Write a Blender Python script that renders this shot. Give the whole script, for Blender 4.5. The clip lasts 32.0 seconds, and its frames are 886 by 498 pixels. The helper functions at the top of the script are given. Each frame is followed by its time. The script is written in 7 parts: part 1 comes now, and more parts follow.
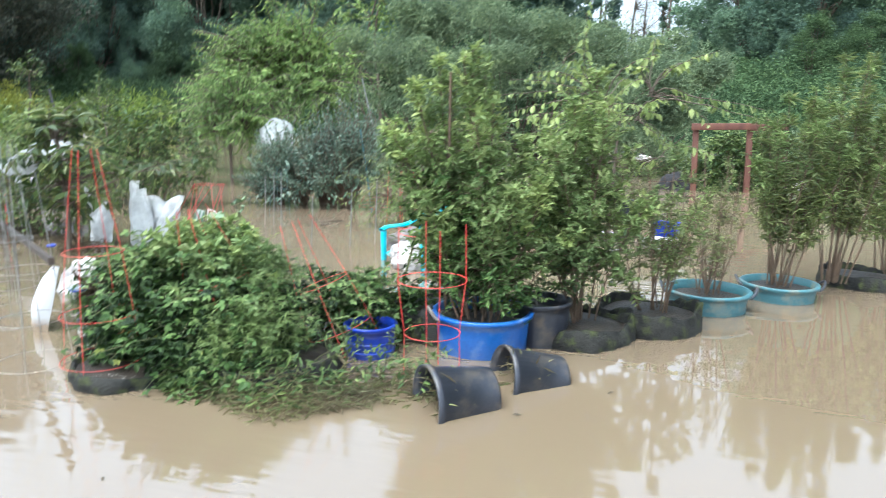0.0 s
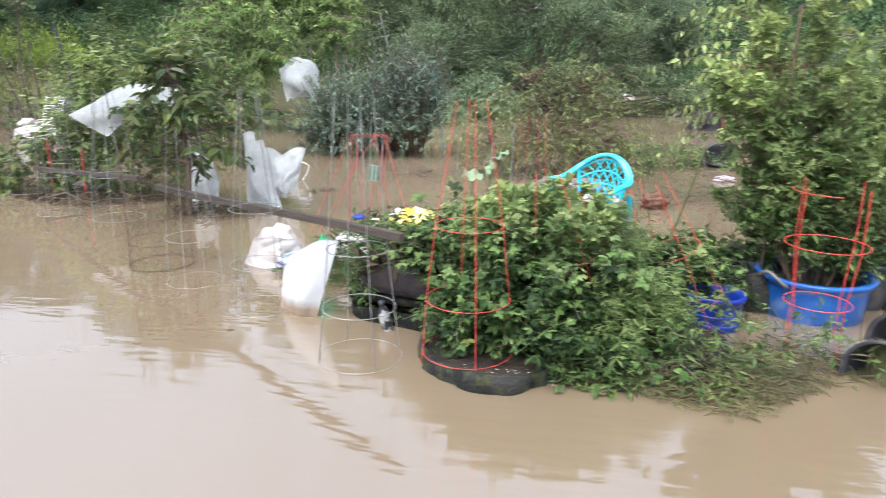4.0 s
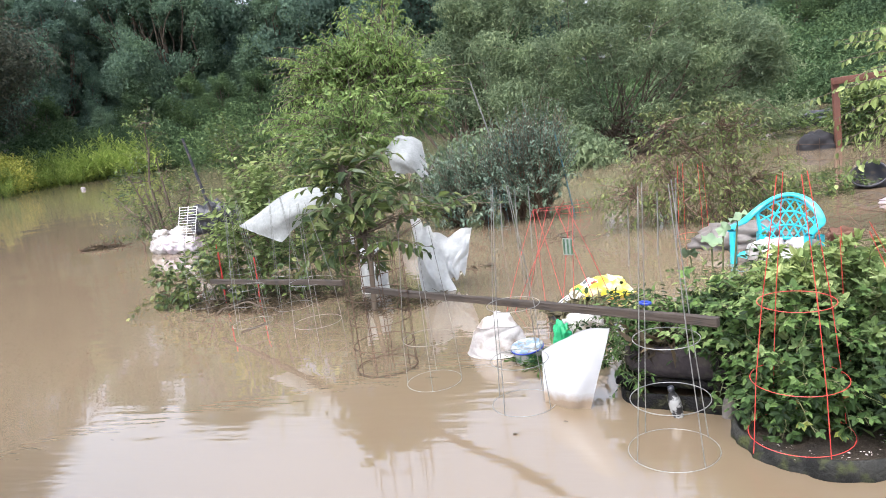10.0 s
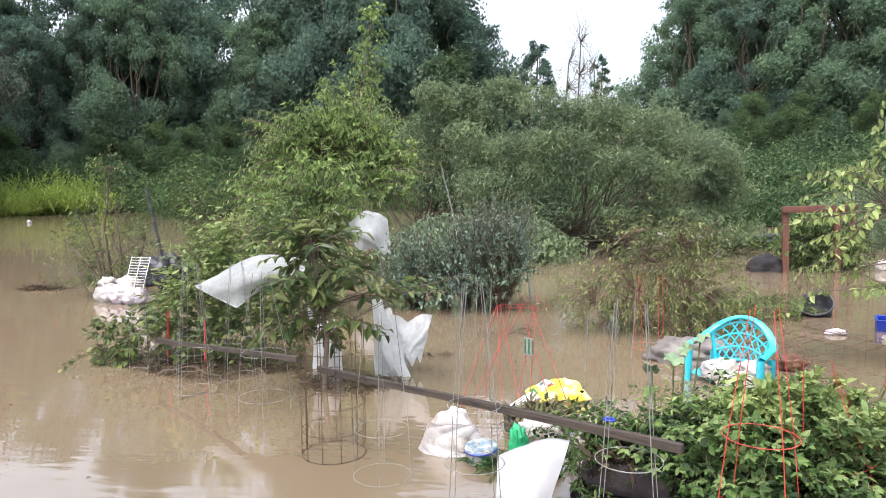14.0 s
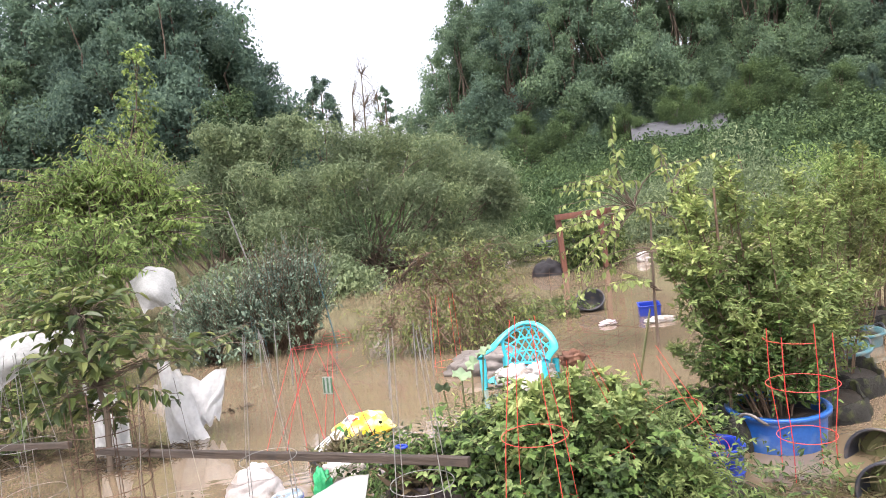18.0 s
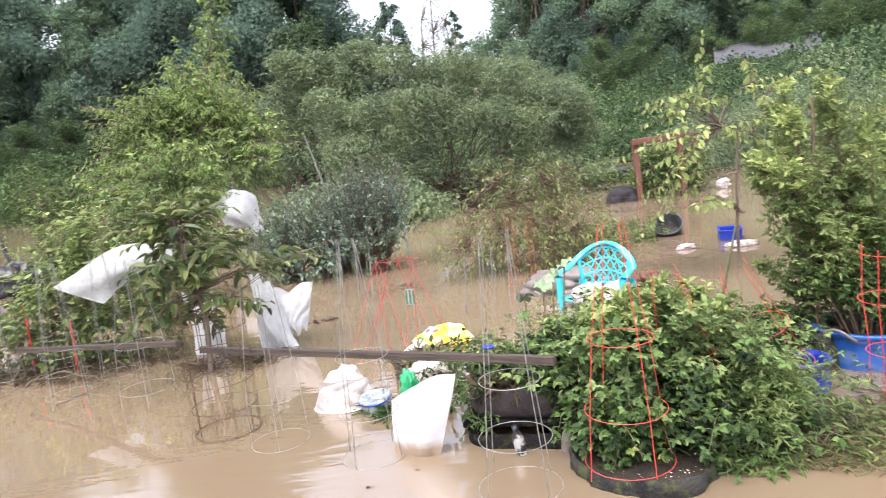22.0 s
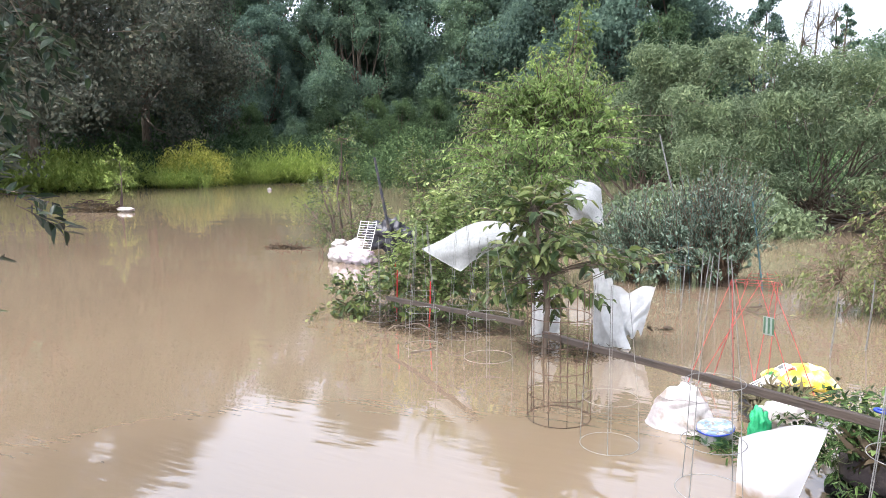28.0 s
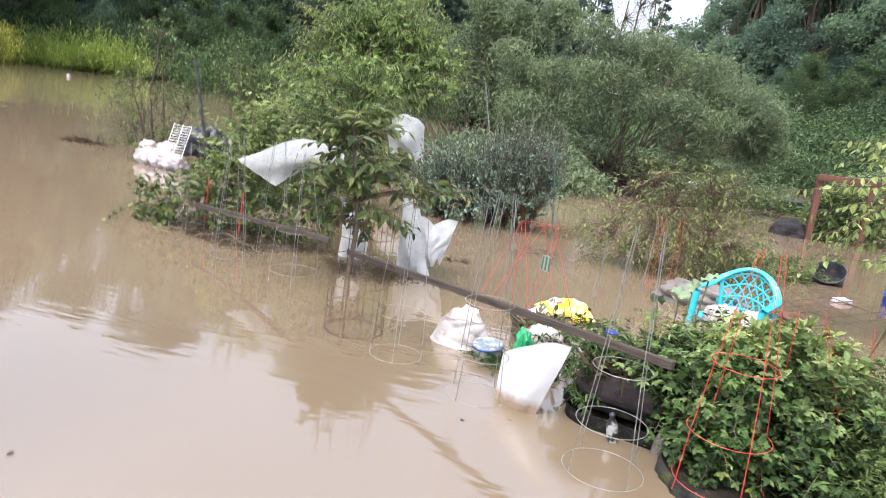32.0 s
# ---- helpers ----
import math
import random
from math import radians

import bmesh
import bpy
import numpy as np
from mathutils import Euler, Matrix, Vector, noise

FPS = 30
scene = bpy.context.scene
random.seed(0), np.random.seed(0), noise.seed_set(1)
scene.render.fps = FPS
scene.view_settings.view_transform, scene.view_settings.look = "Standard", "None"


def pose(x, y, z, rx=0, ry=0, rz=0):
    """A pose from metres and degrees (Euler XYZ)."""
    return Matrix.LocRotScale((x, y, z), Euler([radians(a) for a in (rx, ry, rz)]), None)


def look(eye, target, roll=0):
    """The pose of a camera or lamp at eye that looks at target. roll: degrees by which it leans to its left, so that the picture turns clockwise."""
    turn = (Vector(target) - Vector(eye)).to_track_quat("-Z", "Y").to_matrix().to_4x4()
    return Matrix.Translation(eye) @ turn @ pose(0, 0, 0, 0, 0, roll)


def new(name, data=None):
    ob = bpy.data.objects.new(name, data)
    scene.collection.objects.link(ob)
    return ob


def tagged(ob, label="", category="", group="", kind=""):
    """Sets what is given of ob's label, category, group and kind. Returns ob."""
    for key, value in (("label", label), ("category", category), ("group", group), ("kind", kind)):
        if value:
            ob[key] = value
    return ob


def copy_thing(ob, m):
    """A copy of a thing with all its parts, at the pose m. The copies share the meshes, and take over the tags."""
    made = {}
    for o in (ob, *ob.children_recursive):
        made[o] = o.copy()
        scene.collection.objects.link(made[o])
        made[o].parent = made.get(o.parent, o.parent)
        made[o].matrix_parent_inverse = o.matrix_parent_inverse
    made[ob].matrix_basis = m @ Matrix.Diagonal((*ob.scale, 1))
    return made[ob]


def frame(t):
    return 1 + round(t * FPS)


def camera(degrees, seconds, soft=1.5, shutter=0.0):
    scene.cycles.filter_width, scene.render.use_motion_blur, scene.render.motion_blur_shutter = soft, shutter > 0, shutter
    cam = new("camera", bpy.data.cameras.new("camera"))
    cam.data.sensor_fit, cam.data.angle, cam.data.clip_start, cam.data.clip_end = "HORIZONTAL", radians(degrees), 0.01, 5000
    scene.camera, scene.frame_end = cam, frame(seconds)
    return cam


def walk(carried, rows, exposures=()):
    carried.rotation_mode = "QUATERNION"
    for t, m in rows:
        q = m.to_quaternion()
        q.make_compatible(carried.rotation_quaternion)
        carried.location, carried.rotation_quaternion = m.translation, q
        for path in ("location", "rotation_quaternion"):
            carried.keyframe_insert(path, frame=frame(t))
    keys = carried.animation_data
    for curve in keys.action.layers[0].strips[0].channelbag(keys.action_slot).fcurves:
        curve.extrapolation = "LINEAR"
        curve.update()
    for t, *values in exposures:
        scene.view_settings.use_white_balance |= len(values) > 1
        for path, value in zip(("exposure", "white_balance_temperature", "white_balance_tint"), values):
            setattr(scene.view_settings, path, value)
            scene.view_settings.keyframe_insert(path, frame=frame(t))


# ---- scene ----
cam = camera(65.9, 32.0, 0.8, 0.3)
PATH = [
    (0, (3.576, -0.023, 1.22), (2.996, 1.853, 0.839), 0.6),
    (0.5, (3.241, -0.057, 1.227), (2.608, 1.771, 0.718), 5.4),
    (1, (2.894, -0.067, 1.24), (2.17, 1.721, 0.71), 1.1),
    (1.5, (2.636, -0.116, 1.253), (2.022, 1.729, 0.784), 0.0),
    (2, (2.418, -0.136, 1.246), (1.896, 1.726, 0.734), 1.6),
    (2.5, (2.119, -0.108, 1.254), (1.633, 1.79, 0.854), 0.4),
    (3, (1.955, -0.081, 1.245), (1.716, 1.858, 0.816), 2.0),
    (3.5, (1.716, -0.093, 1.238), (1.585, 1.85, 0.78), 1.6),
    (4, (1.464, -0.073, 1.218), (1.139, 1.823, 0.672), 0.6),
    (4.5, (1.249, -0.085, 1.198), (0.768, 1.792, 0.701), 3.3),
    (6.5, (0.646, -0.296, 1.391), (0.31, 1.568, 0.749), -6.0),
    (7, (0.64, -0.259, 1.399), (0.378, 1.631, 0.799), -4.1),
    (7.5, (0.651, -0.214, 1.383), (0.456, 1.677, 0.761), 9.4),
    (8, (0.638, -0.191, 1.39), (0.133, 1.7, 0.978), -0.2),
    (8.5, (0.607, -0.135, 1.4), (0.148, 1.77, 1.0), -7.5),
    (9, (0.542, -0.108, 1.43), (0.216, 1.806, 0.948), -10.1),
    (9.5, (0.524, -0.138, 1.437), (0.049, 1.767, 1.057), -7.6),
    (10, (0.534, -0.142, 1.42), (0.037, 1.757, 1.034), -7.7),
    (10.5, (0.477, -0.13, 1.442), (-0.188, 1.727, 1.11), -7.5),
    (11, (0.48, -0.147, 1.493), (-0.068, 1.754, 1.201), -4.9),
    (11.5, (0.509, -0.142, 1.47), (0.045, 1.784, 1.193), -3.1),
    (12, (0.476, -0.139, 1.361), (0.055, 1.772, 0.95), -3.6),
    (12.5, (0.447, -0.125, 1.345), (0.056, 1.777, 0.865), -1.7),
    (13, (0.448, -0.106, 1.343), (0.072, 1.79, 0.832), -1.6),
    (13.5, (0.438, -0.11, 1.44), (0.056, 1.83, 1.141), -0.1),
    (15.5, (0.48, -0.117, 1.527), (0.391, 1.88, 1.457), -7.8),
    (16, (0.531, -0.096, 1.535), (0.52, 1.904, 1.482), -8.9),
    (16.5, (0.576, -0.106, 1.516), (0.695, 1.89, 1.462), -6.7),
    (17, (0.6, -0.11, 1.507), (0.789, 1.881, 1.447), -9.1),
    (17.5, (0.599, -0.117, 1.49), (0.827, 1.865, 1.356), -8.0),
    (18, (0.592, -0.126, 1.51), (0.802, 1.859, 1.393), -6.7),
    (18.5, (0.573, -0.143, 1.5), (0.754, 1.841, 1.331), -5.5),
    (19, (0.577, -0.145, 1.51), (0.773, 1.837, 1.331), -6.3),
    (19.5, (0.578, -0.162, 1.484), (0.742, 1.821, 1.28), -5.2),
    (20, (0.584, -0.123, 1.48), (0.662, 1.862, 1.247), -2.6),
    (20.5, (0.648, -0.12, 1.444), (0.988, 1.837, 1.213), -3.6),
    (21, (0.618, -0.181, 1.42), (0.948, 1.761, 1.077), -5.2),
    (21.5, (0.558, -0.21, 1.424), (0.722, 1.757, 1.101), -9.8),
    (22, (0.491, -0.194, 1.424), (0.481, 1.785, 1.131), -6.9),
    (22.5, (0.454, -0.184, 1.431), (0.295, 1.791, 1.161), -6.0),
    (23, (0.442, -0.189, 1.444), (0.189, 1.783, 1.224), -5.9),
    (23.5, (0.444, -0.205, 1.429), (0.146, 1.76, 1.209), -4.2),
    (24, (0.431, -0.192, 1.443), (0.064, 1.762, 1.222), -5.5),
    (24.5, (0.42, -0.188, 1.457), (0.036, 1.769, 1.298), -4.7),
    (25, (0.507, -0.106, 1.472), (0.396, 1.889, 1.378), -8.1),
    (25.5, (0.508, -0.137, 1.484), (0.558, 1.858, 1.356), -6.2),
    (26, (0.397, -0.151, 1.448), (-0.033, 1.793, 1.261), -5.4),
    (26.5, (0.349, -0.139, 1.434), (-0.426, 1.689, 1.195), -6.7),
    (28.5, (0.278, -0.229, 1.474), (-0.631, 1.539, 1.25), -0.0),
    (29, (0.299, -0.314, 1.465), (-0.653, 1.436, 1.291), -1.6),
    (29.5, (0.323, -0.319, 1.471), (-0.567, 1.465, 1.306), -3.5),
    (30, (0.327, -0.311, 1.467), (-0.418, 1.538, 1.308), -2.8),
    (30.5, (0.341, -0.298, 1.466), (-0.342, 1.575, 1.307), -2.3),
    (31, (0.352, -0.313, 1.462), (-0.327, 1.557, 1.263), -3.7),
    (31.5, (0.392, -0.324, 1.459), (-0.106, 1.592, 1.175), 0.6),
    (32, (0.417, -0.354, 1.441), (0.03, 1.563, 1.024), 8.2),
]
EXPOSURES = [(0, 1.92, 5600, 1), (2, 1.62, 5850, 5), (3, 1.74, 5900, 7), (4, 1.7, 5950, 9), (7, 1.4, 6150, 11), (9, 1.62, 6100, 11), (11, 1.8, 6050, 12), (13, 1.55, 6250, 11), (16, 1.85, 6200, 15), (18, 1.86, 6600, 17), (21, 2.0, 6600, 16), (22, 1.95, 6350, 17), (24, 2.05, 6100, 19), (26, 2.1, 6150, 22), (29, 1.85, 6050, 11), (31, 1.9, 6150, 13), (32, 1.69, 6200, 14)]
walk(cam, [(t, look(eye, target, roll)) for t, eye, target, roll in PATH], EXPOSURES)
SKY_STRENGTH, SUN_STRENGTH = 0.15, 0.6

# ---- light: bright overcast sky ----
world = bpy.data.worlds.new("sky")
scene.world = world
world.use_nodes = True
wn, wl = world.node_tree.nodes, world.node_tree.links
wn.clear()
sky = wn.new("ShaderNodeTexSky")
sky.sky_type = "NISHITA"
sky.sun_disc = False
sky.sun_elevation, sky.sun_rotation = radians(68), radians(211)
sky.air_density, sky.dust_density, sky.ozone_density = 1.0, 6.0, 1.0
pale = wn.new("ShaderNodeHueSaturation")
pale.inputs["Saturation"].default_value = 0.42
back = wn.new("ShaderNodeBackground")
back.inputs["Strength"].default_value = SKY_STRENGTH
wout = wn.new("ShaderNodeOutputWorld")
wl.new(sky.outputs["Color"], pale.inputs["Color"])
wl.new(pale.outputs["Color"], back.inputs["Color"])
wl.new(back.outputs["Background"], wout.inputs["Surface"])
sun = new("sun", bpy.data.lights.new("sun", "SUN"))
sun.data.energy, sun.data.angle, sun.data.color = SUN_STRENGTH, radians(60), (1.0, 0.99, 0.97)
sun.matrix_world = look((-6, -10, 29), (0, 0, 0))


# ---- materials ----
def shader(name):
    m = bpy.data.materials.new(name)
    m.use_nodes = True
    n, l = m.node_tree.nodes, m.node_tree.links
    return m, n, l, n["Principled BSDF"]


def wear(n, l, scale, stretch=(1, 1, 1), detail=6.0, source="Object"):
    co, mp, tx = n.new("ShaderNodeTexCoord"), n.new("ShaderNodeMapping"), n.new("ShaderNodeTexNoise")
    mp.inputs["Scale"].default_value = stretch
    tx.inputs["Scale"].default_value, tx.inputs["Detail"].default_value = scale, detail
    l.new(co.outputs[source], mp.inputs["Vector"])
    l.new(mp.outputs["Vector"], tx.inputs["Vector"])
    return tx


def ramp(n, l, fac, stops):
    r = n.new("ShaderNodeValToRGB")
    while len(r.color_ramp.elements) < len(stops):
        r.color_ramp.elements.new(0.5)
    for e, (p, c) in zip(r.color_ramp.elements, stops):
        e.position, e.color = p, (*c, 1)
    l.new(fac, r.inputs["Fac"])
    return r


def mixed(n, l, fac, a, b, mode="MIX"):
    mx = n.new("ShaderNodeMix")
    mx.data_type, mx.blend_type = "RGBA", mode
    for s, v in ((mx.inputs["Factor"], fac), (mx.inputs["A"], a), (mx.inputs["B"], b)):
        if isinstance(v, (int, float)):
            s.default_value = v
        elif isinstance(v, tuple):
            s.default_value = (*v, 1)
        else:
            l.new(v, s)
    return mx.outputs["Result"]


def bumped(n, l, bsdf, height, strength, distance):
    b = n.new("ShaderNodeBump")
    b.inputs["Strength"].default_value, b.inputs["Distance"].default_value = strength, distance
    l.new(height, b.inputs["Height"])
    l.new(b.outputs["Normal"], bsdf.inputs["Normal"])


def surface(name, a, b, scale=8.0, rough=0.5, metal=0.0, bump=0.2, fine=60.0, stretch=(1, 1, 1), dirt=None, through_light=0.0, lo=0.35, hi=0.65):
    """Two tones in large patches, a fine grain over them, and mud where dirt is given."""
    m, n, l, p = shader(name)
    a, b = (tuple(v * (0.74 if max(b) < 0.6 else 1.0) for v in c) for c in (a, b))
    big, small = wear(n, l, scale, stretch), wear(n, l, fine, stretch, 4.0)
    col = ramp(n, l, big.outputs["Fac"], [(lo, a), (hi, b)]).outputs["Color"]
    grain = ramp(n, l, small.outputs["Fac"], [(0.3, (0.78, 0.78, 0.78)), (0.7, (1.12, 1.12, 1.12))])
    col = mixed(n, l, 0.6, col, grain.outputs["Color"], "MULTIPLY")
    if dirt:
        spot = wear(n, l, scale * 1.7, detail=9.0)
        mask = ramp(n, l, spot.outputs["Fac"], [(0.5, (0, 0, 0)), (0.66, (1, 1, 1))])
        col = mixed(n, l, mask.outputs["Color"], col, dirt)
    l.new(col, p.inputs["Base Color"])
    p.inputs["Roughness"].default_value, p.inputs["Metallic"].default_value = rough, metal
    if bump:
        bumped(n, l, p, small.outputs["Fac"], bump, 0.01)
    if through_light:
        t, mx = n.new("ShaderNodeBsdfTranslucent"), n.new("ShaderNodeMixShader")
        l.new(col, t.inputs["Color"])
        mx.inputs["Fac"].default_value = through_light
        l.new(p.outputs["BSDF"], mx.inputs[1])
        l.new(t.outputs["BSDF"], mx.inputs[2])
        l.new(mx.outputs["Shader"], n["Material Output"].inputs["Surface"])
    return m


def foliage(name, dark, mid, light, rough=0.55, through_light=0.22, patch=1.5, gloss=0.3, vary=0.0, grey=0.16):
    """Leaves: each its own tone, with lighter and darker patches over the crown."""
    m, n, l, p = shader(name)
    dark, mid, light = (tuple(0.74 * ((1 - grey) * v + grey * (0.45 * c[0] + 0.5 * c[1] + 0.05 * c[2])) for v in c) for c in (dark, mid, light))
    geo = n.new("ShaderNodeNewGeometry")
    big = wear(n, l, patch, detail=3.0)
    own = ramp(n, l, geo.outputs["Random Per Island"], [(0.0, dark), (0.55, mid), (1.0, light)])
    shade = ramp(n, l, big.outputs["Fac"], [(0.3, (0.7, 0.72, 0.75)), (0.7, (1.25, 1.22, 1.05))])
    col = mixed(n, l, 1.0, own.outputs["Color"], shade.outputs["Color"], "MULTIPLY")
    if vary:
        info = n.new("ShaderNodeObjectInfo")
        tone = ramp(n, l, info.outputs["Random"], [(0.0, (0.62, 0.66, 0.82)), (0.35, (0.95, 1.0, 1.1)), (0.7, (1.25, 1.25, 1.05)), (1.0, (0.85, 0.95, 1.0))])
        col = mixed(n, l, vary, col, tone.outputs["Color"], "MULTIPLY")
    l.new(col, p.inputs["Base Color"])
    p.inputs["Roughness"].default_value = rough
    p.inputs["Specular IOR Level"].default_value = gloss
    t, mx = n.new("ShaderNodeBsdfTranslucent"), n.new("ShaderNodeMixShader")
    l.new(col, t.inputs["Color"])
    mx.inputs["Fac"].default_value = through_light
    l.new(p.outputs["BSDF"], mx.inputs[1])
    l.new(t.outputs["BSDF"], mx.inputs[2])
    l.new(mx.outputs["Shader"], n["Material Output"].inputs["Surface"])
    return m


def muddy_water():
    m, n, l, p = shader("muddy_water")
    co = n.new("ShaderNodeTexCoord")
    swirl = wear(n, l, 0.35, (1, 0.6, 1), 5.0)
    col = ramp(n, l, swirl.outputs["Fac"], [(0.3, (0.152, 0.113, 0.073)), (0.7, (0.178, 0.134, 0.087))]).outputs["Color"]
    l.new(col, p.inputs["Base Color"])
    p.inputs["IOR"].default_value = 2.45
    fine, mid, far = wear(n, l, 21.0, (0.32, 1.2, 1), 1.5), wear(n, l, 8.5, (0.3, 1.3, 1), 1.5), wear(n, l, 0.8, (0.5, 1.2, 1), 1.0)
    calm = wear(n, l, 0.3, (1, 1.6, 1), 2.0)
    gusts = ramp(n, l, calm.outputs["Fac"], [(0.42, (0.22, 0.22, 0.22)), (0.6, (1, 1, 1))])
    span = n.new("ShaderNodeVectorMath")
    span.operation = "LENGTH"
    l.new(co.outputs["Object"], span.inputs[0])

    def within(near, gone, least):
        r = n.new("ShaderNodeMapRange")
        for key, v in (("From Min", near), ("From Max", gone), ("To Min", 1.0), ("To Max", least)):
            r.inputs[key].default_value = v
        l.new(span.outputs["Value"], r.inputs["Value"])
        return r.outputs["Result"]

    def scaled(a, k, b=None):
        s = n.new("ShaderNodeMath")
        s.operation = "MULTIPLY_ADD"
        l.new(a, s.inputs[0])
        if isinstance(k, float):
            s.inputs[1].default_value = k
        else:
            l.new(k, s.inputs[1])
        if b is None:
            s.inputs[2].default_value = 0.0
        else:
            l.new(b, s.inputs[2])
        return s.outputs["Value"]

    unseen = n.new("ShaderNodeMapRange")
    for key, v in (("From Min", 5.0), ("From Max", 12.0), ("To Min", 0.024), ("To Max", 0.06)):
        unseen.inputs[key].default_value = v
    l.new(span.outputs["Value"], unseen.inputs["Value"])
    l.new(unseen.outputs["Result"], p.inputs["Roughness"])
    fine_h = scaled(scaled(scaled(fine.outputs["Fac"], gusts.outputs["Color"]), within(3.5, 6.0, 0.0)), 0.055)
    mid_h = scaled(scaled(scaled(mid.outputs["Fac"], gusts.outputs["Color"]), within(5.0, 14.0, 0.0)), 0.13, fine_h)
    height = scaled(scaled(far.outputs["Fac"], within(8.0, 25.0, 0.2)), 0.4, mid_h)
    bumped(n, l, p, height, 0.5, 0.045)
    return m


WATER = muddy_water()
GROUND = surface("muddy_ground", (0.20, 0.14, 0.08), (0.13, 0.13, 0.05), 0.4, 0.9, bump=0.5, fine=20)
SOIL = surface("wet_soil", (0.016, 0.012, 0.008), (0.045, 0.032, 0.02), 12, 0.55, bump=0.8, fine=90)
BARK = surface("bark", (0.09, 0.065, 0.045), (0.19, 0.15, 0.11), 10, 0.85, bump=0.6, fine=70, stretch=(1, 1, 0.25))
STEM = surface("brown_stem", (0.10, 0.065, 0.04), (0.20, 0.13, 0.08), 14, 0.7, bump=0.3)
GREENSTEM = surface("green_stem", (0.10, 0.14, 0.05), (0.18, 0.17, 0.07), 14, 0.6, bump=0.2)
REDWIRE = surface("red_enamel_wire", (0.46, 0.03, 0.03), (0.60, 0.07, 0.05), 20, 0.4, bump=0.1)
ZINCWIRE = surface("galvanised_wire", (0.21, 0.21, 0.20), (0.36, 0.36, 0.34), 25, 0.5, 0.4, bump=0.2)
RUSTWIRE = surface("rusted_wire", (0.05, 0.03, 0.02), (0.13, 0.075, 0.045), 30, 0.8, 0.2, bump=0.4)
GREYWOOD = surface("weathered_board", (0.022, 0.015, 0.011), (0.085, 0.062, 0.046), 6, 0.8, bump=0.9, fine=40, stretch=(0.15, 2, 2), dirt=(0.03, 0.024, 0.019))
REDWOOD = surface("stained_timber", (0.11, 0.038, 0.024), (0.18, 0.068, 0.04), 4, 0.7, bump=0.4, fine=50, stretch=(2, 2, 0.2))
BLUE = surface("blue_plastic", (0.012, 0.10, 0.42), (0.025, 0.15, 0.52), 6, 0.35, bump=0.08, dirt=(0.10, 0.17, 0.36))
DEEPBLUE = surface("deep_blue_plastic", (0.008, 0.035, 0.36), (0.02, 0.06, 0.45), 6, 0.32, bump=0.06)
GREENTUB = surface("faded_blue_green_plastic", (0.05, 0.16, 0.19), (0.09, 0.22, 0.25), 6, 0.45, bump=0.1, dirt=(0.17, 0.19, 0.16))
BLACKPLASTIC = surface("black_plastic", (0.028, 0.031, 0.042), (0.05, 0.054, 0.07), 6, 0.4, bump=0.12, dirt=(0.09, 0.075, 0.06))
FABRIC = surface("black_felt_bag", (0.005, 0.005, 0.005), (0.013, 0.012, 0.012), 11, 0.85, bump=1.0, fine=90, dirt=(0.028, 0.027, 0.014), lo=0.4, hi=0.6)
FABRIC.node_tree.nodes["Principled BSDF"].inputs["Specular IOR Level"].default_value = 0.15
BAGFELT = surface("mossy_wet_felt", (0.012, 0.012, 0.011), (0.04, 0.039, 0.034), 9, 0.8, bump=1.0, fine=70, dirt=(0.05, 0.058, 0.02), lo=0.4, hi=0.62)
BAGFELT.node_tree.nodes["Principled BSDF"].inputs["Specular IOR Level"].default_value = 0.25
TURQUOISE = surface("turquoise_plastic", (0.02, 0.42, 0.52), (0.04, 0.50, 0.60), 5, 0.35, bump=0.06, dirt=(0.10, 0.45, 0.50))
SHEET = surface("white_row_cover", (0.5, 0.51, 0.505), (0.62, 0.63, 0.625), 5, 0.55, bump=0.1, fine=30, through_light=0.14)
BAG = surface("white_plastic_bag", (0.34, 0.31, 0.295), (0.62, 0.59, 0.57), 5, 0.4, bump=0.25, dirt=(0.26, 0.21, 0.16), through_light=0.15)
COVER = surface("grey_white_fleece", (0.34, 0.355, 0.345), (0.45, 0.465, 0.455), 5, 0.7, bump=0.15, fine=40, through_light=0.22)
PINKBAG = surface("pale_pink_bag", (0.50, 0.36, 0.44), (0.62, 0.60, 0.62), 4, 0.4, bump=0.25, dirt=(0.36, 0.29, 0.26), through_light=0.15)


def soaked(name, low, high):
    """A pale sheet whose lower hem is stained by the flood."""
    m, n, l, p = shader(name)
    co, xyz, blot = n.new("ShaderNodeTexCoord"), n.new("ShaderNodeSeparateXYZ"), wear(n, l, 14.0)
    l.new(co.outputs["Object"], xyz.inputs["Vector"])
    wob = n.new("ShaderNodeMath")
    wob.operation = "MULTIPLY_ADD"
    l.new(blot.outputs["Fac"], wob.inputs[0])
    wob.inputs[1].default_value = -0.12
    l.new(xyz.outputs["Z"], wob.inputs[2])
    span = n.new("ShaderNodeMapRange")
    span.inputs["From Min"].default_value, span.inputs["From Max"].default_value = low, high
    l.new(wob.outputs["Value"], span.inputs["Value"])
    big = wear(n, l, 5.0)
    pale = ramp(n, l, big.outputs["Fac"], [(0.35, (0.36, 0.36, 0.37)), (0.65, (0.46, 0.46, 0.47))])
    l.new(mixed(n, l, span.outputs["Result"], (0.24, 0.18, 0.125), pale.outputs["Color"]), p.inputs["Base Color"])
    p.inputs["Roughness"].default_value = 0.5
    bumped(n, l, p, big.outputs["Fac"], 0.1, 0.02)
    return m


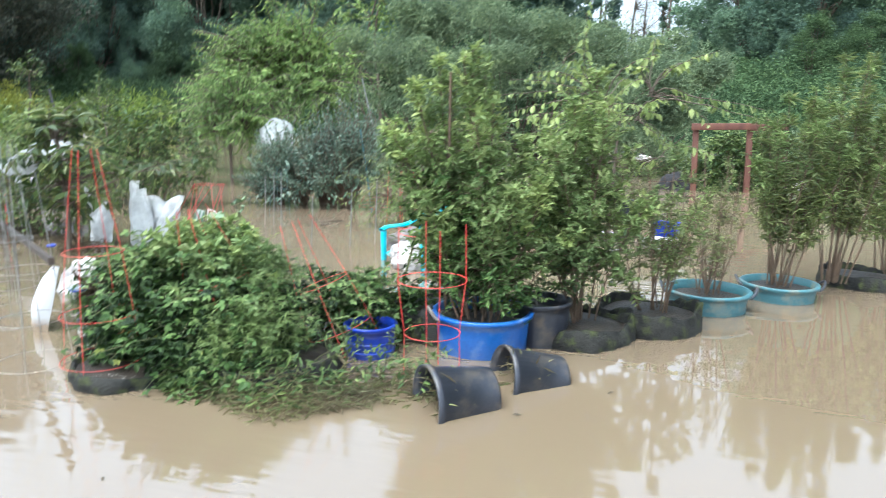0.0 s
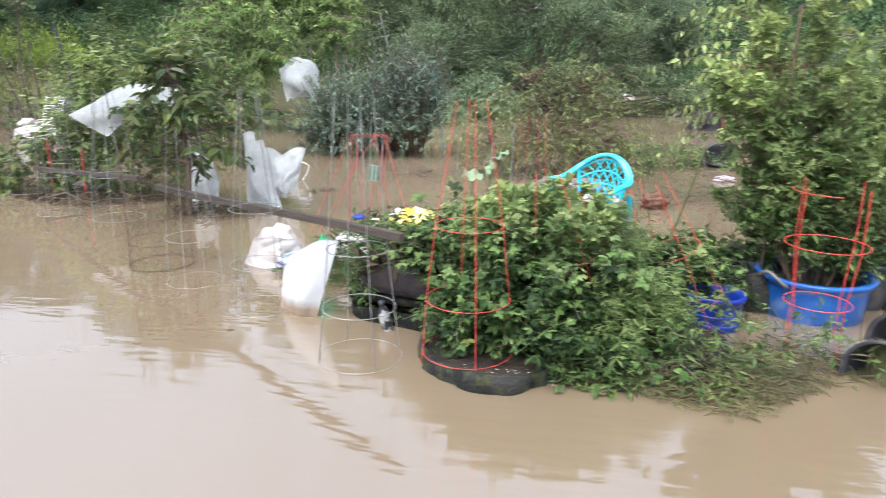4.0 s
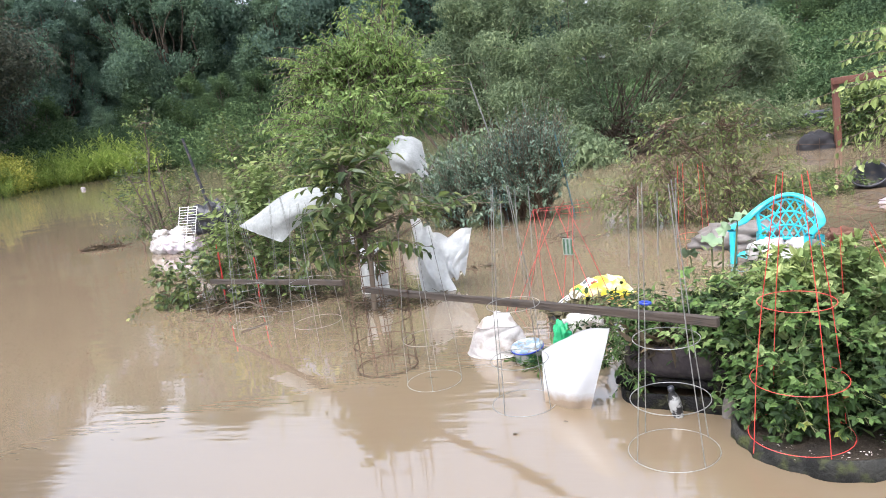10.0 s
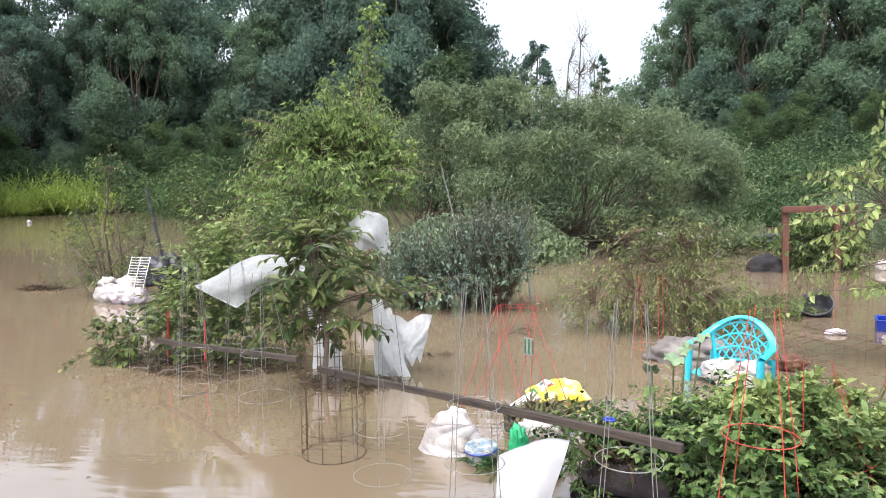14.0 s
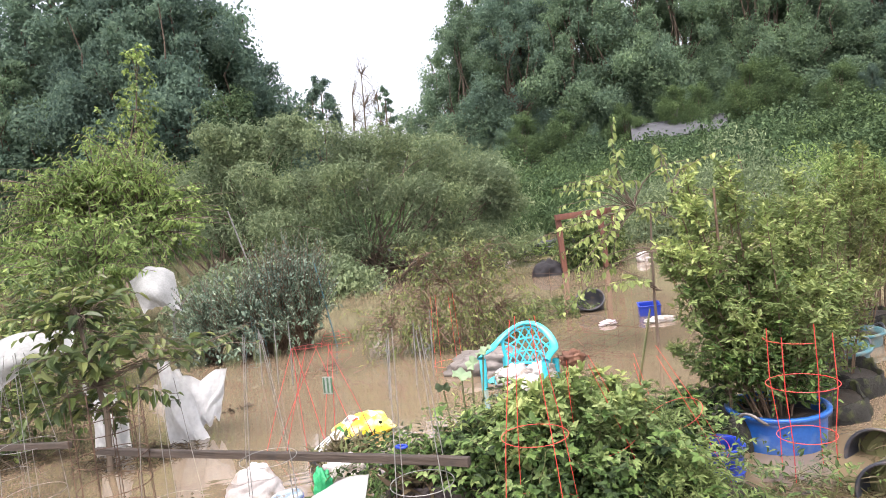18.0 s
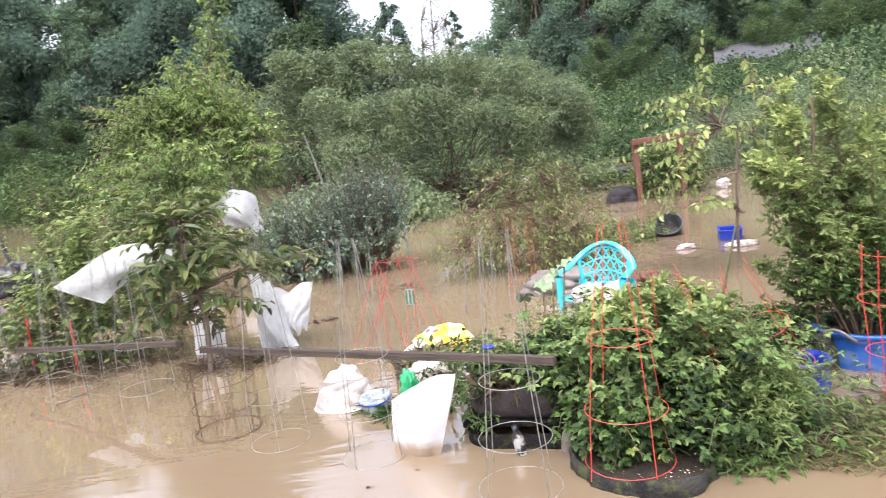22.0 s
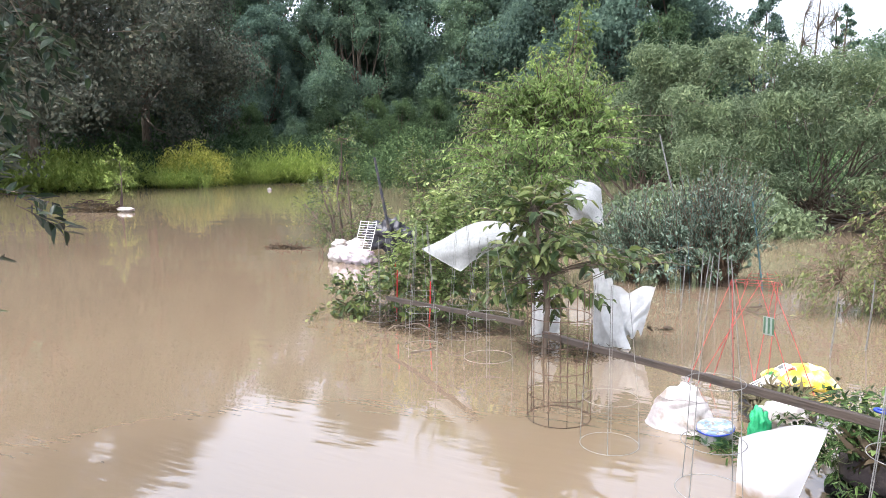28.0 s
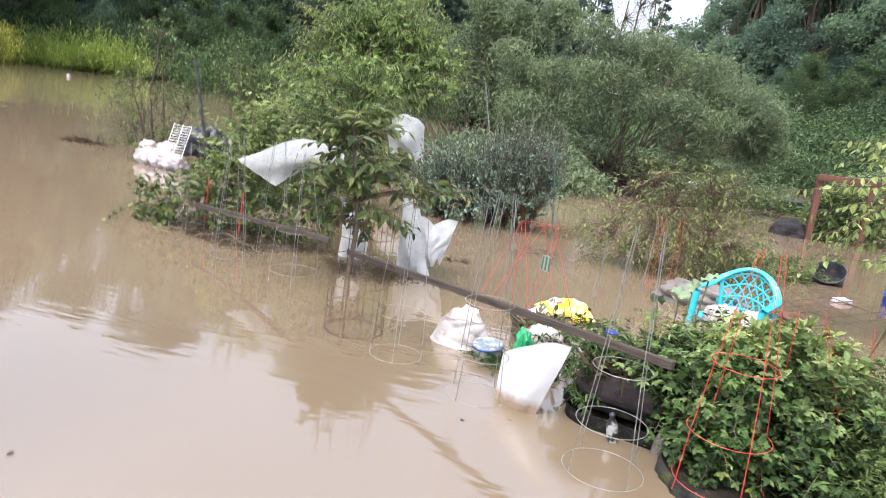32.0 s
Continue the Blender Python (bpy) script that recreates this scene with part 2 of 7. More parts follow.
HEMMED = soaked("muddy_row_cover", -0.17, -0.11)
GREYSHEET = surface("grey_plastic_sheet", (0.17, 0.15, 0.135), (0.25, 0.22, 0.20), 4, 0.5, bump=0.2)
BLACKBAG = surface("black_bin_bag", (0.014, 0.015, 0.022), (0.042, 0.042, 0.055), 7, 0.42, bump=0.5, fine=18)
WHITEWIRE = surface("white_coated_wire", (0.68, 0.68, 0.66), (0.8, 0.8, 0.78), 10, 0.4, bump=0.05)

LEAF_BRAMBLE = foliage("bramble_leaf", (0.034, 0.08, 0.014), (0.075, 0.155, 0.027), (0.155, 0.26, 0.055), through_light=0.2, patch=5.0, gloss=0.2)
# Shade between the leaves is put into this darker copy for the inner ones.
LEAF_SHADE = foliage("shaded_bramble_leaf", (0.012, 0.03, 0.008), (0.028, 0.058, 0.014), (0.055, 0.1, 0.022), through_light=0.08, patch=5.0, gloss=0.15)
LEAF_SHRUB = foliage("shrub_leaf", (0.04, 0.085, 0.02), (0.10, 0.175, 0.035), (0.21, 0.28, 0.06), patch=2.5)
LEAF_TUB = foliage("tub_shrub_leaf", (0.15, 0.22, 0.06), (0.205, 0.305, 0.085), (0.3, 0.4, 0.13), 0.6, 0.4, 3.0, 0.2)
LEAF_PALE = foliage("pale_shoot_leaf", (0.17, 0.27, 0.075), (0.23, 0.35, 0.1), (0.33, 0.45, 0.16), 0.6, 0.4, 3.0, 0.2)
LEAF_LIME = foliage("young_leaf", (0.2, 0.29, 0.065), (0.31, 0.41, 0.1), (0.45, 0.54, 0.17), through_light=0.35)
LEAF_GREY = foliage("grey_green_leaf", (0.08, 0.135, 0.092), (0.16, 0.245, 0.175), (0.31, 0.41, 0.31), grey=0.15)
LEAF_FEATHER = foliage("soft_green_leaf", (0.16, 0.23, 0.125), (0.22, 0.305, 0.16), (0.31, 0.40, 0.22), 0.85, 0.42, 0.9, 0.2)
LEAF_PEACH = foliage("peach_leaf", (0.15, 0.26, 0.065), (0.24, 0.375, 0.09), (0.37, 0.5, 0.14), 0.6, 0.4, 1.0, 0.2)
LEAF_PERSIM = foliage("broad_leaf", (0.042, 0.082, 0.024), (0.12, 0.18, 0.04), (0.26, 0.30, 0.075), 0.4, 0.32)
LEAF_OLIVE = foliage("olive_weed_leaf", (0.11, 0.145, 0.04), (0.2, 0.25, 0.06), (0.31, 0.36, 0.1))
LEAF_CANE = foliage("narrow_shrub_leaf", (0.11, 0.155, 0.045), (0.19, 0.25, 0.065), (0.31, 0.36, 0.1), 0.6, 0.35)
# Distance haze is put into this leaf colour, lifted and turned bluish.
LEAF_HAZED = foliage("hazed_wood_leaf", (0.15, 0.232, 0.18), (0.187, 0.28, 0.21), (0.235, 0.335, 0.24), 0.95, 0.55, 0.4, 0.02, 0.7, 0.05)
LEAF_MID = foliage("vine_leaf", (0.065, 0.11, 0.055), (0.1, 0.16, 0.078), (0.155, 0.225, 0.11), 0.9, 0.3, 0.5, 0.05, 0.5, 0.05)
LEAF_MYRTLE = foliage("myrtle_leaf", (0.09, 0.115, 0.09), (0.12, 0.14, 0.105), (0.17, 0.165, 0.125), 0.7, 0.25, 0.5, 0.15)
# Backlit shade is put into the colour, so near leaves form a silhouette.
LEAF_NEAR = foliage("silhouette_myrtle_leaf", (0.010, 0.03, 0.012), (0.02, 0.05, 0.018), (0.045, 0.09, 0.03), 0.4, 0.15)
LEAF_MEADOW = foliage("meadow_leaf", (0.25, 0.36, 0.085), (0.37, 0.5, 0.115), (0.52, 0.62, 0.17), 0.7, 0.4, 0.3, 0.1, 0.0, 0.05)
LEAF_GOLD = foliage("goldenrod_leaf", (0.36, 0.42, 0.03), (0.56, 0.58, 0.04), (0.75, 0.74, 0.09), 0.6, 0.35)
STRAW = foliage("dead_weed", (0.13, 0.10, 0.05), (0.22, 0.18, 0.09), (0.20, 0.24, 0.08), 0.7, 0.15)
DRYLEAF = foliage("dry_leaf", (0.05, 0.036, 0.022), (0.10, 0.070, 0.040), (0.18, 0.13, 0.06), 0.7, 0.15)


# ---- geometry helpers ----
def unit(a):
    return a / np.maximum(np.linalg.norm(a, axis=-1, keepdims=True), 1e-9)


def mesh_of(name, chunks, smooth=False):
    vs, loops, starts, totals, at, lat = [], [], [], [], 0, 0
    for v, f in chunks:
        v, f = np.asarray(v, float).reshape(-1, 3), np.asarray(f, int)
        vs.append(v)
        loops.append((f + at).ravel())
        starts.append(lat + np.arange(len(f)) * f.shape[1])
        totals.append(np.full(len(f), f.shape[1]))
        at, lat = at + len(v), lat + f.size
    me = bpy.data.meshes.new(name)
    v, lo, st, to = np.concatenate(vs), np.concatenate(loops), np.concatenate(starts), np.concatenate(totals)
    me.vertices.add(len(v))
    me.vertices.foreach_set("co", v.ravel())
    me.loops.add(len(lo))
    me.loops.foreach_set("vertex_index", lo.astype(np.int32))
    me.polygons.add(len(st))
    me.polygons.foreach_set("loop_start", st.astype(np.int32))
    me.polygons.foreach_set("loop_total", to.astype(np.int32))
    me.update(calc_edges=True)
    me.polygons.foreach_set("use_smooth", np.full(len(st), smooth))
    return me


def part(name, geo, material, parent=None, label="", smooth=True):
    """One mesh object, under a thing where a parent is given."""
    if isinstance(geo, bmesh.types.BMesh):
        me = bpy.data.meshes.new(name)
        geo.to_mesh(me)
        geo.free()
        me.polygons.foreach_set("use_smooth", np.full(len(me.polygons), smooth))
    elif isinstance(geo, bpy.types.Mesh):
        me = geo
    else:
        me = mesh_of(name, geo, smooth)
    if not me.materials:
        me.materials.append(material)
    ob = new(name, me)
    ob.parent = parent
    return tagged(ob, label)


def thing(name, label, category, at=(0, 0, 0), turn=(0, 0, 0), group="", kind=""):
    ob = new(name)
    ob.empty_display_size = 0.1
    ob.matrix_basis = pose(*at, *turn)
    return tagged(ob, label, category, group, kind)


def tube(points, radius, sides=6, ring=False):
    """A round bar along points; radius one number or one for each point."""
    p = np.asarray(points, float)
    n = len(p)
    r = np.broadcast_to(np.asarray(radius, float), (n,))
    if ring:
        tan = np.roll(p, -1, 0) - np.roll(p, 1, 0)
    else:
        tan = np.gradient(p, axis=0)
    tan = unit(tan)
    ref = np.where(np.abs(tan[:, 2:3]) > 0.9, [[1.0, 0, 0]], [[0, 0, 1.0]])
    if not ring:
        ref = np.broadcast_to([[1.0, 0, 0]] if np.abs(tan[:, 2]).mean() > 0.6 else [[0, 0, 1.0]], (n, 3))
    a = unit(np.cross(tan, ref))
    b = np.cross(tan, a)
    ang = np.arange(sides) * 2 * np.pi / sides
    v = p[:, None] + r[:, None, None] * (np.cos(ang)[None, :, None] * a[:, None] + np.sin(ang)[None, :, None] * b[:, None])
    i, j = np.arange(n if ring else n - 1), np.arange(sides)
    i2, j2 = (i + 1) % n, (j + 1) % sides
    f = np.stack([np.add.outer(i * sides, j), np.add.outer(i * sides, j2), np.add.outer(i2 * sides, j2), np.add.outer(i2 * sides, j)], -1).reshape(-1, 4)
    return v.reshape(-1, 3), f


def rods(a, b, r0, r1, sides=3):
    """Many straight tapered twigs at once."""
    a, b = np.asarray(a, float), np.asarray(b, float)
    m = len(a)
    t = unit(b - a)
    ref = np.where(np.abs(t[:, 2:3]) > 0.9, [[1.0, 0, 0]], [[0, 0, 1.0]])
    u = unit(np.cross(t, ref))
    w = np.cross(t, u)
    ang = np.arange(sides) * 2 * np.pi / sides
    off = np.cos(ang)[None, :, None] * u[:, None] + np.sin(ang)[None, :, None] * w[:, None]
    r0, r1 = (np.broadcast_to(np.asarray(r, float), (m,))[:, None, None] for r in (r0, r1))
    v = np.concatenate([a[:, None] + off * r0, b[:, None] + off * r1], 1)
    j = np.arange(sides)
    f = np.stack([j, (j + 1) % sides, sides + (j + 1) % sides, sides + j], -1)
    return v.reshape(-1, 3), (f[None] + (np.arange(m) * 2 * sides)[:, None, None]).reshape(-1, 4)


def lathe(profile, seg=32, wobble=0.0, seed=0, squash=1.0):
    """A turned body from (radius, height) pairs."""
    g = np.random.default_rng(seed)
    pr = np.asarray(profile, float)
    ang = np.arange(seg) * 2 * np.pi / seg
    k = 1 + wobble * (np.sin(2 * ang + g.uniform(0, 6)) + 0.6 * np.sin(3 * ang + g.uniform(0, 6)) + 0.4 * np.sin(7 * ang + g.uniform(0, 6)))
    v = np.stack([pr[:, :1] * np.cos(ang) * k, pr[:, :1] * np.sin(ang) * k * squash, pr[:, 1:] + 0 * ang + wobble * pr[:, :1] * np.sin(3 * ang + 1)], -1)
    i, j = np.arange(len(pr) - 1), np.arange(seg)
    j2 = (j + 1) % seg
    f = np.stack([np.add.outer(i * seg, j), np.add.outer(i * seg, j2), np.add.outer((i + 1) * seg, j2), np.add.outer((i + 1) * seg, j)], -1)
    return v.reshape(-1, 3), f.reshape(-1, 4)


def circle(r, z=0.0, n=40, cx=0.0, cy=0.0, start=0.0, sweep=360.0):
    a = np.radians(start + np.arange(n) * sweep / (n if sweep >= 360 else n - 1))
    return np.stack([cx + r * np.cos(a), cy + r * np.sin(a), np.full(n, z)], -1)


def block(sx, sy, sz, bevel=0.006, at=(0, 0, 0), turn=(0, 0, 0)):
    bm = bmesh.new()
    bmesh.ops.create_cube(bm, size=1.0, matrix=Matrix.Diagonal((sx, sy, sz, 1)))
    bmesh.ops.bevel(bm, geom=bm.edges[:], offset=bevel, segments=2, affect="EDGES", profile=0.5)
    bmesh.ops.transform(bm, matrix=pose(*at, *turn), verts=bm.verts)
    return bm


def rough_noise(v, scale, seed=0.0):
    return np.array([noise.noise(Vector((float(x) * scale + seed, float(y) * scale, float(z) * scale - seed))) for x, y, z in v])


def crumpled(rx, ry, rz, amount=0.25, scale=2.5, seed=0, level=4, floor=None):
    """A creased, bulging bag."""
    bm = bmesh.new()
    bmesh.ops.create_icosphere(bm, subdivisions=level, radius=1.0)
    for v in bm.verts:
        c = v.co.normalized()
        k = 1 + amount * noise.noise(c * scale + Vector((seed, 0, 0))) + 0.5 * amount * abs(noise.noise(c * scale * 2.7 + Vector((0, seed, 0))))
        k -= 0.3 * amount * abs(noise.noise(c * scale * 6 + Vector((0, 0, seed))))
        k -= 0.45 * amount * (1 - abs(noise.noise(c * scale * 1.3 + Vector((seed, seed, 0)))) * 2.2) ** 3 if abs(noise.noise(c * scale * 1.3 + Vector((seed, seed, 0)))) < 0.45 else 0.0
        v.co = Vector((c.x * rx * k, c.y * ry * k, c.z * rz * k))
        if floor is not None and v.co.z < floor:
            v.co.z = floor + 0.05 * (v.co.z - floor)
    return bm


def cloth(f, nu=24, nv=24, thick=0.004):
    """A thin sheet with two faces; f maps u, v in 0..1 to a place."""
    u, v = np.meshgrid(np.linspace(0, 1, nu), np.linspace(0, 1, nv), indexing="ij")
    p = np.stack(f(u, v), -1)
    du, dv = np.gradient(p, axis=0), np.gradient(p, axis=1)
    nn = unit(np.cross(du, dv))
    both = np.concatenate([(p + nn * thick / 2).reshape(-1, 3), (p - nn * thick / 2).reshape(-1, 3)])
    i, j = np.meshgrid(np.arange(nu - 1), np.arange(nv - 1), indexing="ij")
    q = np.stack([i * nv + j, (i + 1) * nv + j, (i + 1) * nv + j + 1, i * nv + j + 1], -1).reshape(-1, 4)
    k = nu * nv
    edge = [x * nv for x in range(nu)] + [(nu - 1) * nv + y for y in range(1, nv)] + [x * nv + nv - 1 for x in range(nu - 2, -1, -1)] + [y for y in range(nv - 2, 0, -1)]
    e = np.array(edge)
    e2 = np.roll(e, -1)
    rim = np.stack([e, e2, e2 + k, e + k], -1)
    return [(both, np.concatenate([q, q[:, ::-1] + k, rim]))]


TEETH = ((0.1, 0.3), (0.24, 0.5), (0.32, 0.43), (0.5, 0.47), (0.57, 0.38), (0.74, 0.3), (0.8, 0.2))


def leaf_cards(g, p, d, up, length, width, six=False, curl=0.15, fold=0.2):
    """Folded leaves at p, pointing along d."""
    m = len(p)
    length = np.broadcast_to(np.asarray(length, float), (m,))[:, None]
    w = length * np.broadcast_to(np.asarray(width, float), (m,))[:, None]
    side = unit(np.cross(d, up))
    nn = np.cross(side, d)
    tip = p + d * length - nn * curl * length
    if six == "toothed":
        out = [p]
        for sgn in (1, -1):
            for u, k in TEETH:
                out.append(p + d * length * u + side * (w * k * sgn) + nn * (fold * w * k - curl * length * u * u))
        out.append(p + d * length * 0.55 - nn * curl * length * 0.3)
        out.append(tip)
        v = np.stack(out, 1)
        h = len(TEETH)
        f = np.array([[0] + list(range(1, h + 1)) + [2 * h + 2, 2 * h + 1], [0, 2 * h + 1, 2 * h + 2] + list(range(2 * h, h, -1))])
    elif six:
        a, b = p + d * length * 0.28 + nn * fold * w * 0.5, p + d * length * 0.66 + nn * (fold * w * 0.4 - curl * 0.35 * length)
        v = np.stack([p, a + side * w * 0.46, b + side * w * 0.4, tip, b - side * w * 0.4, a - side * w * 0.46], 1)
        f = np.array([[0, 1, 2, 3], [0, 3, 4, 5]])
    else:
        a = p + d * length * 0.45 + nn * fold * w * 0.5
        v = np.stack([p, a + side * w * 0.5, tip, a - side * w * 0.5], 1)
        f = np.array([[0, 1, 2], [0, 2, 3]])
    k = v.shape[1]
    return v.reshape(-1, 3), (f[None] + (np.arange(m) * k)[:, None, None]).reshape(-1, f.shape[1])


def sprays(g, s, d, length, count, leaf, width, droop=0.3, spread=0.9, hang=0.2, six=False, fingers=1, curl=0.15):
    """Leaves set along twigs that start at s and run along d."""
    m = len(s)
    length = np.broadcast_to(np.asarray(length, float), (m,))
    u = np.tile((np.arange(count) + 0.5) / count, (m, 1)) + g.uniform(-0.4, 0.4, (m, count)) / count
    u = 0.1 + 0.9 * u
    p = s[:, None] + d[:, None] * (length[:, None] * u)[..., None]
    p[..., 2] -= droop * u**2 * length[:, None]
    t = np.broadcast_to(d[:, None], p.shape).copy()
    t[..., 2] -= 2 * droop * u
    t = unit(t)
    q = unit(unit(np.cross(t, unit(g.normal(size=p.shape)))) * np.array([1, 1, 0.55]))
    ld = t * g.uniform(0.3, 0.8, (m, count, 1)) + q * spread
    ld[..., 2] -= hang
    ld = unit(ld).reshape(-1, 3)
    p = p.reshape(-1, 3)
    up = unit(np.array([0, 0, 1.0]) + g.normal(size=p.shape) * 0.38)
    size = leaf * g.uniform(0.65, 1.25, len(p))
    if fingers > 1:
        side = unit(np.cross(ld, up))
        out = []
        for k in range(fingers):
            a = (k - (fingers - 1) / 2) * (1.15 if fingers == 3 else 0.75)
            dk = unit(ld * np.cos(a) + side * np.sin(a) + g.normal(size=p.shape) * 0.08)
            stalk = ld * (size * 0.35)[:, None]
            out.append(leaf_cards(g, p + stalk, dk, up, size * (1 - 0.18 * abs(k - (fingers - 1) / 2)), width, six, curl))
        return out
    return [leaf_cards(g, p, ld, up, size, width, six, curl)]


def crown_twigs(g, lobes, count, outward=0.8, upward=0.4, jitter=0.6, inner=0.3, lump=0.3):
    """Twig starts and ways, scattered through uneven lobes (x, y, z, rx, ry, rz, share)."""
    lobes = np.asarray(lobes, float)
    share = lobes[:, 6] / lobes[:, 6].sum()
    pick = g.choice(len(lobes), count, p=share)
    c, r = lobes[pick, :3], lobes[pick, 3:6]
    d = unit(g.normal(size=(count, 3)))
    bumps = 1 + lump * (np.sin(d[:, 0] * 5 + pick) * np.sin(d[:, 1] * 5 + 2 * pick) + 0.7 * np.sin(d[:, 2] * 7 + pick) + 0.5 * np.sin(d[:, 0] * 11 + d[:, 2] * 9))
    depth = (inner + (1 - inner) * g.random(count)) ** 0.6
    s = c + d * r * (bumps * depth)[:, None]
    w = d * outward + np.array([0, 0, upward]) + g.normal(size=(count, 3)) * jitter
    return s, unit(w)


def limb(g, a, b, r0, r1, bend=0.12, steps=6, sides=6):
    a, b = np.asarray(a, float), np.asarray(b, float)
    u = np.linspace(0, 1, steps)[:, None]
    ln = np.linalg.norm(b - a)
    way = g.normal(size=3) * bend * ln
    p = a + (b - a) * u + way * (u * (1 - u)) * 2 + g.normal(size=(steps, 3)) * 0.02 * ln * (u > 0) * (u < 1)
    return tube(p, np.linspace(r0, r1, steps), sides)


def plant(name, label, category, at, lobes, twigs, per, leaf, width, leaves, wood=STEM, twig=0.2, droop=0.3, spread=0.9, hang=0.2, upward=0.4, outward=0.8, stems=(), stem_r=0.012, limbs=14, limb_r=0.006, depth=-0.35, seed=1, six=False, fingers=1, group="", twig_wood=True, jitter=0.6, inner=0.3, curl=0.15, extra=(), lump=0.3):
    """A shrub or tree: stems from the ground, limbs into its lobes, twigs and leaves. Lobes are relative to at."""
    g = np.random.default_rng(seed)
    root = thing(name, label, category, at, group=group)
    lob = np.asarray(lobes, float)
    wood_geo, tops = [], []
    starts = list(stems) or [(0, 0)]
    for k, (x, y) in enumerate(starts):
        goal = lob[k % len(lob), :3] + g.normal(size=3) * lob[k % len(lob), 3:6] * 0.25
        base = np.array([x, y, depth])
        mid = base + (goal - base) * np.array([0.45, 0.45, 0.6]) + g.normal(size=3) * 0.03 * (goal[2] - depth)
        pts = np.array([base, base + (mid - base) * [0.4, 0.4, 0.55], mid, (mid + goal) / 2 + g.normal(size=3) * 0.02, goal])
        wood_geo.append(tube(pts, np.linspace(stem_r, stem_r * 0.35, 5), 7))
        tops += [pts[2], pts[3], pts[4]]
    for geo in wood_geo:
        part("trunk" if len(starts) == 1 else "stem", [geo], wood, root)
    s, d = crown_twigs(g, lob, twigs, outward, upward, jitter, inner, lump)
    tops = np.array(tops)
    limb_geo = []
    for k in g.choice(twigs, min(limbs, twigs), replace=False):
        near = tops[np.argmin(np.linalg.norm(tops - s[k], axis=1) + g.random(len(tops)) * 0.2)]
        limb_geo.append(limb(g, near, s[k], limb_r, limb_r * 0.4, sides=4, steps=5))
    ln = twig * g.uniform(0.6, 1.3, twigs)
    if twig_wood:
        e = s + d * ln[:, None]
        e[:, 2] -= droop * ln
        mid = s + d * ln[:, None] * 0.5
        mid[:, 2] -= droop * ln * 0.25
        tr = limb_r * 0.35
        limb_geo += [rods(s, mid, tr, tr * 0.7), rods(mid, e, tr * 0.7, tr * 0.3)]
    if limb_geo:
        tagged(part("branchwork", limb_geo, wood, root), kind="stuff")
    tagged(part("crown", sprays(g, s, d, ln, per, leaf, width, droop, spread, hang, six, fingers, curl), leaves, root, smooth=False), kind="stuff")
    for nm, mat, share, size in extra:
        pick = np.argsort(-s[:, 2] + g.random(twigs) * 0.3)[: int(twigs * share)]
        tagged(part(nm, sprays(g, s[pick] + d[pick] * ln[pick][:, None] * 0.6, unit(d[pick] + [0, 0, 0.8]), ln[pick], max(3, per // 2), leaf * size, width, droop * 0.5, spread, hang, six, 1, curl), mat, root, smooth=False), kind="stuff")
    return root


def clump_leaves(g, lobes, count, leaf, width, hang=0.3, rough=0.35, lift=0.3, deep=0.4):
    """Leaves over the rounded clumps (x, y, z, rx, ry, rz, share) of a crown, lying like tiles on each clump."""
    lob = np.asarray(lobes, float)
    pick = g.choice(len(lob), count, p=lob[:, 6] / lob[:, 6].sum())
    c, r = lob[pick, :3], lob[pick, 3:6]
    d = unit(g.normal(size=(count, 3)) + [0, 0, 0.25])
    k = 1 + 0.13 * np.sin(d[:, 0] * 7 + pick * 1.7) * np.sin(d[:, 1] * 7 + pick) + 0.1 * np.sin(d[:, 2] * 11 + d[:, 0] * 6 + pick * 2.1)
    k *= np.where(g.random(count) < 0.12, g.uniform(1.0, 1.22, count), 1 - deep * g.random(count) ** 2)
    p = c + d * r * k[:, None]
    nrm = unit(d + [0, 0, lift] + rough * g.normal(size=p.shape))
    t = np.cross(nrm, unit(g.normal(size=p.shape)))
    t[:, 2] -= hang
    return leaf_cards(g, p, unit(t), nrm, leaf * g.uniform(0.6, 1.35, count), width, False, 0.2, 0.25)


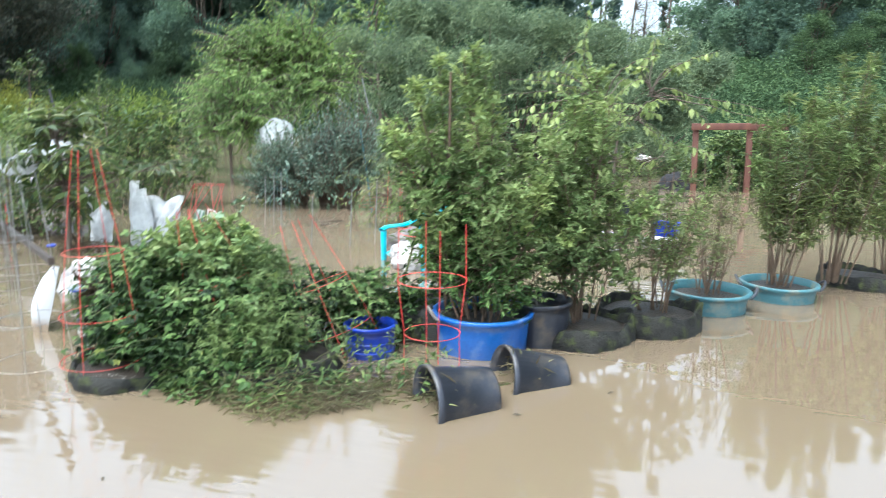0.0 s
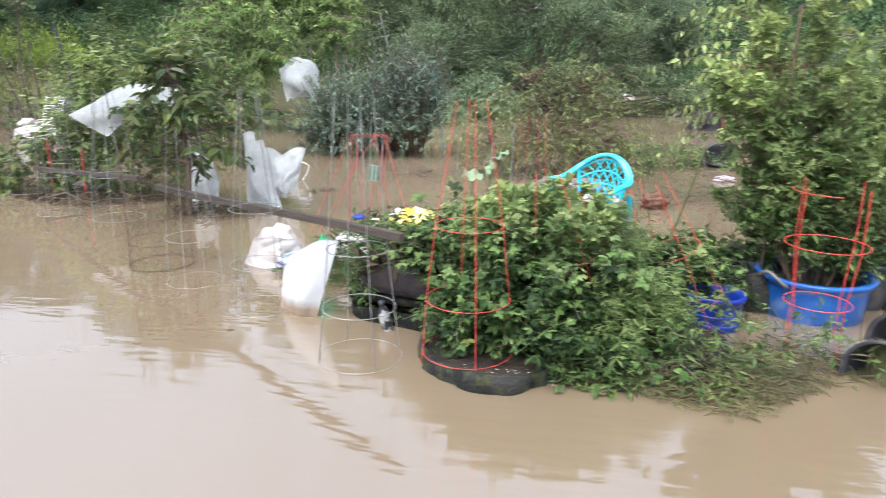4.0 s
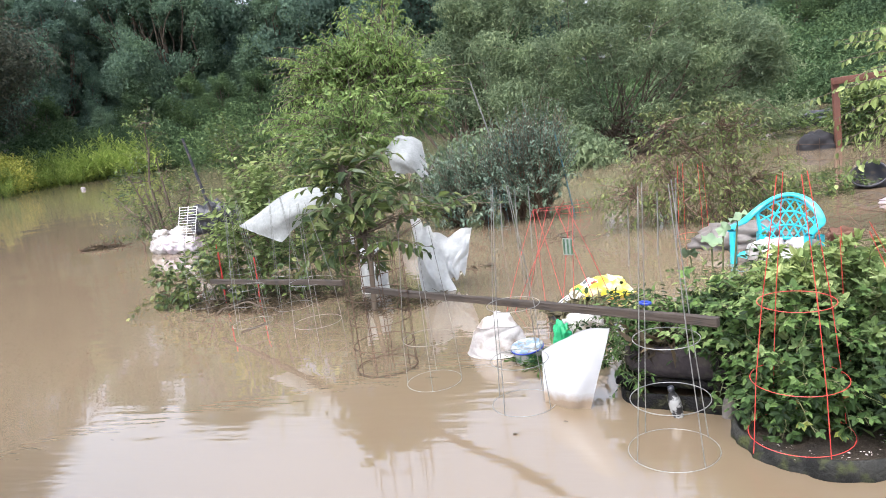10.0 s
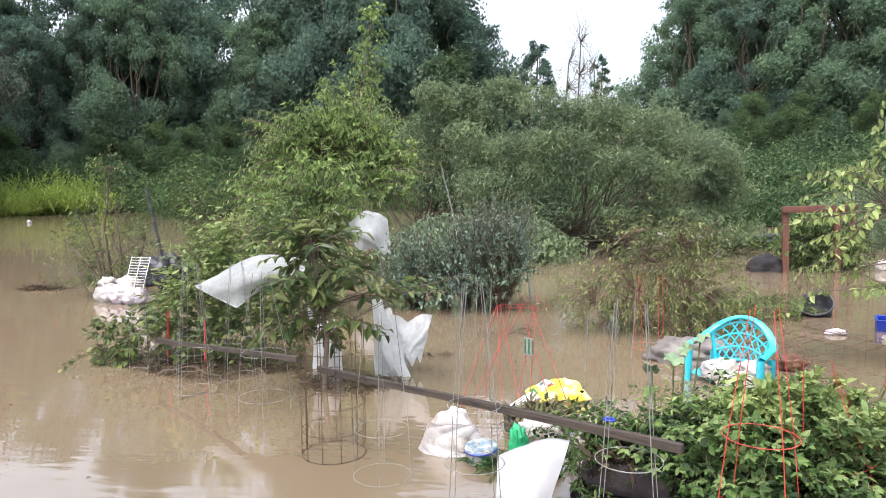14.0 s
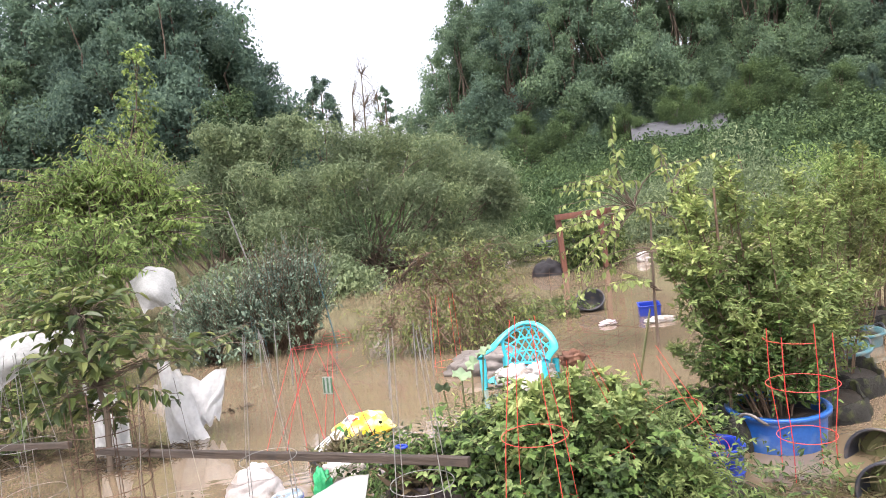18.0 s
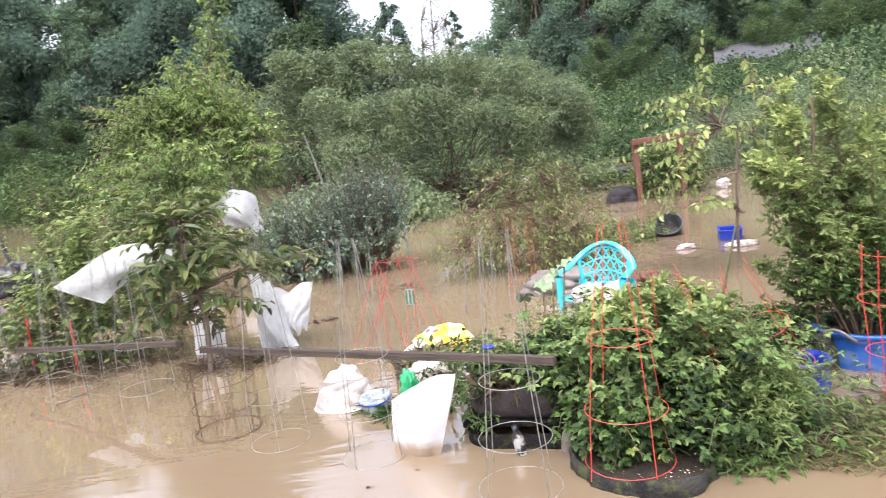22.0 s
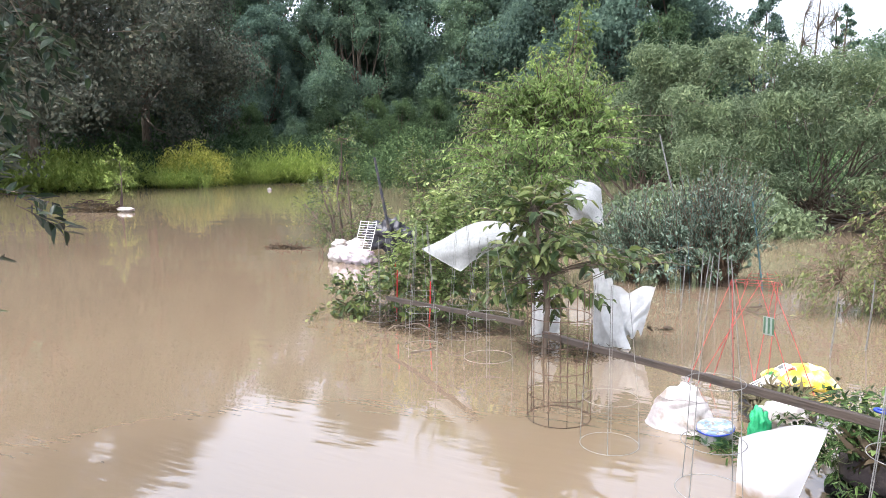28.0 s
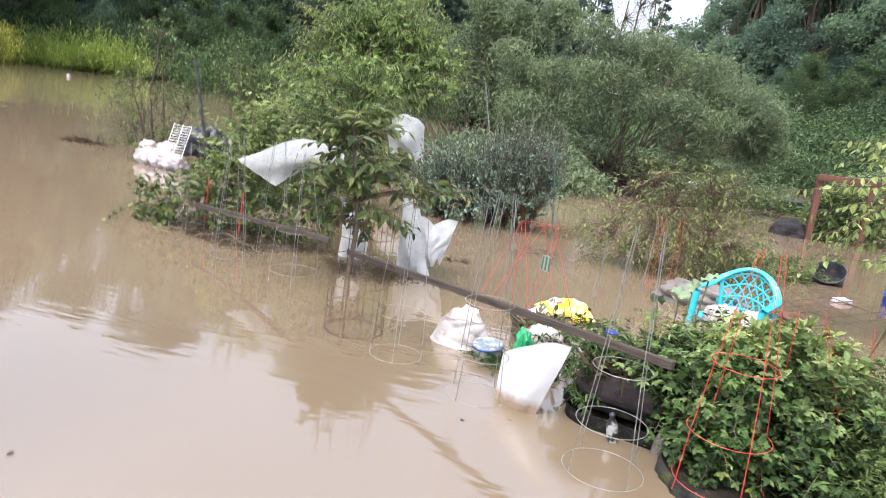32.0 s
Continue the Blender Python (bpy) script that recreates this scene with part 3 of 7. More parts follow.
def canes(g, lobes, bases, count, nodes, leaf, width, reach=0.25, sag=0.3, rise=0.6, bare=0.35, hang=0.4, stalk=0.04, fingers=3, shape="toothed", tilt=0.35, inner=0.75, lump=0.35, splay=0.9, curl=0.15):
    """Arching canes from the bases through the lobes, leaves set left and right along them: cane paths, leaf stalks and leaves."""
    s, d = crown_twigs(g, lobes, count, 1.0, 0.1, 0.45, inner, lump)
    low = s[:, 2] < 0.02
    s[low, 2] = 0.02 + 0.05 * g.random(low.sum())
    b = np.asarray(bases, float)[np.argmin(np.linalg.norm(np.asarray(bases, float)[None] - s[:, None], axis=2) + 0.25 * g.random((count, len(bases))), axis=1)]
    b = b + g.normal(size=b.shape) * [0.02, 0.02, 0.0]
    flat = d * [1, 1, 0.35]
    tip = s + unit(flat) * (reach * g.uniform(0.5, 1.4, count))[:, None]
    tip[:, 2] -= sag * g.uniform(0.4, 1.4, count) * reach
    top = b + (s - b) * [0.5, 0.5, 0.5]
    top[:, 2] = b[:, 2] + (s[:, 2] - b[:, 2]) * (0.5 + rise) + 0.1 * g.random(count)
    u = np.linspace(0, 1, 13)[None, :, None]
    path = (1 - u) ** 2 * b[:, None] + 2 * u * (1 - u) * top[:, None] + u**2 * tip[:, None]
    path += g.normal(size=path.shape) * 0.006 * (u > 0)
    at = bare + (1 - bare) * (np.arange(nodes)[None] + g.uniform(0.1, 0.9, (count, nodes))) / nodes
    v = at[..., None]
    p = (1 - v) ** 2 * b[:, None] + 2 * v * (1 - v) * top[:, None] + v**2 * tip[:, None]
    t = unit(2 * (1 - v) * (top - b)[:, None] + 2 * v * (tip - top)[:, None])
    side = unit(np.cross(t, [0, 0, 1.0]) + 0.35 * g.normal(size=t.shape))
    side *= np.where((np.arange(nodes) + g.integers(0, 2, (count, 1))) % 2, 1, -1)[..., None]
    out = unit(side * splay + t * g.uniform(0.2, 0.9, (count, nodes, 1)) + [0, 0, 0.15])
    size = leaf * g.uniform(0.6, 1.25, (count, nodes)) * (1 - 0.35 * np.clip(at - 0.8, 0, 1) * 4)
    end = p + out * (stalk * g.uniform(0.6, 1.3, (count, nodes)))[..., None]
    ld = out.copy()
    ld[..., 2] -= hang * g.uniform(0.3, 1.6, (count, nodes))
    p, end, ld, size = p.reshape(-1, 3), end.reshape(-1, 3), unit(ld).reshape(-1, 3), size.reshape(-1)
    away = unit(end - np.asarray(lobes, float)[:, :3].mean(0))
    up = unit(np.array([0, 0, 1.0]) + 0.45 * away + tilt * g.normal(size=end.shape))
    leaves = []
    for k in range(fingers):
        m = k - (fingers - 1) / 2
        a = m * (1.15 if fingers == 3 else 0.72)
        sd = unit(np.cross(ld, up))
        dk = unit(ld * np.cos(a) + sd * np.sin(a) + 0.1 * g.normal(size=ld.shape))
        leaves.append(leaf_cards(g, end, dk, up, size * (1 - 0.16 * abs(m)), width, shape, curl))
    return path, rods(p, end, 0.0013, 0.001), leaves


def cane_plant(name, label, category, at, lobes, bases, count, nodes, leaf, width, leaves, wood=GREENSTEM, cane_r=0.004, seed=1, group="", parts=8, fill=0, fill_leaf=0.04, fill_mat=None, young=None, young_share=0.2, trunk=(), trunk_r=0.02, **way):
    """A plant of arching canes; a few of them are stems of their own."""
    g = np.random.default_rng(seed)
    root = thing(name, label, category, at, group=group)
    if len(trunk):
        part("trunk", [tube(np.array(trunk, float), np.linspace(trunk_r, trunk_r * 0.5, len(trunk)), 8)], BARK, root)
    path, stalks, leaf_geo = canes(g, lobes, bases, count, nodes, leaf, width, **way)
    thick = np.linspace(cane_r, cane_r * 0.35, path.shape[1])
    for q in path[:parts]:
        part("stem", [tube(q, thick * 1.3, 6)], wood, root)
    tagged(part("branchwork", [tube(q, thick, 4) for q in path[parts:]] + [stalks], wood, root), kind="stuff")
    tagged(part("crown", leaf_geo, leaves, root, smooth=False), kind="stuff")
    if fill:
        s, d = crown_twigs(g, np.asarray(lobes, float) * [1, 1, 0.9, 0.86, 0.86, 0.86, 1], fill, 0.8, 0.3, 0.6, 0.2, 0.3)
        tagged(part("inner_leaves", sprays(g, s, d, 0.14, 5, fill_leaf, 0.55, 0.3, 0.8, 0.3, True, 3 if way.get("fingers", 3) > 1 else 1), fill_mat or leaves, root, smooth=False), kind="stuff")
    if young is not None:
        n = int(count * young_share)
        lob = np.asarray(lobes, float) + [0, 0, 0.03, 0, 0, 0.02, 0]
        lob = lob[lob[:, 2] >= np.median(lob[:, 2])]
        p2, st2, l2 = canes(g, lob, bases, n, nodes, leaf * 0.9, width, **way)
        keep = [(v, f) for v, f in l2]
        tagged(part("new_growth", keep, young, root, smooth=False), kind="stuff")
        tagged(part("shootwork", [tube(q, thick * 0.8, 4) for q in p2] + [st2], wood, root), kind="stuff")
    return root


def plume_shrub(name, label, at, plumes, leaf, width, leaves, young, seed, group="", z0=0.05, per=26, leaflets=11, wood=STEM, lift=0.55, low=None, bare=0.25):
    """A shrub of upright canes, each a plume of (dx, dy, height, reach): side shoots with leaflets in two rows."""
    g = np.random.default_rng(seed)
    root = thing(name, label, "shrub", at, group=group)
    out = {"crown": [], "new_growth": [], "low_leaves": []}
    twigs = []
    for dx, dy, h, reach in plumes:
        foot = np.array([dx * 0.18 + g.normal() * 0.03, dy * 0.18 + g.normal() * 0.03, z0])
        tip = np.array([dx, dy, h])
        mid = (foot + tip) / 2 + g.normal(size=3) * [0.04, 0.04, 0] - [dx * 0.12, dy * 0.12, 0]
        u = np.linspace(0, 1, 12)[:, None]
        path = (1 - u) ** 2 * foot + 2 * u * (1 - u) * mid + u**2 * tip
        part("stem", [tube(path, np.linspace(0.0065, 0.0022, 12), 6)], wood, root)
        k = (bare + (1 - bare) * np.sort(g.random(per)) ** 0.9)[:, None]
        p = (1 - k) ** 2 * foot + 2 * k * (1 - k) * mid + k**2 * tip
        a = np.arange(per) * 2.4 + g.uniform(-0.5, 0.5, per)
        way = unit(np.stack([np.cos(a), np.sin(a), lift + 0.9 * k[:, 0] ** 3 + 0.4 * g.normal(size=per)], -1))
        ln = reach * (1.15 - 0.75 * k[:, 0] ** 2) * g.uniform(0.55, 1.2, per)
        end = p + way * ln[:, None] - np.array([0, 0, 0.12]) * ln[:, None]
        twigs.append(rods(p, end, 0.0022, 0.0009))
        m = (0.15 + 0.85 * (np.arange(leaflets) + 0.5) / leaflets)[None, :, None]
        q = p[:, None] + (end - p)[:, None] * m + g.normal(size=(per, leaflets, 3)) * 0.006
        side = unit(np.cross(way, [0, 0, 1.0]))[:, None] * np.where(np.arange(leaflets) % 2, 1, -1)[None, :, None]
        d = unit(side * 0.8 + way[:, None] * 0.6 + g.normal(size=q.shape) * 0.6 - np.array([0, 0, 0.15]))
        up = unit(np.array([0, 0, 1.0]) + 0.8 * g.normal(size=q.shape) + 0.5 * way[:, None])
        size = leaf * g.uniform(0.6, 1.25, (per, leaflets)) * (1.15 - 0.3 * m[..., 0])
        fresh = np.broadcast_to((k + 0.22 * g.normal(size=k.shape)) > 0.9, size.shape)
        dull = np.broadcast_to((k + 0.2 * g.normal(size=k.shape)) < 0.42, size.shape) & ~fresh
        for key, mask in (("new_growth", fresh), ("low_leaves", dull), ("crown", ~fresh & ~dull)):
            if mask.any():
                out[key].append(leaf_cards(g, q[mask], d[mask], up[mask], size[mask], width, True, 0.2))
    tagged(part("branchwork", twigs, wood, root), kind="stuff")
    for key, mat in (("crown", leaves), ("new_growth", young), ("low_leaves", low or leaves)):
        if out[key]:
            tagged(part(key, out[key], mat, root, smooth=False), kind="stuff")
    return root


def ring_of_plumes(seed, count, wide, deep, high, low, reach, lean=(0, 0)):
    """Canes spread over an oval, tallest in the middle."""
    g = np.random.default_rng(seed)
    out = []
    for k in range(count):
        a, m = k * 2.4 + g.uniform(-0.3, 0.3), math.sqrt((k + 0.5) / count)
        h = high - (high - low) * m**1.6 * g.uniform(0.45, 1.2)
        out.append((lean[0] * h + wide * m * math.cos(a), lean[1] * h + deep * m * math.sin(a), h, reach * g.uniform(0.8, 1.25)))
    return out


# ---- ground, flood water ----
SHORE = ((-180, 30), (-110, 24), (-75, 44), (-58, 48), (-50, 55), (-28, 60), (-12, 52), (3, 36), (15, 29), (30, 25), (42, 21), (60, 19), (100, 18), (180, 30))


def shore(az):
    return np.interp(az, [a for a, _ in SHORE], [r for _, r in SHORE])


def land(x, y):
    """Height of the ground: flooded garden inside the shore, a bank and rising land outside it."""
    r, az = np.hypot(x, y), np.degrees(np.arctan2(x, y))
    out = r - shore(az) - 0.8 * np.sin(az * 0.9) - 0.5 * np.sin(az * 2.3 + 1)
    bank = np.clip(out / 2.5, -1, 1)
    right = np.clip((az + 12) / 20, 0, 1) * np.clip((150 - az) / 40, 0, 1)
    rise = np.clip(out - 2, 0, 30) * (0.02 + 0.10 * right)
    return np.where(bank < 0, 0.5 * bank, 0.35 * bank) + rise + 0.15 * np.sin(x * 0.6) * np.sin(y * 0.5) * (out > 1)


rr = np.concatenate([[0.0], np.linspace(3, 80, 78), [95, 120, 160, 240, 400, 800, 1600]])
aa = np.arange(0, 360, 2.5)
gx, gy = np.outer(rr, np.sin(np.radians(aa))), np.outer(rr, np.cos(np.radians(aa)))
gz = land(gx, gy)
i, j = np.meshgrid(np.arange(len(rr) - 1), np.arange(len(aa)), indexing="ij")
j2 = (j + 1) % len(aa)
q = np.stack([i * len(aa) + j, i * len(aa) + j2, (i + 1) * len(aa) + j2, (i + 1) * len(aa) + j], -1).reshape(-1, 4)
ground = part("ground", [(np.stack([gx, gy, gz], -1), q)], GROUND)
tagged(ground, "muddy ground rising into weedy banks round the flood", "ground", kind="structure")
wr, wa = np.linspace(0, 66, 34), np.arange(0, 360, 6)
wx, wy = np.outer(wr, np.sin(np.radians(wa))), np.outer(wr, np.cos(np.radians(wa)))
i, j = np.meshgrid(np.arange(len(wr) - 1), np.arange(len(wa)), indexing="ij")
j2 = (j + 1) % len(wa)
q = np.stack([i * len(wa) + j, i * len(wa) + j2, (i + 1) * len(wa) + j2, (i + 1) * len(wa) + j], -1).reshape(-1, 4)
water = part("water", [(np.stack([wx, wy, 0 * wx], -1), q)], WATER)
tagged(water, "brown muddy flood water with light ripples", "flood water", kind="structure")


# ---- woods and banks far off ----
def polar(az, r):
    return r * math.sin(radians(az)), r * math.cos(radians(az))


def wood_tree(name, label, seed, height, spread, leaves, count, leaf, trunk_from=0.3, drape=1.0, at=(0, 0, 0), group="trees of the wood", clumps=56):
    """A tall tree whose crown is a heap of rounded leaf clumps round a trunk with limbs."""
    g = np.random.default_rng(seed)
    root = thing(name, label, "tree", at, group=group)
    lobes = []
    for k in range(clumps):
        u = (k + 0.5) / clumps
        z = height * (trunk_from + (0.93 - trunk_from) * u)
        w = spread * math.sin(math.pi * min(0.93, 0.3 + 0.64 * u)) * g.uniform(0.55, 1.1)
        a = k * 2.4 + g.uniform(-0.6, 0.6)
        r = spread * g.uniform(0.14, 0.32) * (1.15 - 0.5 * u)
        for _ in range(4):
            d = unit(g.normal(size=3)) * g.uniform(0.4, 1.0)
            q = r * g.uniform(0.5, 0.95)
            lobes.append((math.cos(a) * w * 0.72 + d[0] * r, math.sin(a) * w * 0.72 + d[1] * r, z + d[2] * r * drape, q, q * g.uniform(0.7, 1.2), q * g.uniform(0.6, 1.1) * drape, q * q))
    trunk = np.array([(0, 0, -0.5), (0.15, 0, height * 0.3), (-0.1, 0.1, height * 0.6), (0.05, 0, height * 0.88)])
    part("trunk", [tube(trunk, np.array([1, 0.75, 0.45, 0.15]) * height * 0.016, 8)], BARK, root)
    wood = [limb(g, trunk[1 + k % 2] * [1, 1, g.uniform(0.7, 1.1)], lobes[4 * k][:3], height * 0.005, height * 0.0018, 0.15, 6, 5) for k in range(0, clumps, 2)]
    tagged(part("branchwork", wood, BARK, root), kind="stuff")
    tagged(part("crown", [clump_leaves(g, lobes, count, leaf, 0.62, 0.45, 0.6, 0.3, 0.85)], leaves, root, smooth=False), kind="stuff")
    return root


kinds = [
    wood_tree("woodland_tree", "tall dark-green broadleaf tree in the wood", 11, 20, 6.5, LEAF_HAZED, 46000, 0.26, 0.12),
    wood_tree("woodland_tree", "tall dark-green tree hung with vines", 12, 17, 5.6, LEAF_HAZED, 42000, 0.24, 0.04, 1.6),
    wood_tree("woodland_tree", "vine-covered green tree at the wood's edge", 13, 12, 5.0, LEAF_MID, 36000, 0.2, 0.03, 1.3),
    wood_tree("woodland_tree", "slim thin-crowned tree against the sky", 14, 18, 2.8, LEAF_HAZED, 4200, 0.24, 0.35, 0.7, clumps=30),
]
woods = np.random.default_rng(5)
used = set()


def put_wood(k, az, r, scale, turn):
    x, y = polar(az, r)
    m = pose(x, y, float(land(np.array(x), np.array(y))) - 0.2, 0, 0, turn) @ Matrix.Diagonal((scale, scale, scale * woods.uniform(0.93, 1.08), 1))
    if k in used:
        copy_thing(kinds[k], m)
    else:
        kinds[k].matrix_basis = m
        used.add(k)


def skyline(az):
    """Height of the tree line, in metres, along the way the garden is seen."""
    return np.interp(az, [-80, -60, -54, -50, -46, -41.5, -37, -33, -30, -27, -24.5, -21.5, -18, -11, -7.6, -7.4, -1, 3, 5, 7, 10, 14, 22, 30, 45, 60], [17, 18, 20, 19, 17, 21, 24, 24, 22, 23.5, 20.5, 27, 33, 30, 20, 17, 16, 15, 15, 18, 21, 22, 22, 22, 20, 17])


for az in np.arange(-82, 64, 2.7):
    gap = -7.5 < az < 2.6
    for row in range(3):
        a = az + woods.uniform(-1.0, 1.0) + row * 0.9
        far = float(shore(a)) + (5 if a < -12 else 13) + row * 6.5 + woods.uniform(0, 3)
        far = max(far, 48 + row * 6)
        if gap:
            if row == 2:
                continue
            far, k = 74 + row * 9, 3
        else:
            k = int(woods.choice([2, 1, 2] if row == 0 else [0, 1, 1, 0]))
        base = (20, 17, 12, 18)[k]
        goal = float(skyline(a)) * far / 60 * (0.55, 0.85, 1.0)[row] * woods.uniform(0.88, 1.06)
        if gap:
            goal = 11.5 * far / 70 * woods.uniform(0.75, 1.05)
        put_wood(k, a, far, goal / base, woods.uniform(0, 360))

wood_tree("woodland_tree", "rounded grey-green tree behind the gap in the wood", 15, 16.5, 3.0, LEAF_HAZED, 9000, 0.26, 0.3, at=(-2.4, 70, 0.6), clumps=26)
wood_tree("woodland_tree", "pointed dark conifer behind the gap in the wood", 16, 15.0, 1.9, LEAF_HAZED, 5200, 0.24, 0.15, 0.6, at=(3.9, 70, 0.6), clumps=34)
wood_tree("woodland_tree", "lighter green vine-hung tree at the wood's edge", 17, 10.8, 3.9, LEAF_MID, 30000, 0.19, 0.05, 1.2, at=(-6.8, 45, 0.2))
for az, r, h, sd in ((1.5, 70, 16.5, 91), (0.9, 73, 15, 92), (2.4, 71, 13.5, 93)):
    x, y = polar(az, r)
    plant("bare_tree", "slender half-bare tree against the pale sky", "tree", (x, y, 1.5),
          [(0, 0, h * 0.9, 0.7, 0.7, h * 0.08, 1), (0.3, 0, h * 0.72, 1.1, 1.1, h * 0.12, 1.4), (-0.3, 0, h * 0.52, 1.3, 1.3, h * 0.12, 1)],
          110, 3, 0.16, 0.4, LEAF_HAZED, BARK, twig=1.3, droop=0.0, stems=[(0, 0)], stem_r=0.13, limbs=46, limb_r=0.045, depth=-1.5, seed=sd, upward=1.0, group="bare trees")

# thick undergrowth below the trees, closing the view at the water's edge
def bush(name, label, seed, r, h, leaves, twigs, leaf, width=0.55, category="bush", group="", at=(0, 0, 0), clumps=16, blades=False):
    g = np.random.default_rng(seed)
    root = thing(name, label, category, at, group=group)
    lobes = []
    for k in range(clumps):
        a, w = k * 2.4, r * math.sqrt((k + 0.5) / clumps) * 0.85
        q = r * g.uniform(0.26, 0.46)
        z = h * (0.9 - 0.62 * (w / r) ** 1.5) * g.uniform(0.5, 1.0)
        lobes.append((math.cos(a) * w, math.sin(a) * w, max(z - q * 0.5, 0.1), q, q, min(q, h * 0.3) * g.uniform(0.8, 1.2), q * q))
    for k in range(4):
        part("stem", [limb(g, (g.normal() * r * 0.15, g.normal() * r * 0.15, -0.5), lobes[k * 3][:3], 0.03, 0.012, sides=5)], STEM, root)
    if blades:
        s, d = crown_twigs(g, lobes, twigs, 0.3, 1.2, 0.3, 0.2)
        geo = sprays(g, s, d, leaf * 3.2, 9, leaf, width, 0.1, 0.6, -0.2)
    else:
        geo = [clump_leaves(g, lobes, twigs * 9, leaf, width, 0.35, 0.45, 0.35)]
    tagged(part("crown", geo, leaves, root, smooth=False), kind="stuff")
    return root


banks = [
    bush("bank_bush", "dense green vine-covered bush on the bank", 21, 3.0, 3.0, LEAF_MID, 1300, 0.15, group="bushes of the bank", at=(14, 34, 0)),
    bush("bank_bush", "dense green bramble bush on the bank", 22, 2.6, 2.3, LEAF_MID, 1200, 0.14, group="bushes of the bank", at=(6, 40, 0)),
    bush("bank_bush", "dark shaded bush below the trees", 23, 3.4, 3.6, LEAF_MID, 1200, 0.18, group="bushes of the bank", at=(-20, 62, 0)),
]
meadow = [
    bush("meadow_weeds", "tall yellow-green weeds on the far shore", 24, 2.4, 1.7, LEAF_MEADOW, 700, 0.22, 0.25, "weeds", "weeds of the far shore", (-36, 33, 0), blades=True),
    bush("meadow_weeds", "pale green reeds on the far shore", 25, 2.0, 1.3, LEAF_MEADOW, 600, 0.26, 0.16, "weeds", "weeds of the far shore", (-40, 28, 0), blades=True),
]
scat = np.random.default_rng(8)
for az in np.arange(-10, 64, 1.9):
    for row in range(4):
        a = az + scat.uniform(-0.9, 0.9)
        r = float(shore(a)) + 1.4 + row * 3.6 + scat.uniform(-0.8, 0.8)
        x, y = polar(a, r)
        k = scat.uniform(0.6, 1.4) * (0.7 if row == 0 else 1.0)
        copy_thing(banks[int(scat.choice([0, 1, 1] if row < 3 else [0, 2, 2]))], pose(x, y, float(land(np.array(x), np.array(y))) - 0.2, 0, 0, scat.uniform(0, 360)) @ Matrix.Diagonal((k, k, k, 1)))
for az in np.arange(-84, -8, 2.2):
    for row in range(3):
        a = az + scat.uniform(-1, 1)
        r = float(shore(a)) + 1.0 + row * 2.4 + scat.uniform(-0.5, 0.5)
        x, y = polar(a, r)
        green = a > -36
        k = scat.uniform(0.75, 1.15) * (1.0 if green else 1.45)
        src = (banks[int(scat.choice([0, 1]))] if green else (meadow[int(scat.choice([0, 1]))] if scat.random() < 0.6 else banks[int(scat.choice([0, 1]))])) if row < 2 else banks[int(scat.choice([2, 0]))]
        copy_thing(src, pose(x, y, float(land(np.array(x), np.array(y))) - 0.2, 0, 0, scat.uniform(0, 360)) @ Matrix.Diagonal((k, k, k, 1)))
for az in np.arange(-68, -38, 1.2):
    a = az + scat.uniform(-0.5, 0.5)
    x, y = polar(a, float(shore(a)) + scat.uniform(-1.2, 1.2))
    k = scat.uniform(1.3, 1.9)
    copy_thing(meadow[int(scat.choice([0, 1]))], pose(x, y, float(land(np.array(x), np.array(y))) - 0.1, 0, 0, scat.uniform(0, 360)) @ Matrix.Diagonal((k, k, k * scat.uniform(0.7, 1.1), 1)))
bush("goldenrod", "bright yellow flowering goldenrod clump on the shore", 26, 2.4, 3.3, LEAF_GOLD, 700, 0.2, 0.4, "flowering weed", at=(-36.6, 34.6, 0.3))
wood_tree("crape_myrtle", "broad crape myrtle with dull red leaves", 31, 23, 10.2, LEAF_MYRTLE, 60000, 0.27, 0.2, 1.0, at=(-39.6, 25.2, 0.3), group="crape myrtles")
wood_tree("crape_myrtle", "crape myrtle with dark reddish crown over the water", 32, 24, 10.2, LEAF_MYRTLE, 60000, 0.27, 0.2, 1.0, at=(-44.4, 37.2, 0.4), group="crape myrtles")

# house with a grey roof behind the bank
house = thing("house", "low grey-roofed house half hidden behind bushes", "house", (21.2, 42.5, 2.4), (0, 0, -22))
part("wall", block(5.2, 4, 4.0, 0.02, (0, 0, -0.1)), surface("grey_siding", (0.22, 0.23, 0.23), (0.28, 0.28, 0.28), 1.5, 0.6, bump=0.1, stretch=(0.1, 0.1, 6)), house)
for s in (1, -1):
    part("roof_slope", block(5.8, 2.9, 0.12, 0.02, (0, s * 1.2, 2.45), (s * -24, 0, 0)), surface("grey_shingle", (0.05, 0.054, 0.062), (0.08, 0.085, 0.095), 2, 0.8, bump=0.3, fine=30), house, smooth=False)
part("chimney", [lathe([(0, 2.2), (0.11, 2.2), (0.11, 3.7), (0.16, 3.7), (0.16, 3.85), (0, 3.85)], 16)], ZINCWIRE, house, "metal flue pipe")

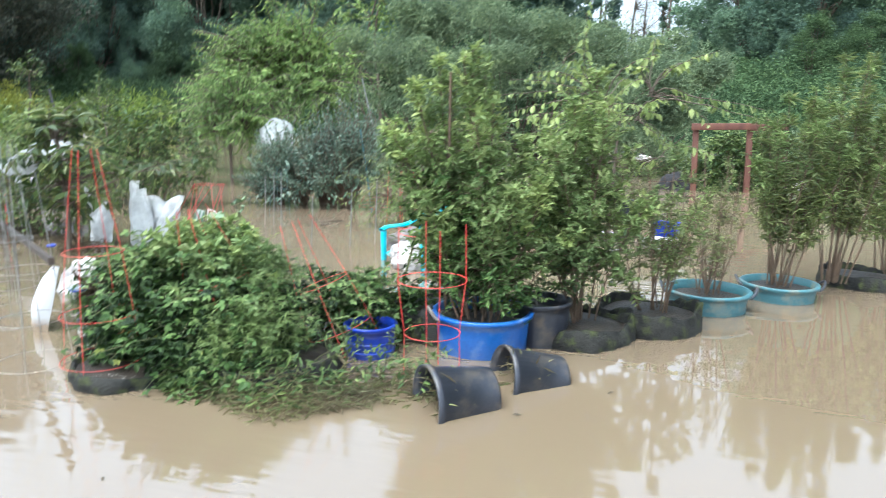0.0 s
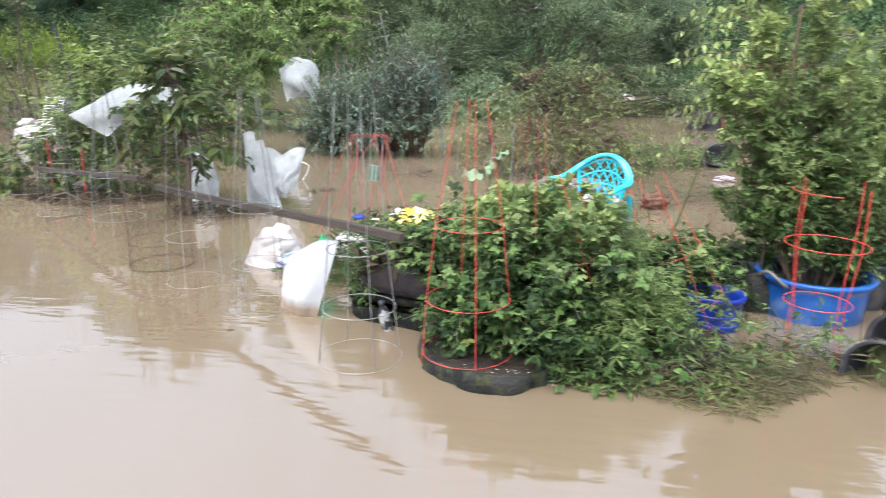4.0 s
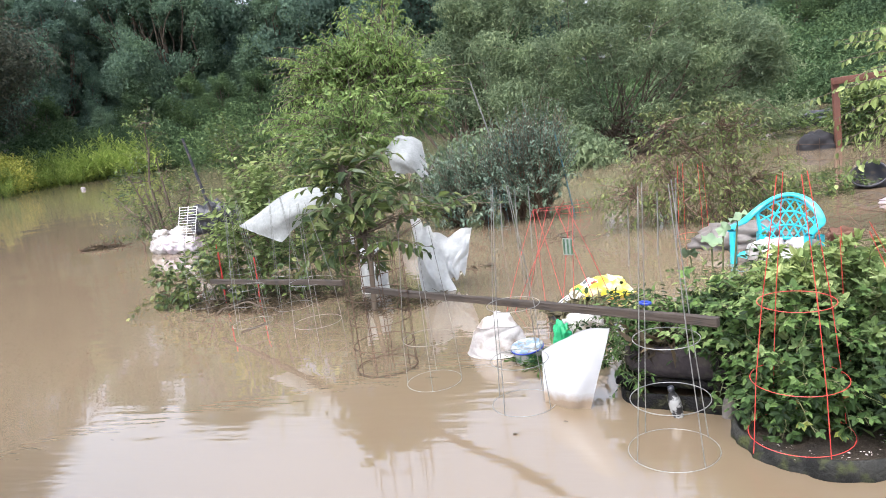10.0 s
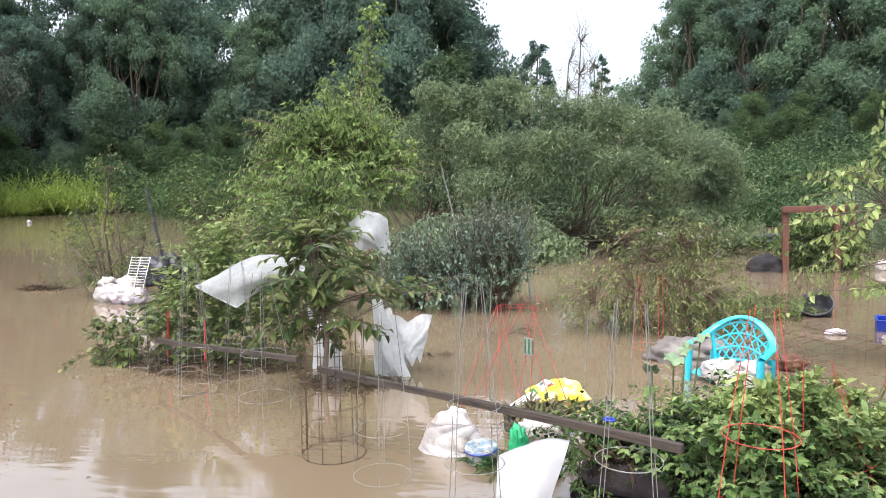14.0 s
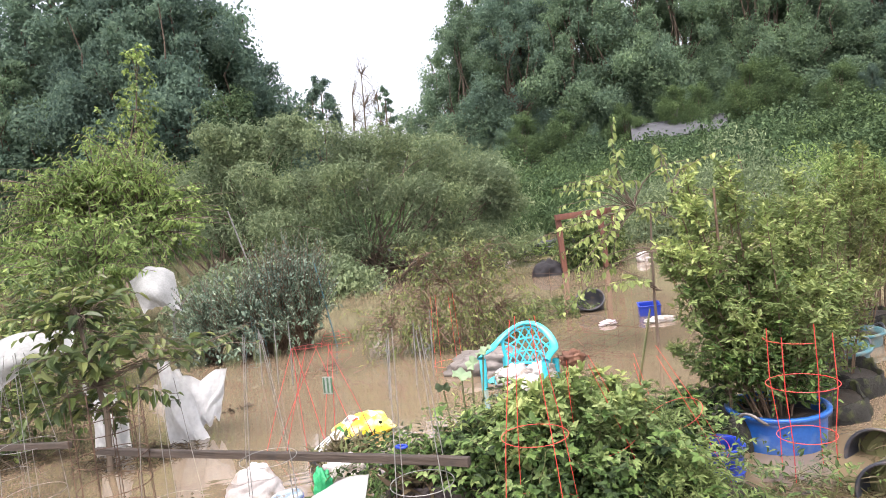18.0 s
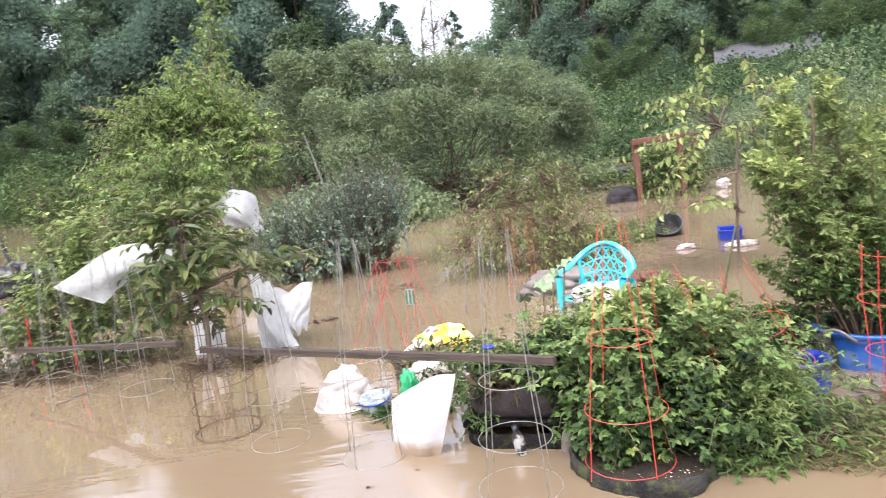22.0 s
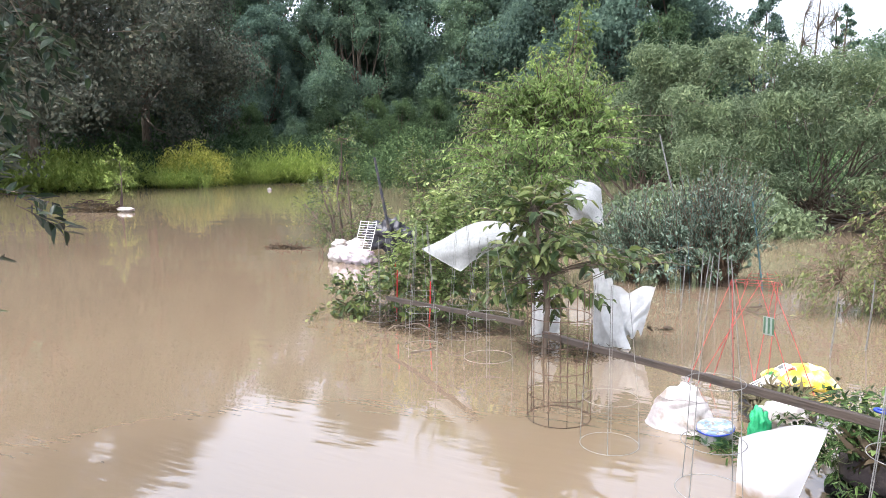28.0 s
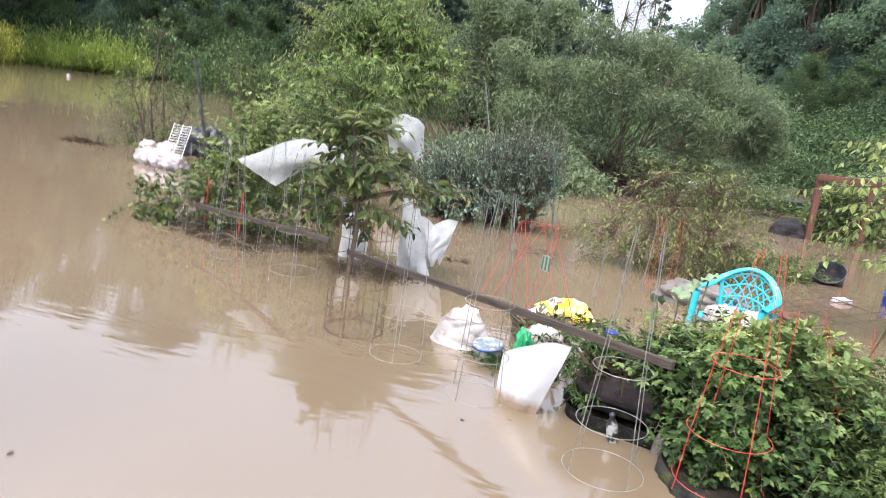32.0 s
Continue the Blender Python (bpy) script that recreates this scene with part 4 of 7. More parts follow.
# ---- trees and shrubs in the flooded garden ----
cane_plant("peach_tree", "light green peach tree with long drooping leaves", "tree", (-4.5, 13.2, 0),
      [(0.0, 0, 3.0, 0.5, 0.6, 0.5, 0.8), (-0.65, 0, 3.05, 0.45, 0.5, 0.35, 0.9), (0.5, 0.1, 3.3, 0.5, 0.5, 0.3, 1.0), (0.9, 0.1, 3.0, 0.6, 0.6, 0.45, 1.2), (-0.8, 0, 2.6, 0.6, 0.6, 0.45, 1), (0.4, -0.2, 2.1, 0.9, 0.8, 0.5, 1.3), (-1.2, -0.3, 1.7, 0.6, 0.6, 0.45, 0.9), (1.5, -0.2, 1.9, 0.6, 0.7, 0.6, 1.1), (1.7, 0.1, 2.5, 0.4, 0.5, 0.4, 0.7), (-0.3, -0.6, 1.2, 0.9, 0.7, 0.45, 0.8)],
      [(0, 0, 0.9), (0.6, 0, 1.3), (-0.6, 0, 1.2), (0.1, 0.1, 1.7), (1.0, 0, 1.6)], 620, 15, 0.15, 0.2, LEAF_PEACH, BARK, 0.012, 41, fill=500, fill_leaf=0.12, reach=0.5, sag=0.7, rise=0.35, bare=0.35, hang=0.9, stalk=0.01, fingers=1, shape=True, tilt=0.6, inner=0.3, lump=0.4, curl=0.25,
      trunk=[(0.05, 0, -0.35), (0, 0, 0.4), (0.03, 0, 0.95), (0.1, 0.1, 1.8)], trunk_r=0.07)
cane_plant("peach_tree", "smaller peach tree with yellow-green drooping leaves", "tree", (-3.7, 10.6, 0),
      [(0, 0, 1.9, 0.5, 0.5, 0.4, 1), (0.5, 0, 1.5, 0.45, 0.5, 0.4, 0.8), (-0.5, 0, 1.5, 0.35, 0.4, 0.35, 0.5), (0.1, -0.2, 1.1, 0.5, 0.5, 0.35, 0.6)],
      [(0, 0, 0.6), (0.3, 0, 0.9), (-0.3, 0, 0.9)], 170, 14, 0.13, 0.22, LEAF_PEACH, BARK, 0.009, 42, fill=120, fill_leaf=0.1, reach=0.4, sag=0.7, rise=0.35, bare=0.35, hang=0.9, stalk=0.01, fingers=1, shape=True, tilt=0.6, inner=0.3, curl=0.25,
      trunk=[(0.02, 0, -0.35), (0, 0, 0.4), (0.02, 0, 0.9)], trunk_r=0.035)
def mound_tree(label, at, lobes, count, leaf, width, leaves, seed, stems, name="feathery_tree"):
    """A many-stemmed tree whose crown is a broad mound of fine leaves."""
    g = np.random.default_rng(seed)
    root = thing(name, label, "tree", at)
    lob = []
    for x, y, z, rx, ry, rz, share in lobes:
        for _ in range(5):
            d = unit(g.normal(size=3)) * g.uniform(0.45, 0.8)
            k = g.uniform(0.4, 0.62)
            lob.append((x + d[0] * rx, y + d[1] * ry, max(z + d[2] * rz, 0.15), rx * k, ry * k, rz * k * 0.9, share))
    for x, y in stems:
        top = lob[int(g.integers(len(lob)))]
        part("stem", [limb(g, (x, y, -0.35), top[:3], 0.06, 0.014, 0.1, 7, 7)], BARK, root)
    tagged(part("branchwork", [limb(g, (stems[k % len(stems)][0], stems[k % len(stems)][1], 0.3), q[:3], 0.022, 0.006, 0.15, 6, 4) for k, q in enumerate(lob)], BARK, root), kind="stuff")
    geo = [clump_leaves(g, lob, count, leaf, width, 0.25, 0.6, 0.35, 0.5)]
    s, d = crown_twigs(g, lob, count // 60, 0.7, 0.9, 0.4, 0.9, 0.2)
    geo += sprays(g, s, d, 0.45, 9, leaf, width, 0.1, 0.7, 0.0)
    tagged(part("crown", geo, leaves, root, smooth=False), kind="stuff")
    return root


mound_tree("spreading tree with soft grey-green feathery foliage down to the water", (0.6, 15.6, 0),
           [(-0.7, 0, 3.05, 1.0, 0.9, 0.7, 1.2), (0.6, 0.2, 3.0, 1.0, 0.9, 0.7, 1.1), (-1.9, 0, 2.5, 0.9, 0.9, 0.7, 1), (1.8, 0, 2.5, 1.0, 0.9, 0.7, 1), (-0.2, -0.5, 2.1, 1.3, 0.9, 0.7, 1.3), (1.3, -0.5, 1.7, 1.1, 0.8, 0.6, 1), (-1.6, -0.4, 1.6, 1.1, 0.8, 0.7, 1), (2.7, 0.1, 1.9, 0.9, 0.8, 0.7, 1), (3.2, 0, 1.2, 0.8, 0.8, 0.55, 0.7), (-0.8, -0.5, 0.9, 1.1, 0.7, 0.5, 0.6), (-1.9, -0.2, 0.8, 0.9, 0.7, 0.5, 0.6), (0.9, -0.5, 0.8, 1.0, 0.7, 0.45, 0.7), (2.2, -0.3, 0.7, 1.0, 0.7, 0.45, 0.7), (3.3, 0, 0.5, 0.7, 0.7, 0.4, 0.5)],
           40000, 0.1, 0.34, LEAF_FEATHER, 43, [(0, 0), (0.15, 0), (-0.2, 0.1), (0.3, 0.1), (0.55, 0.0)])
mound_tree("tall thicket tree with soft green leaves", (-3.2, 18.5, 0),
           [(0, 0, 3.9, 1.1, 1.0, 0.8, 1.2), (1.5, 0.2, 3.8, 1.1, 1.0, 0.8, 1.1), (-1.4, 0, 3.0, 1.1, 1.0, 0.8, 1), (0.6, -0.4, 2.6, 1.4, 1.0, 0.9, 1.3), (2.2, 0, 2.4, 1.1, 0.9, 0.8, 1), (0, -0.5, 1.4, 1.7, 0.8, 0.7, 1)],
           20000, 0.12, 0.36, LEAF_FEATHER, 44, [(0, 0), (0.4, 0), (-0.3, 0.1)])
mound_tree("grey-green bushy tree at the edge of the flood", (3.6, 24.5, 0.0),
           [(0, 0, 3.3, 1.3, 1.0, 0.9, 1.2), (1.7, 0.2, 2.7, 1.2, 1.0, 0.9, 1.1), (-1.8, 0, 2.6, 1.2, 1.0, 0.9, 1), (0, -0.4, 1.6, 1.8, 1.0, 0.8, 1.3)],
           16000, 0.13, 0.4, LEAF_FEATHER, 45, [(0, 0), (0.4, 0), (-0.3, 0.1)])
cane_plant("grey_bush", "rounded grey-green bush standing in the flood", "bush", (-0.6, 8.4, 0),
      [(0.32, 0, 0.98, 0.3, 0.4, 0.3, 1.2), (0.0, 0.1, 0.92, 0.4, 0.45, 0.34, 1.2), (-0.55, 0, 0.72, 0.42, 0.45, 0.3, 1.1), (-0.3, -0.3, 0.5, 0.55, 0.4, 0.3, 1), (-0.95, 0.1, 0.6, 0.32, 0.35, 0.3, 0.8), (0.42, -0.1, 0.62, 0.3, 0.35, 0.25, 0.7), (-0.6, -0.3, 0.25, 0.6, 0.35, 0.2, 0.9), (-1.05, -0.1, 0.25, 0.3, 0.3, 0.2, 0.6), (0.12, -0.2, 0.36, 0.35, 0.3, 0.2, 0.6)],
      [(0, 0, 0), (0.15, 0, 0), (-0.2, 0.1, 0), (0.25, -0.1, 0), (-0.45, 0, 0), (0.3, -0.05, 0), (-0.8, 0, 0)], 720, 20, 0.052, 0.4, LEAF_GREY, STEM, 0.006, 46, fill=500, fill_leaf=0.06, reach=0.14, sag=-0.9, rise=0.1, bare=0.5, hang=-0.5, stalk=0.004, fingers=1, shape=True, tilt=0.7, inner=0.4, lump=0.25, splay=0.6)
plant("tangled_bush", "thin tangled bush of dry brown vines and yellow-green leaves", "bush", (1.35, 7.25, 0),
      [(-0.05, 0, 0.55, 0.5, 0.4, 0.36, 1.0), (0.5, 0.1, 0.45, 0.4, 0.35, 0.3, 0.8), (-0.6, -0.1, 0.3, 0.45, 0.35, 0.28, 0.6), (0.1, -0.2, 0.2, 0.65, 0.3, 0.16, 0.6), (0.3, 0, 0.95, 0.3, 0.25, 0.2, 0.5), (-0.25, 0, 0.95, 0.2, 0.2, 0.2, 0.25)],
      540, 7, 0.06, 0.4, LEAF_CANE, STEM, twig=0.32, droop=0.5, spread=0.9, hang=0.6, stems=[(0, 0), (0.15, 0), (-0.2, 0.1), (0.25, -0.1), (-0.5, 0), (0.45, -0.05), (-0.75, -0.1), (-0.9, 0), (0.6, 0.1), (0.05, 0.1), (0.35, 0.05), (-0.1, -0.1)], stem_r=0.009, limbs=280, limb_r=0.007, seed=47, upward=0.5, jitter=0.9)
vines = thing("arching_vine", "thin bare brown vines arching over the bush", "vine", (1.35, 7.25, 0))
for k in range(9):
    g = np.random.default_rng(300 + k)
    x, s = g.uniform(-0.6, 0.6), g.choice([-1, 1])
    h, w = g.uniform(0.8, 1.25), g.uniform(0.3, 0.7)
    u = np.linspace(0, 1, 12)
    part("vine_stem", [tube(np.stack([x + s * w * u**1.5, 0.1 * np.sin(u * 5 + k), -0.1 + h * np.sin(u * 2.2) ** 0.9], -1), np.linspace(0.006, 0.003, 12), 5)], STEM if k % 3 else GREENSTEM, vines)
plant("low_weeds", "low green weeds collected round the tangled bush", "weeds", (2.2, 7.9, 0),
      [(0, 0, 0.12, 0.55, 0.4, 0.14, 1), (0.6, 0.3, 0.1, 0.4, 0.3, 0.12, 0.8)], 260, 8, 0.05, 0.5, LEAF_SHRUB, STEM, twig=0.14, seed=48, stems=[(0, 0), (0.3, 0.1)], stem_r=0.005, limb_r=0.004)
cane_plant("persimmon_tree", "young fruit tree with broad olive-green drooping leaves", "tree", (-1.33, 4.66, 0),
      [(-0.22, 0.12, 1.26, 0.2, 0.2, 0.06, 0.7), (0.02, 0.1, 1.18, 0.22, 0.25, 0.06, 0.9), (-0.42, 0.22, 1.12, 0.18, 0.2, 0.06, 0.6), (0.06, 0, 0.98, 0.28, 0.28, 0.06, 1), (0.2, 0.02, 0.82, 0.24, 0.26, 0.06, 0.8), (-0.2, -0.02, 0.84, 0.22, 0.22, 0.06, 0.8), (-0.38, -0.05, 0.5, 0.18, 0.2, 0.1, 0.7), (0.66, 0.32, 0.76, 0.3, 0.24, 0.06, 1.1), (0.2, 0.1, 0.5, 0.18, 0.2, 0.12, 0.6), (-0.12, 0, 0.6, 0.16, 0.2, 0.08, 0.5)],
      [(0.02, 0, 0.42), (-0.02, 0, 0.6), (-0.05, 0.03, 0.8), (-0.1, 0.06, 1.0)], 92, 8, 0.115, 0.46, LEAF_PERSIM, BARK, 0.0045, 49, reach=0.16, sag=0.1, rise=0.2, bare=0.42, hang=0.28, stalk=0.012, fingers=1, shape=True, tilt=0.3, inner=0.5, curl=0.35,
      trunk=[(-0.03, 0, -0.35), (0, 0, 0.0), (0.03, 0, 0.4), (-0.03, 0.02, 0.75), (-0.12, 0.08, 1.15)], trunk_r=0.026)
plant("rose_of_sharon", "upright shrub with fresh yellow-green shoots", "shrub", (-2.75, 5.55, 0),
      [(0, 0, 0.5, 0.28, 0.3, 0.3, 1), (-0.3, 0.1, 0.32, 0.3, 0.3, 0.22, 0.8), (0.4, 0.0, 0.4, 0.3, 0.3, 0.28, 0.8), (0.02, 0.1, 0.85, 0.18, 0.2, 0.22, 0.7)],
      340, 8, 0.066, 0.46, LEAF_TUB, STEM, twig=0.22, droop=0.1, stems=[(0, 0), (0.15, 0), (-0.2, 0.1), (0.25, -0.1)], stem_r=0.007, limbs=34, limb_r=0.005, seed=50, six=True, upward=1.0, extra=(("new_growth", LEAF_LIME, 0.5, 1.1),))
plant("leafy_weed", "low weeds with dark green rounded leaves", "weeds", (-2.2, 5.35, 0),
      [(0, 0, 0.3, 0.4, 0.25, 0.16, 1), (0.4, 0.1, 0.35, 0.3, 0.25, 0.2, 0.8), (-0.4, 0, 0.25, 0.3, 0.25, 0.16, 0.8)],
      130, 6, 0.06, 0.5, LEAF_SHRUB, STEM, twig=0.2, droop=0.25, stems=[(0, 0), (0.3, 0), (-0.3, 0.1)], stem_r=0.005, limbs=40, limb_r=0.004, seed=59, six=True)
plant("trailing_vine", "low dark green vine trailing into the water", "vine", (-3.25, 5.35, 0),
      [(0, 0, 0.2, 0.4, 0.3, 0.14, 1), (-0.35, -0.05, 0.12, 0.3, 0.25, 0.1, 0.8), (0.4, -0.05, 0.25, 0.4, 0.3, 0.2, 1)],
      150, 7, 0.065, 0.7, LEAF_PERSIM, STEM, twig=0.22, droop=0.3, stems=[(0, 0), (0.15, 0), (-0.2, 0.1)], stem_r=0.006, limbs=30, limb_r=0.005, seed=51, six=True)
plant("pepper_bush", "dense dark green bush behind the shrubs", "bush", (-3.0, 7.6, 0),
      [(0, 0, 0.65, 0.5, 0.4, 0.4, 1), (0.5, 0.1, 0.55, 0.4, 0.4, 0.4, 1), (-0.5, 0, 0.5, 0.4, 0.4, 0.35, 1), (0.1, 0.1, 1.05, 0.4, 0.4, 0.3, 0.7)],
      480, 9, 0.085, 0.4, LEAF_SHRUB, STEM, twig=0.25, droop=0.35, hang=0.5, stems=[(0, 0), (0.15, 0), (-0.2, 0.1)], stem_r=0.012, limbs=30, limb_r=0.006, seed=52)
plant("sapling", "thin leggy sapling with sparse leaves", "sapling", (-5.9, 8.6, 0),
      [(0, 0, 1.8, 0.14, 0.14, 0.22, 0.6), (0.06, 0, 1.3, 0.16, 0.16, 0.25, 0.6), (-0.4, 0, 1.0, 0.14, 0.14, 0.25, 0.5), (0.4, 0.05, 0.9, 0.16, 0.16, 0.25, 0.6), (-0.4, 0, 0.3, 0.4, 0.3, 0.2, 0.8), (0.3, 0.1, 0.28, 0.4, 0.35, 0.2, 0.8), (-0.8, 0.1, 0.7, 0.14, 0.14, 0.25, 0.3)],
      190, 8, 0.07, 0.42, LEAF_SHRUB, BARK, twig=0.24, droop=0.1, stems=[(0, 0), (0.12, 0), (-0.2, 0.1), (0.3, 0), (-0.4, 0), (0.2, 0.1), (0.05, -0.1)], stem_r=0.024, limbs=60, limb_r=0.008, seed=53, upward=0.9)
plant("sapling", "sparse grey sapling with few leaves and bare twigs", "sapling", (-7.4, 10.4, 0),
      [(0, 0, 0.8, 0.5, 0.4, 0.5, 1), (-0.5, 0, 0.5, 0.5, 0.4, 0.4, 1), (0.6, 0.1, 0.45, 0.5, 0.4, 0.35, 1)],
      130, 6, 0.075, 0.38, LEAF_OLIVE, BARK, twig=0.32, droop=0.1, stems=[(0, 0), (0.2, 0), (-0.25, 0.1), (0.5, 0.1)], stem_r=0.02, limbs=70, limb_r=0.008, seed=54, upward=0.9)
plant("sapling", "thin leaning sapling with a few top leaves", "sapling", (-4.75, 8.9, 0),
      [(0, 0, 1.3, 0.3, 0.25, 0.3, 1), (0, 0, 0.8, 0.2, 0.2, 0.3, 0.5)],
      150, 7, 0.075, 0.4, LEAF_SHRUB, BARK, twig=0.24, droop=0.1, stems=[(0.05, 0), (0.12, 0.1)], stem_r=0.02, limbs=16, limb_r=0.006, seed=55, upward=0.9)
cane_plant("fruit_sapling", "young tree with bright yellow-green leaves on bare arching branches", "tree", (3.2, 6.1, 0),
      [(-0.6, 0, 2.0, 0.14, 0.14, 0.2, 0.7), (-0.15, 0, 1.75, 0.3, 0.25, 0.25, 1), (0.3, 0, 1.7, 0.35, 0.3, 0.3, 1), (-0.5, 0, 1.45, 0.25, 0.2, 0.2, 1), (-0.7, 0, 1.05, 0.1, 0.12, 0.22, 0.9), (-0.45, -0.1, 0.75, 0.16, 0.16, 0.1, 0.6), (0.5, 0.1, 1.2, 0.35, 0.3, 0.35, 0.8), (0.05, 0, 1.3, 0.25, 0.25, 0.25, 0.8)],
      [(0.05, 0, 0.5), (0.1, 0, 0.9), (0.2, 0, 1.2), (0.4, 0, 0.9), (0.3, 0, 1.4), (-0.1, 0, 1.3)], 60, 12, 0.078, 0.5, LEAF_LIME, BARK, 0.006, 56, reach=0.3, sag=0.5, rise=0.2, bare=0.5, hang=1.3, stalk=0.015, fingers=1, shape=True, tilt=0.5, inner=0.5,
      trunk=[(0, 0, -0.35), (0.01, 0, 0.4), (0.03, 0, 0.9), (0.06, 0, 1.3)], trunk_r=0.018)
plant("gate_bush", "dark green bush growing through the timber frame", "bush", (4.75, 13.0, 0),
      [(0, 0, 0.5, 0.4, 0.35, 0.42, 1), (-0.25, -0.1, 0.36, 0.26, 0.25, 0.3, 0.6), (0.4, 0.2, 0.45, 0.35, 0.35, 0.4, 0.9), (0.75, 0.4, 0.35, 0.3, 0.3, 0.3, 0.6)], 620, 9, 0.09, 0.42, LEAF_SHRUB, STEM, twig=0.24, stems=[(0, 0), (0.2, 0), (-0.2, 0.1)], stem_r=0.012, limbs=24, seed=57, extra=(("new_growth", LEAF_LIME, 0.12, 1.0),))
plant("vine_pole", "slender vine-wrapped young tree with pale leaves", "tree", (-7.5, 27, 0),
      [(0.2, 0, 8.1, 0.3, 0.3, 1.1, 0.8), (0.05, 0, 6.6, 0.4, 0.4, 0.7, 0.7), (0, 0, 5.4, 0.45, 0.45, 0.8, 0.9), (-1.3, 0, 5.6, 0.3, 0.3, 0.8, 0.7), (0, 0, 4.1, 0.6, 0.5, 0.7, 0.6), (-1.2, 0, 4.2, 0.45, 0.4, 0.7, 0.6)],
      250, 8, 0.18, 0.55, LEAF_PEACH, BARK, twig=0.5, droop=0.5, hang=0.7, stems=[(0, 0), (-1.2, 0)], stem_r=0.07, limbs=30, limb_r=0.02, seed=58)
bush("far_bush", "green bush at the edge of the garden", 59, 4.2, 4.4, LEAF_MID, 900, 0.22, at=(-21, 39, -0.1))
bush("far_bush", "green bush behind the peach trees", 60, 4.2, 4.2, LEAF_MID, 900, 0.22, at=(-15.5, 41, -0.1))
bush("far_bush", "soft green bush under the feathery tree", 62, 1.2, 1.2, LEAF_FEATHER, 420, 0.11, at=(-0.3, 14.3, -0.2))
bush("far_bush", "dark weedy bush behind the grey bush", 61, 1.5, 1.5, LEAF_FEATHER, 420, 0.12, at=(-1.9, 12.6, -0.2))

# brambles on the grow bags
cane_plant("bramble_patch", "dense bramble patch with bright green toothed leaves", "bramble", (1.5, 2.87, 0),
      [(-0.25, -0.12, 0.35, 0.24, 0.28, 0.17, 0.9), (-0.1, 0.02, 0.35, 0.36, 0.32, 0.18, 1.3), (0.18, -0.05, 0.25, 0.26, 0.28, 0.17, 1.0), (-0.25, 0.33, 0.3, 0.34, 0.26, 0.18, 0.8), (0.06, 0.3, 0.22, 0.26, 0.26, 0.15, 0.7), (0.0, -0.35, 0.18, 0.32, 0.12, 0.13, 0.7), (-0.3, -0.32, 0.2, 0.2, 0.12, 0.12, 0.6), (0.1, -0.2, 0.12, 0.4, 0.2, 0.1, 0.5), (-0.42, -0.1, 0.16, 0.14, 0.2, 0.12, 0.35), (-0.5, 0.08, 0.34, 0.16, 0.2, 0.16, 0.7), (0.48, 0.42, 0.24, 0.26, 0.2, 0.14, 0.9), (0.72, 0.62, 0.22, 0.22, 0.2, 0.13, 0.7)],
      [(0.5, 0.4, 0.02), (0.7, 0.55, 0.02), (-0.45, 0.1, 0.05), (-0.4, -0.25, 0.02), (-0.25, -0.15, 0.02), (0, 0, 0.05), (0.2, -0.1, 0.05), (0.3, 0, 0.05), (0.1, 0.2, 0.05), (-0.1, 0.3, 0.05), (-0.3, 0.2, 0.05)],
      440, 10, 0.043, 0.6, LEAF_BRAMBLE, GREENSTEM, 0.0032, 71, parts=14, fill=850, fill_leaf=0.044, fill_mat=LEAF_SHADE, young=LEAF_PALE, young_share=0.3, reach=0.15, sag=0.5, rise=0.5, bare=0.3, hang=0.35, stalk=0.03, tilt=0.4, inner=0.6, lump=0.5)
plant("feathery_weed", "feathery yellow-green weeds among the brambles", "weeds", (1.35, 3.0, 0),
      [(0, 0, 0.46, 0.28, 0.2, 0.1, 0.7), (0.3, -0.1, 0.38, 0.2, 0.2, 0.12, 1), (0.46, -0.3, 0.2, 0.18, 0.16, 0.12, 0.9), (0.45, -0.4, 0.14, 0.2, 0.12, 0.09, 0.6)],
      520, 12, 0.04, 0.26, LEAF_TUB, GREENSTEM, twig=0.15, droop=0.1, stems=[(0, 0), (0.2, 0), (0.4, -0.2)], stem_r=0.004, limbs=30, limb_r=0.003, seed=70, upward=0.9)
plume_shrub("weed_shoots", "upright pale green weed shoots rising from the brambles", (1.42, 2.92, 0),
            ring_of_plumes(68, 38, 0.46, 0.34, 0.7, 0.44, 0.1, (-0.05, 0)), 0.05, 0.5, LEAF_PALE, LEAF_LIME, 68, "", 0.05, 16, 8, GREENSTEM, lift=0.5, low=LEAF_BRAMBLE, bare=0.5)
plant("trailing_vine", "thin green vine trailing over the bucket", "vine", (2.2, 2.78, 0),
      [(0, 0, 0.12, 0.2, 0.14, 0.07, 1), (0.25, 0.0, 0.1, 0.2, 0.12, 0.05, 0.7), (-0.1, 0.1, 0.2, 0.14, 0.12, 0.1, 0.6)],
      70, 7, 0.036, 0.4, LEAF_SHRUB, GREENSTEM, twig=0.18, droop=0.3, stems=[(0, 0), (0.1, 0)], stem_r=0.004, limbs=20, limb_r=0.003, seed=69, six=True)
squash = thing("squash_plant", "squash plant with a few broad pale leaves", "plant", (1.0, 3.55, 0))
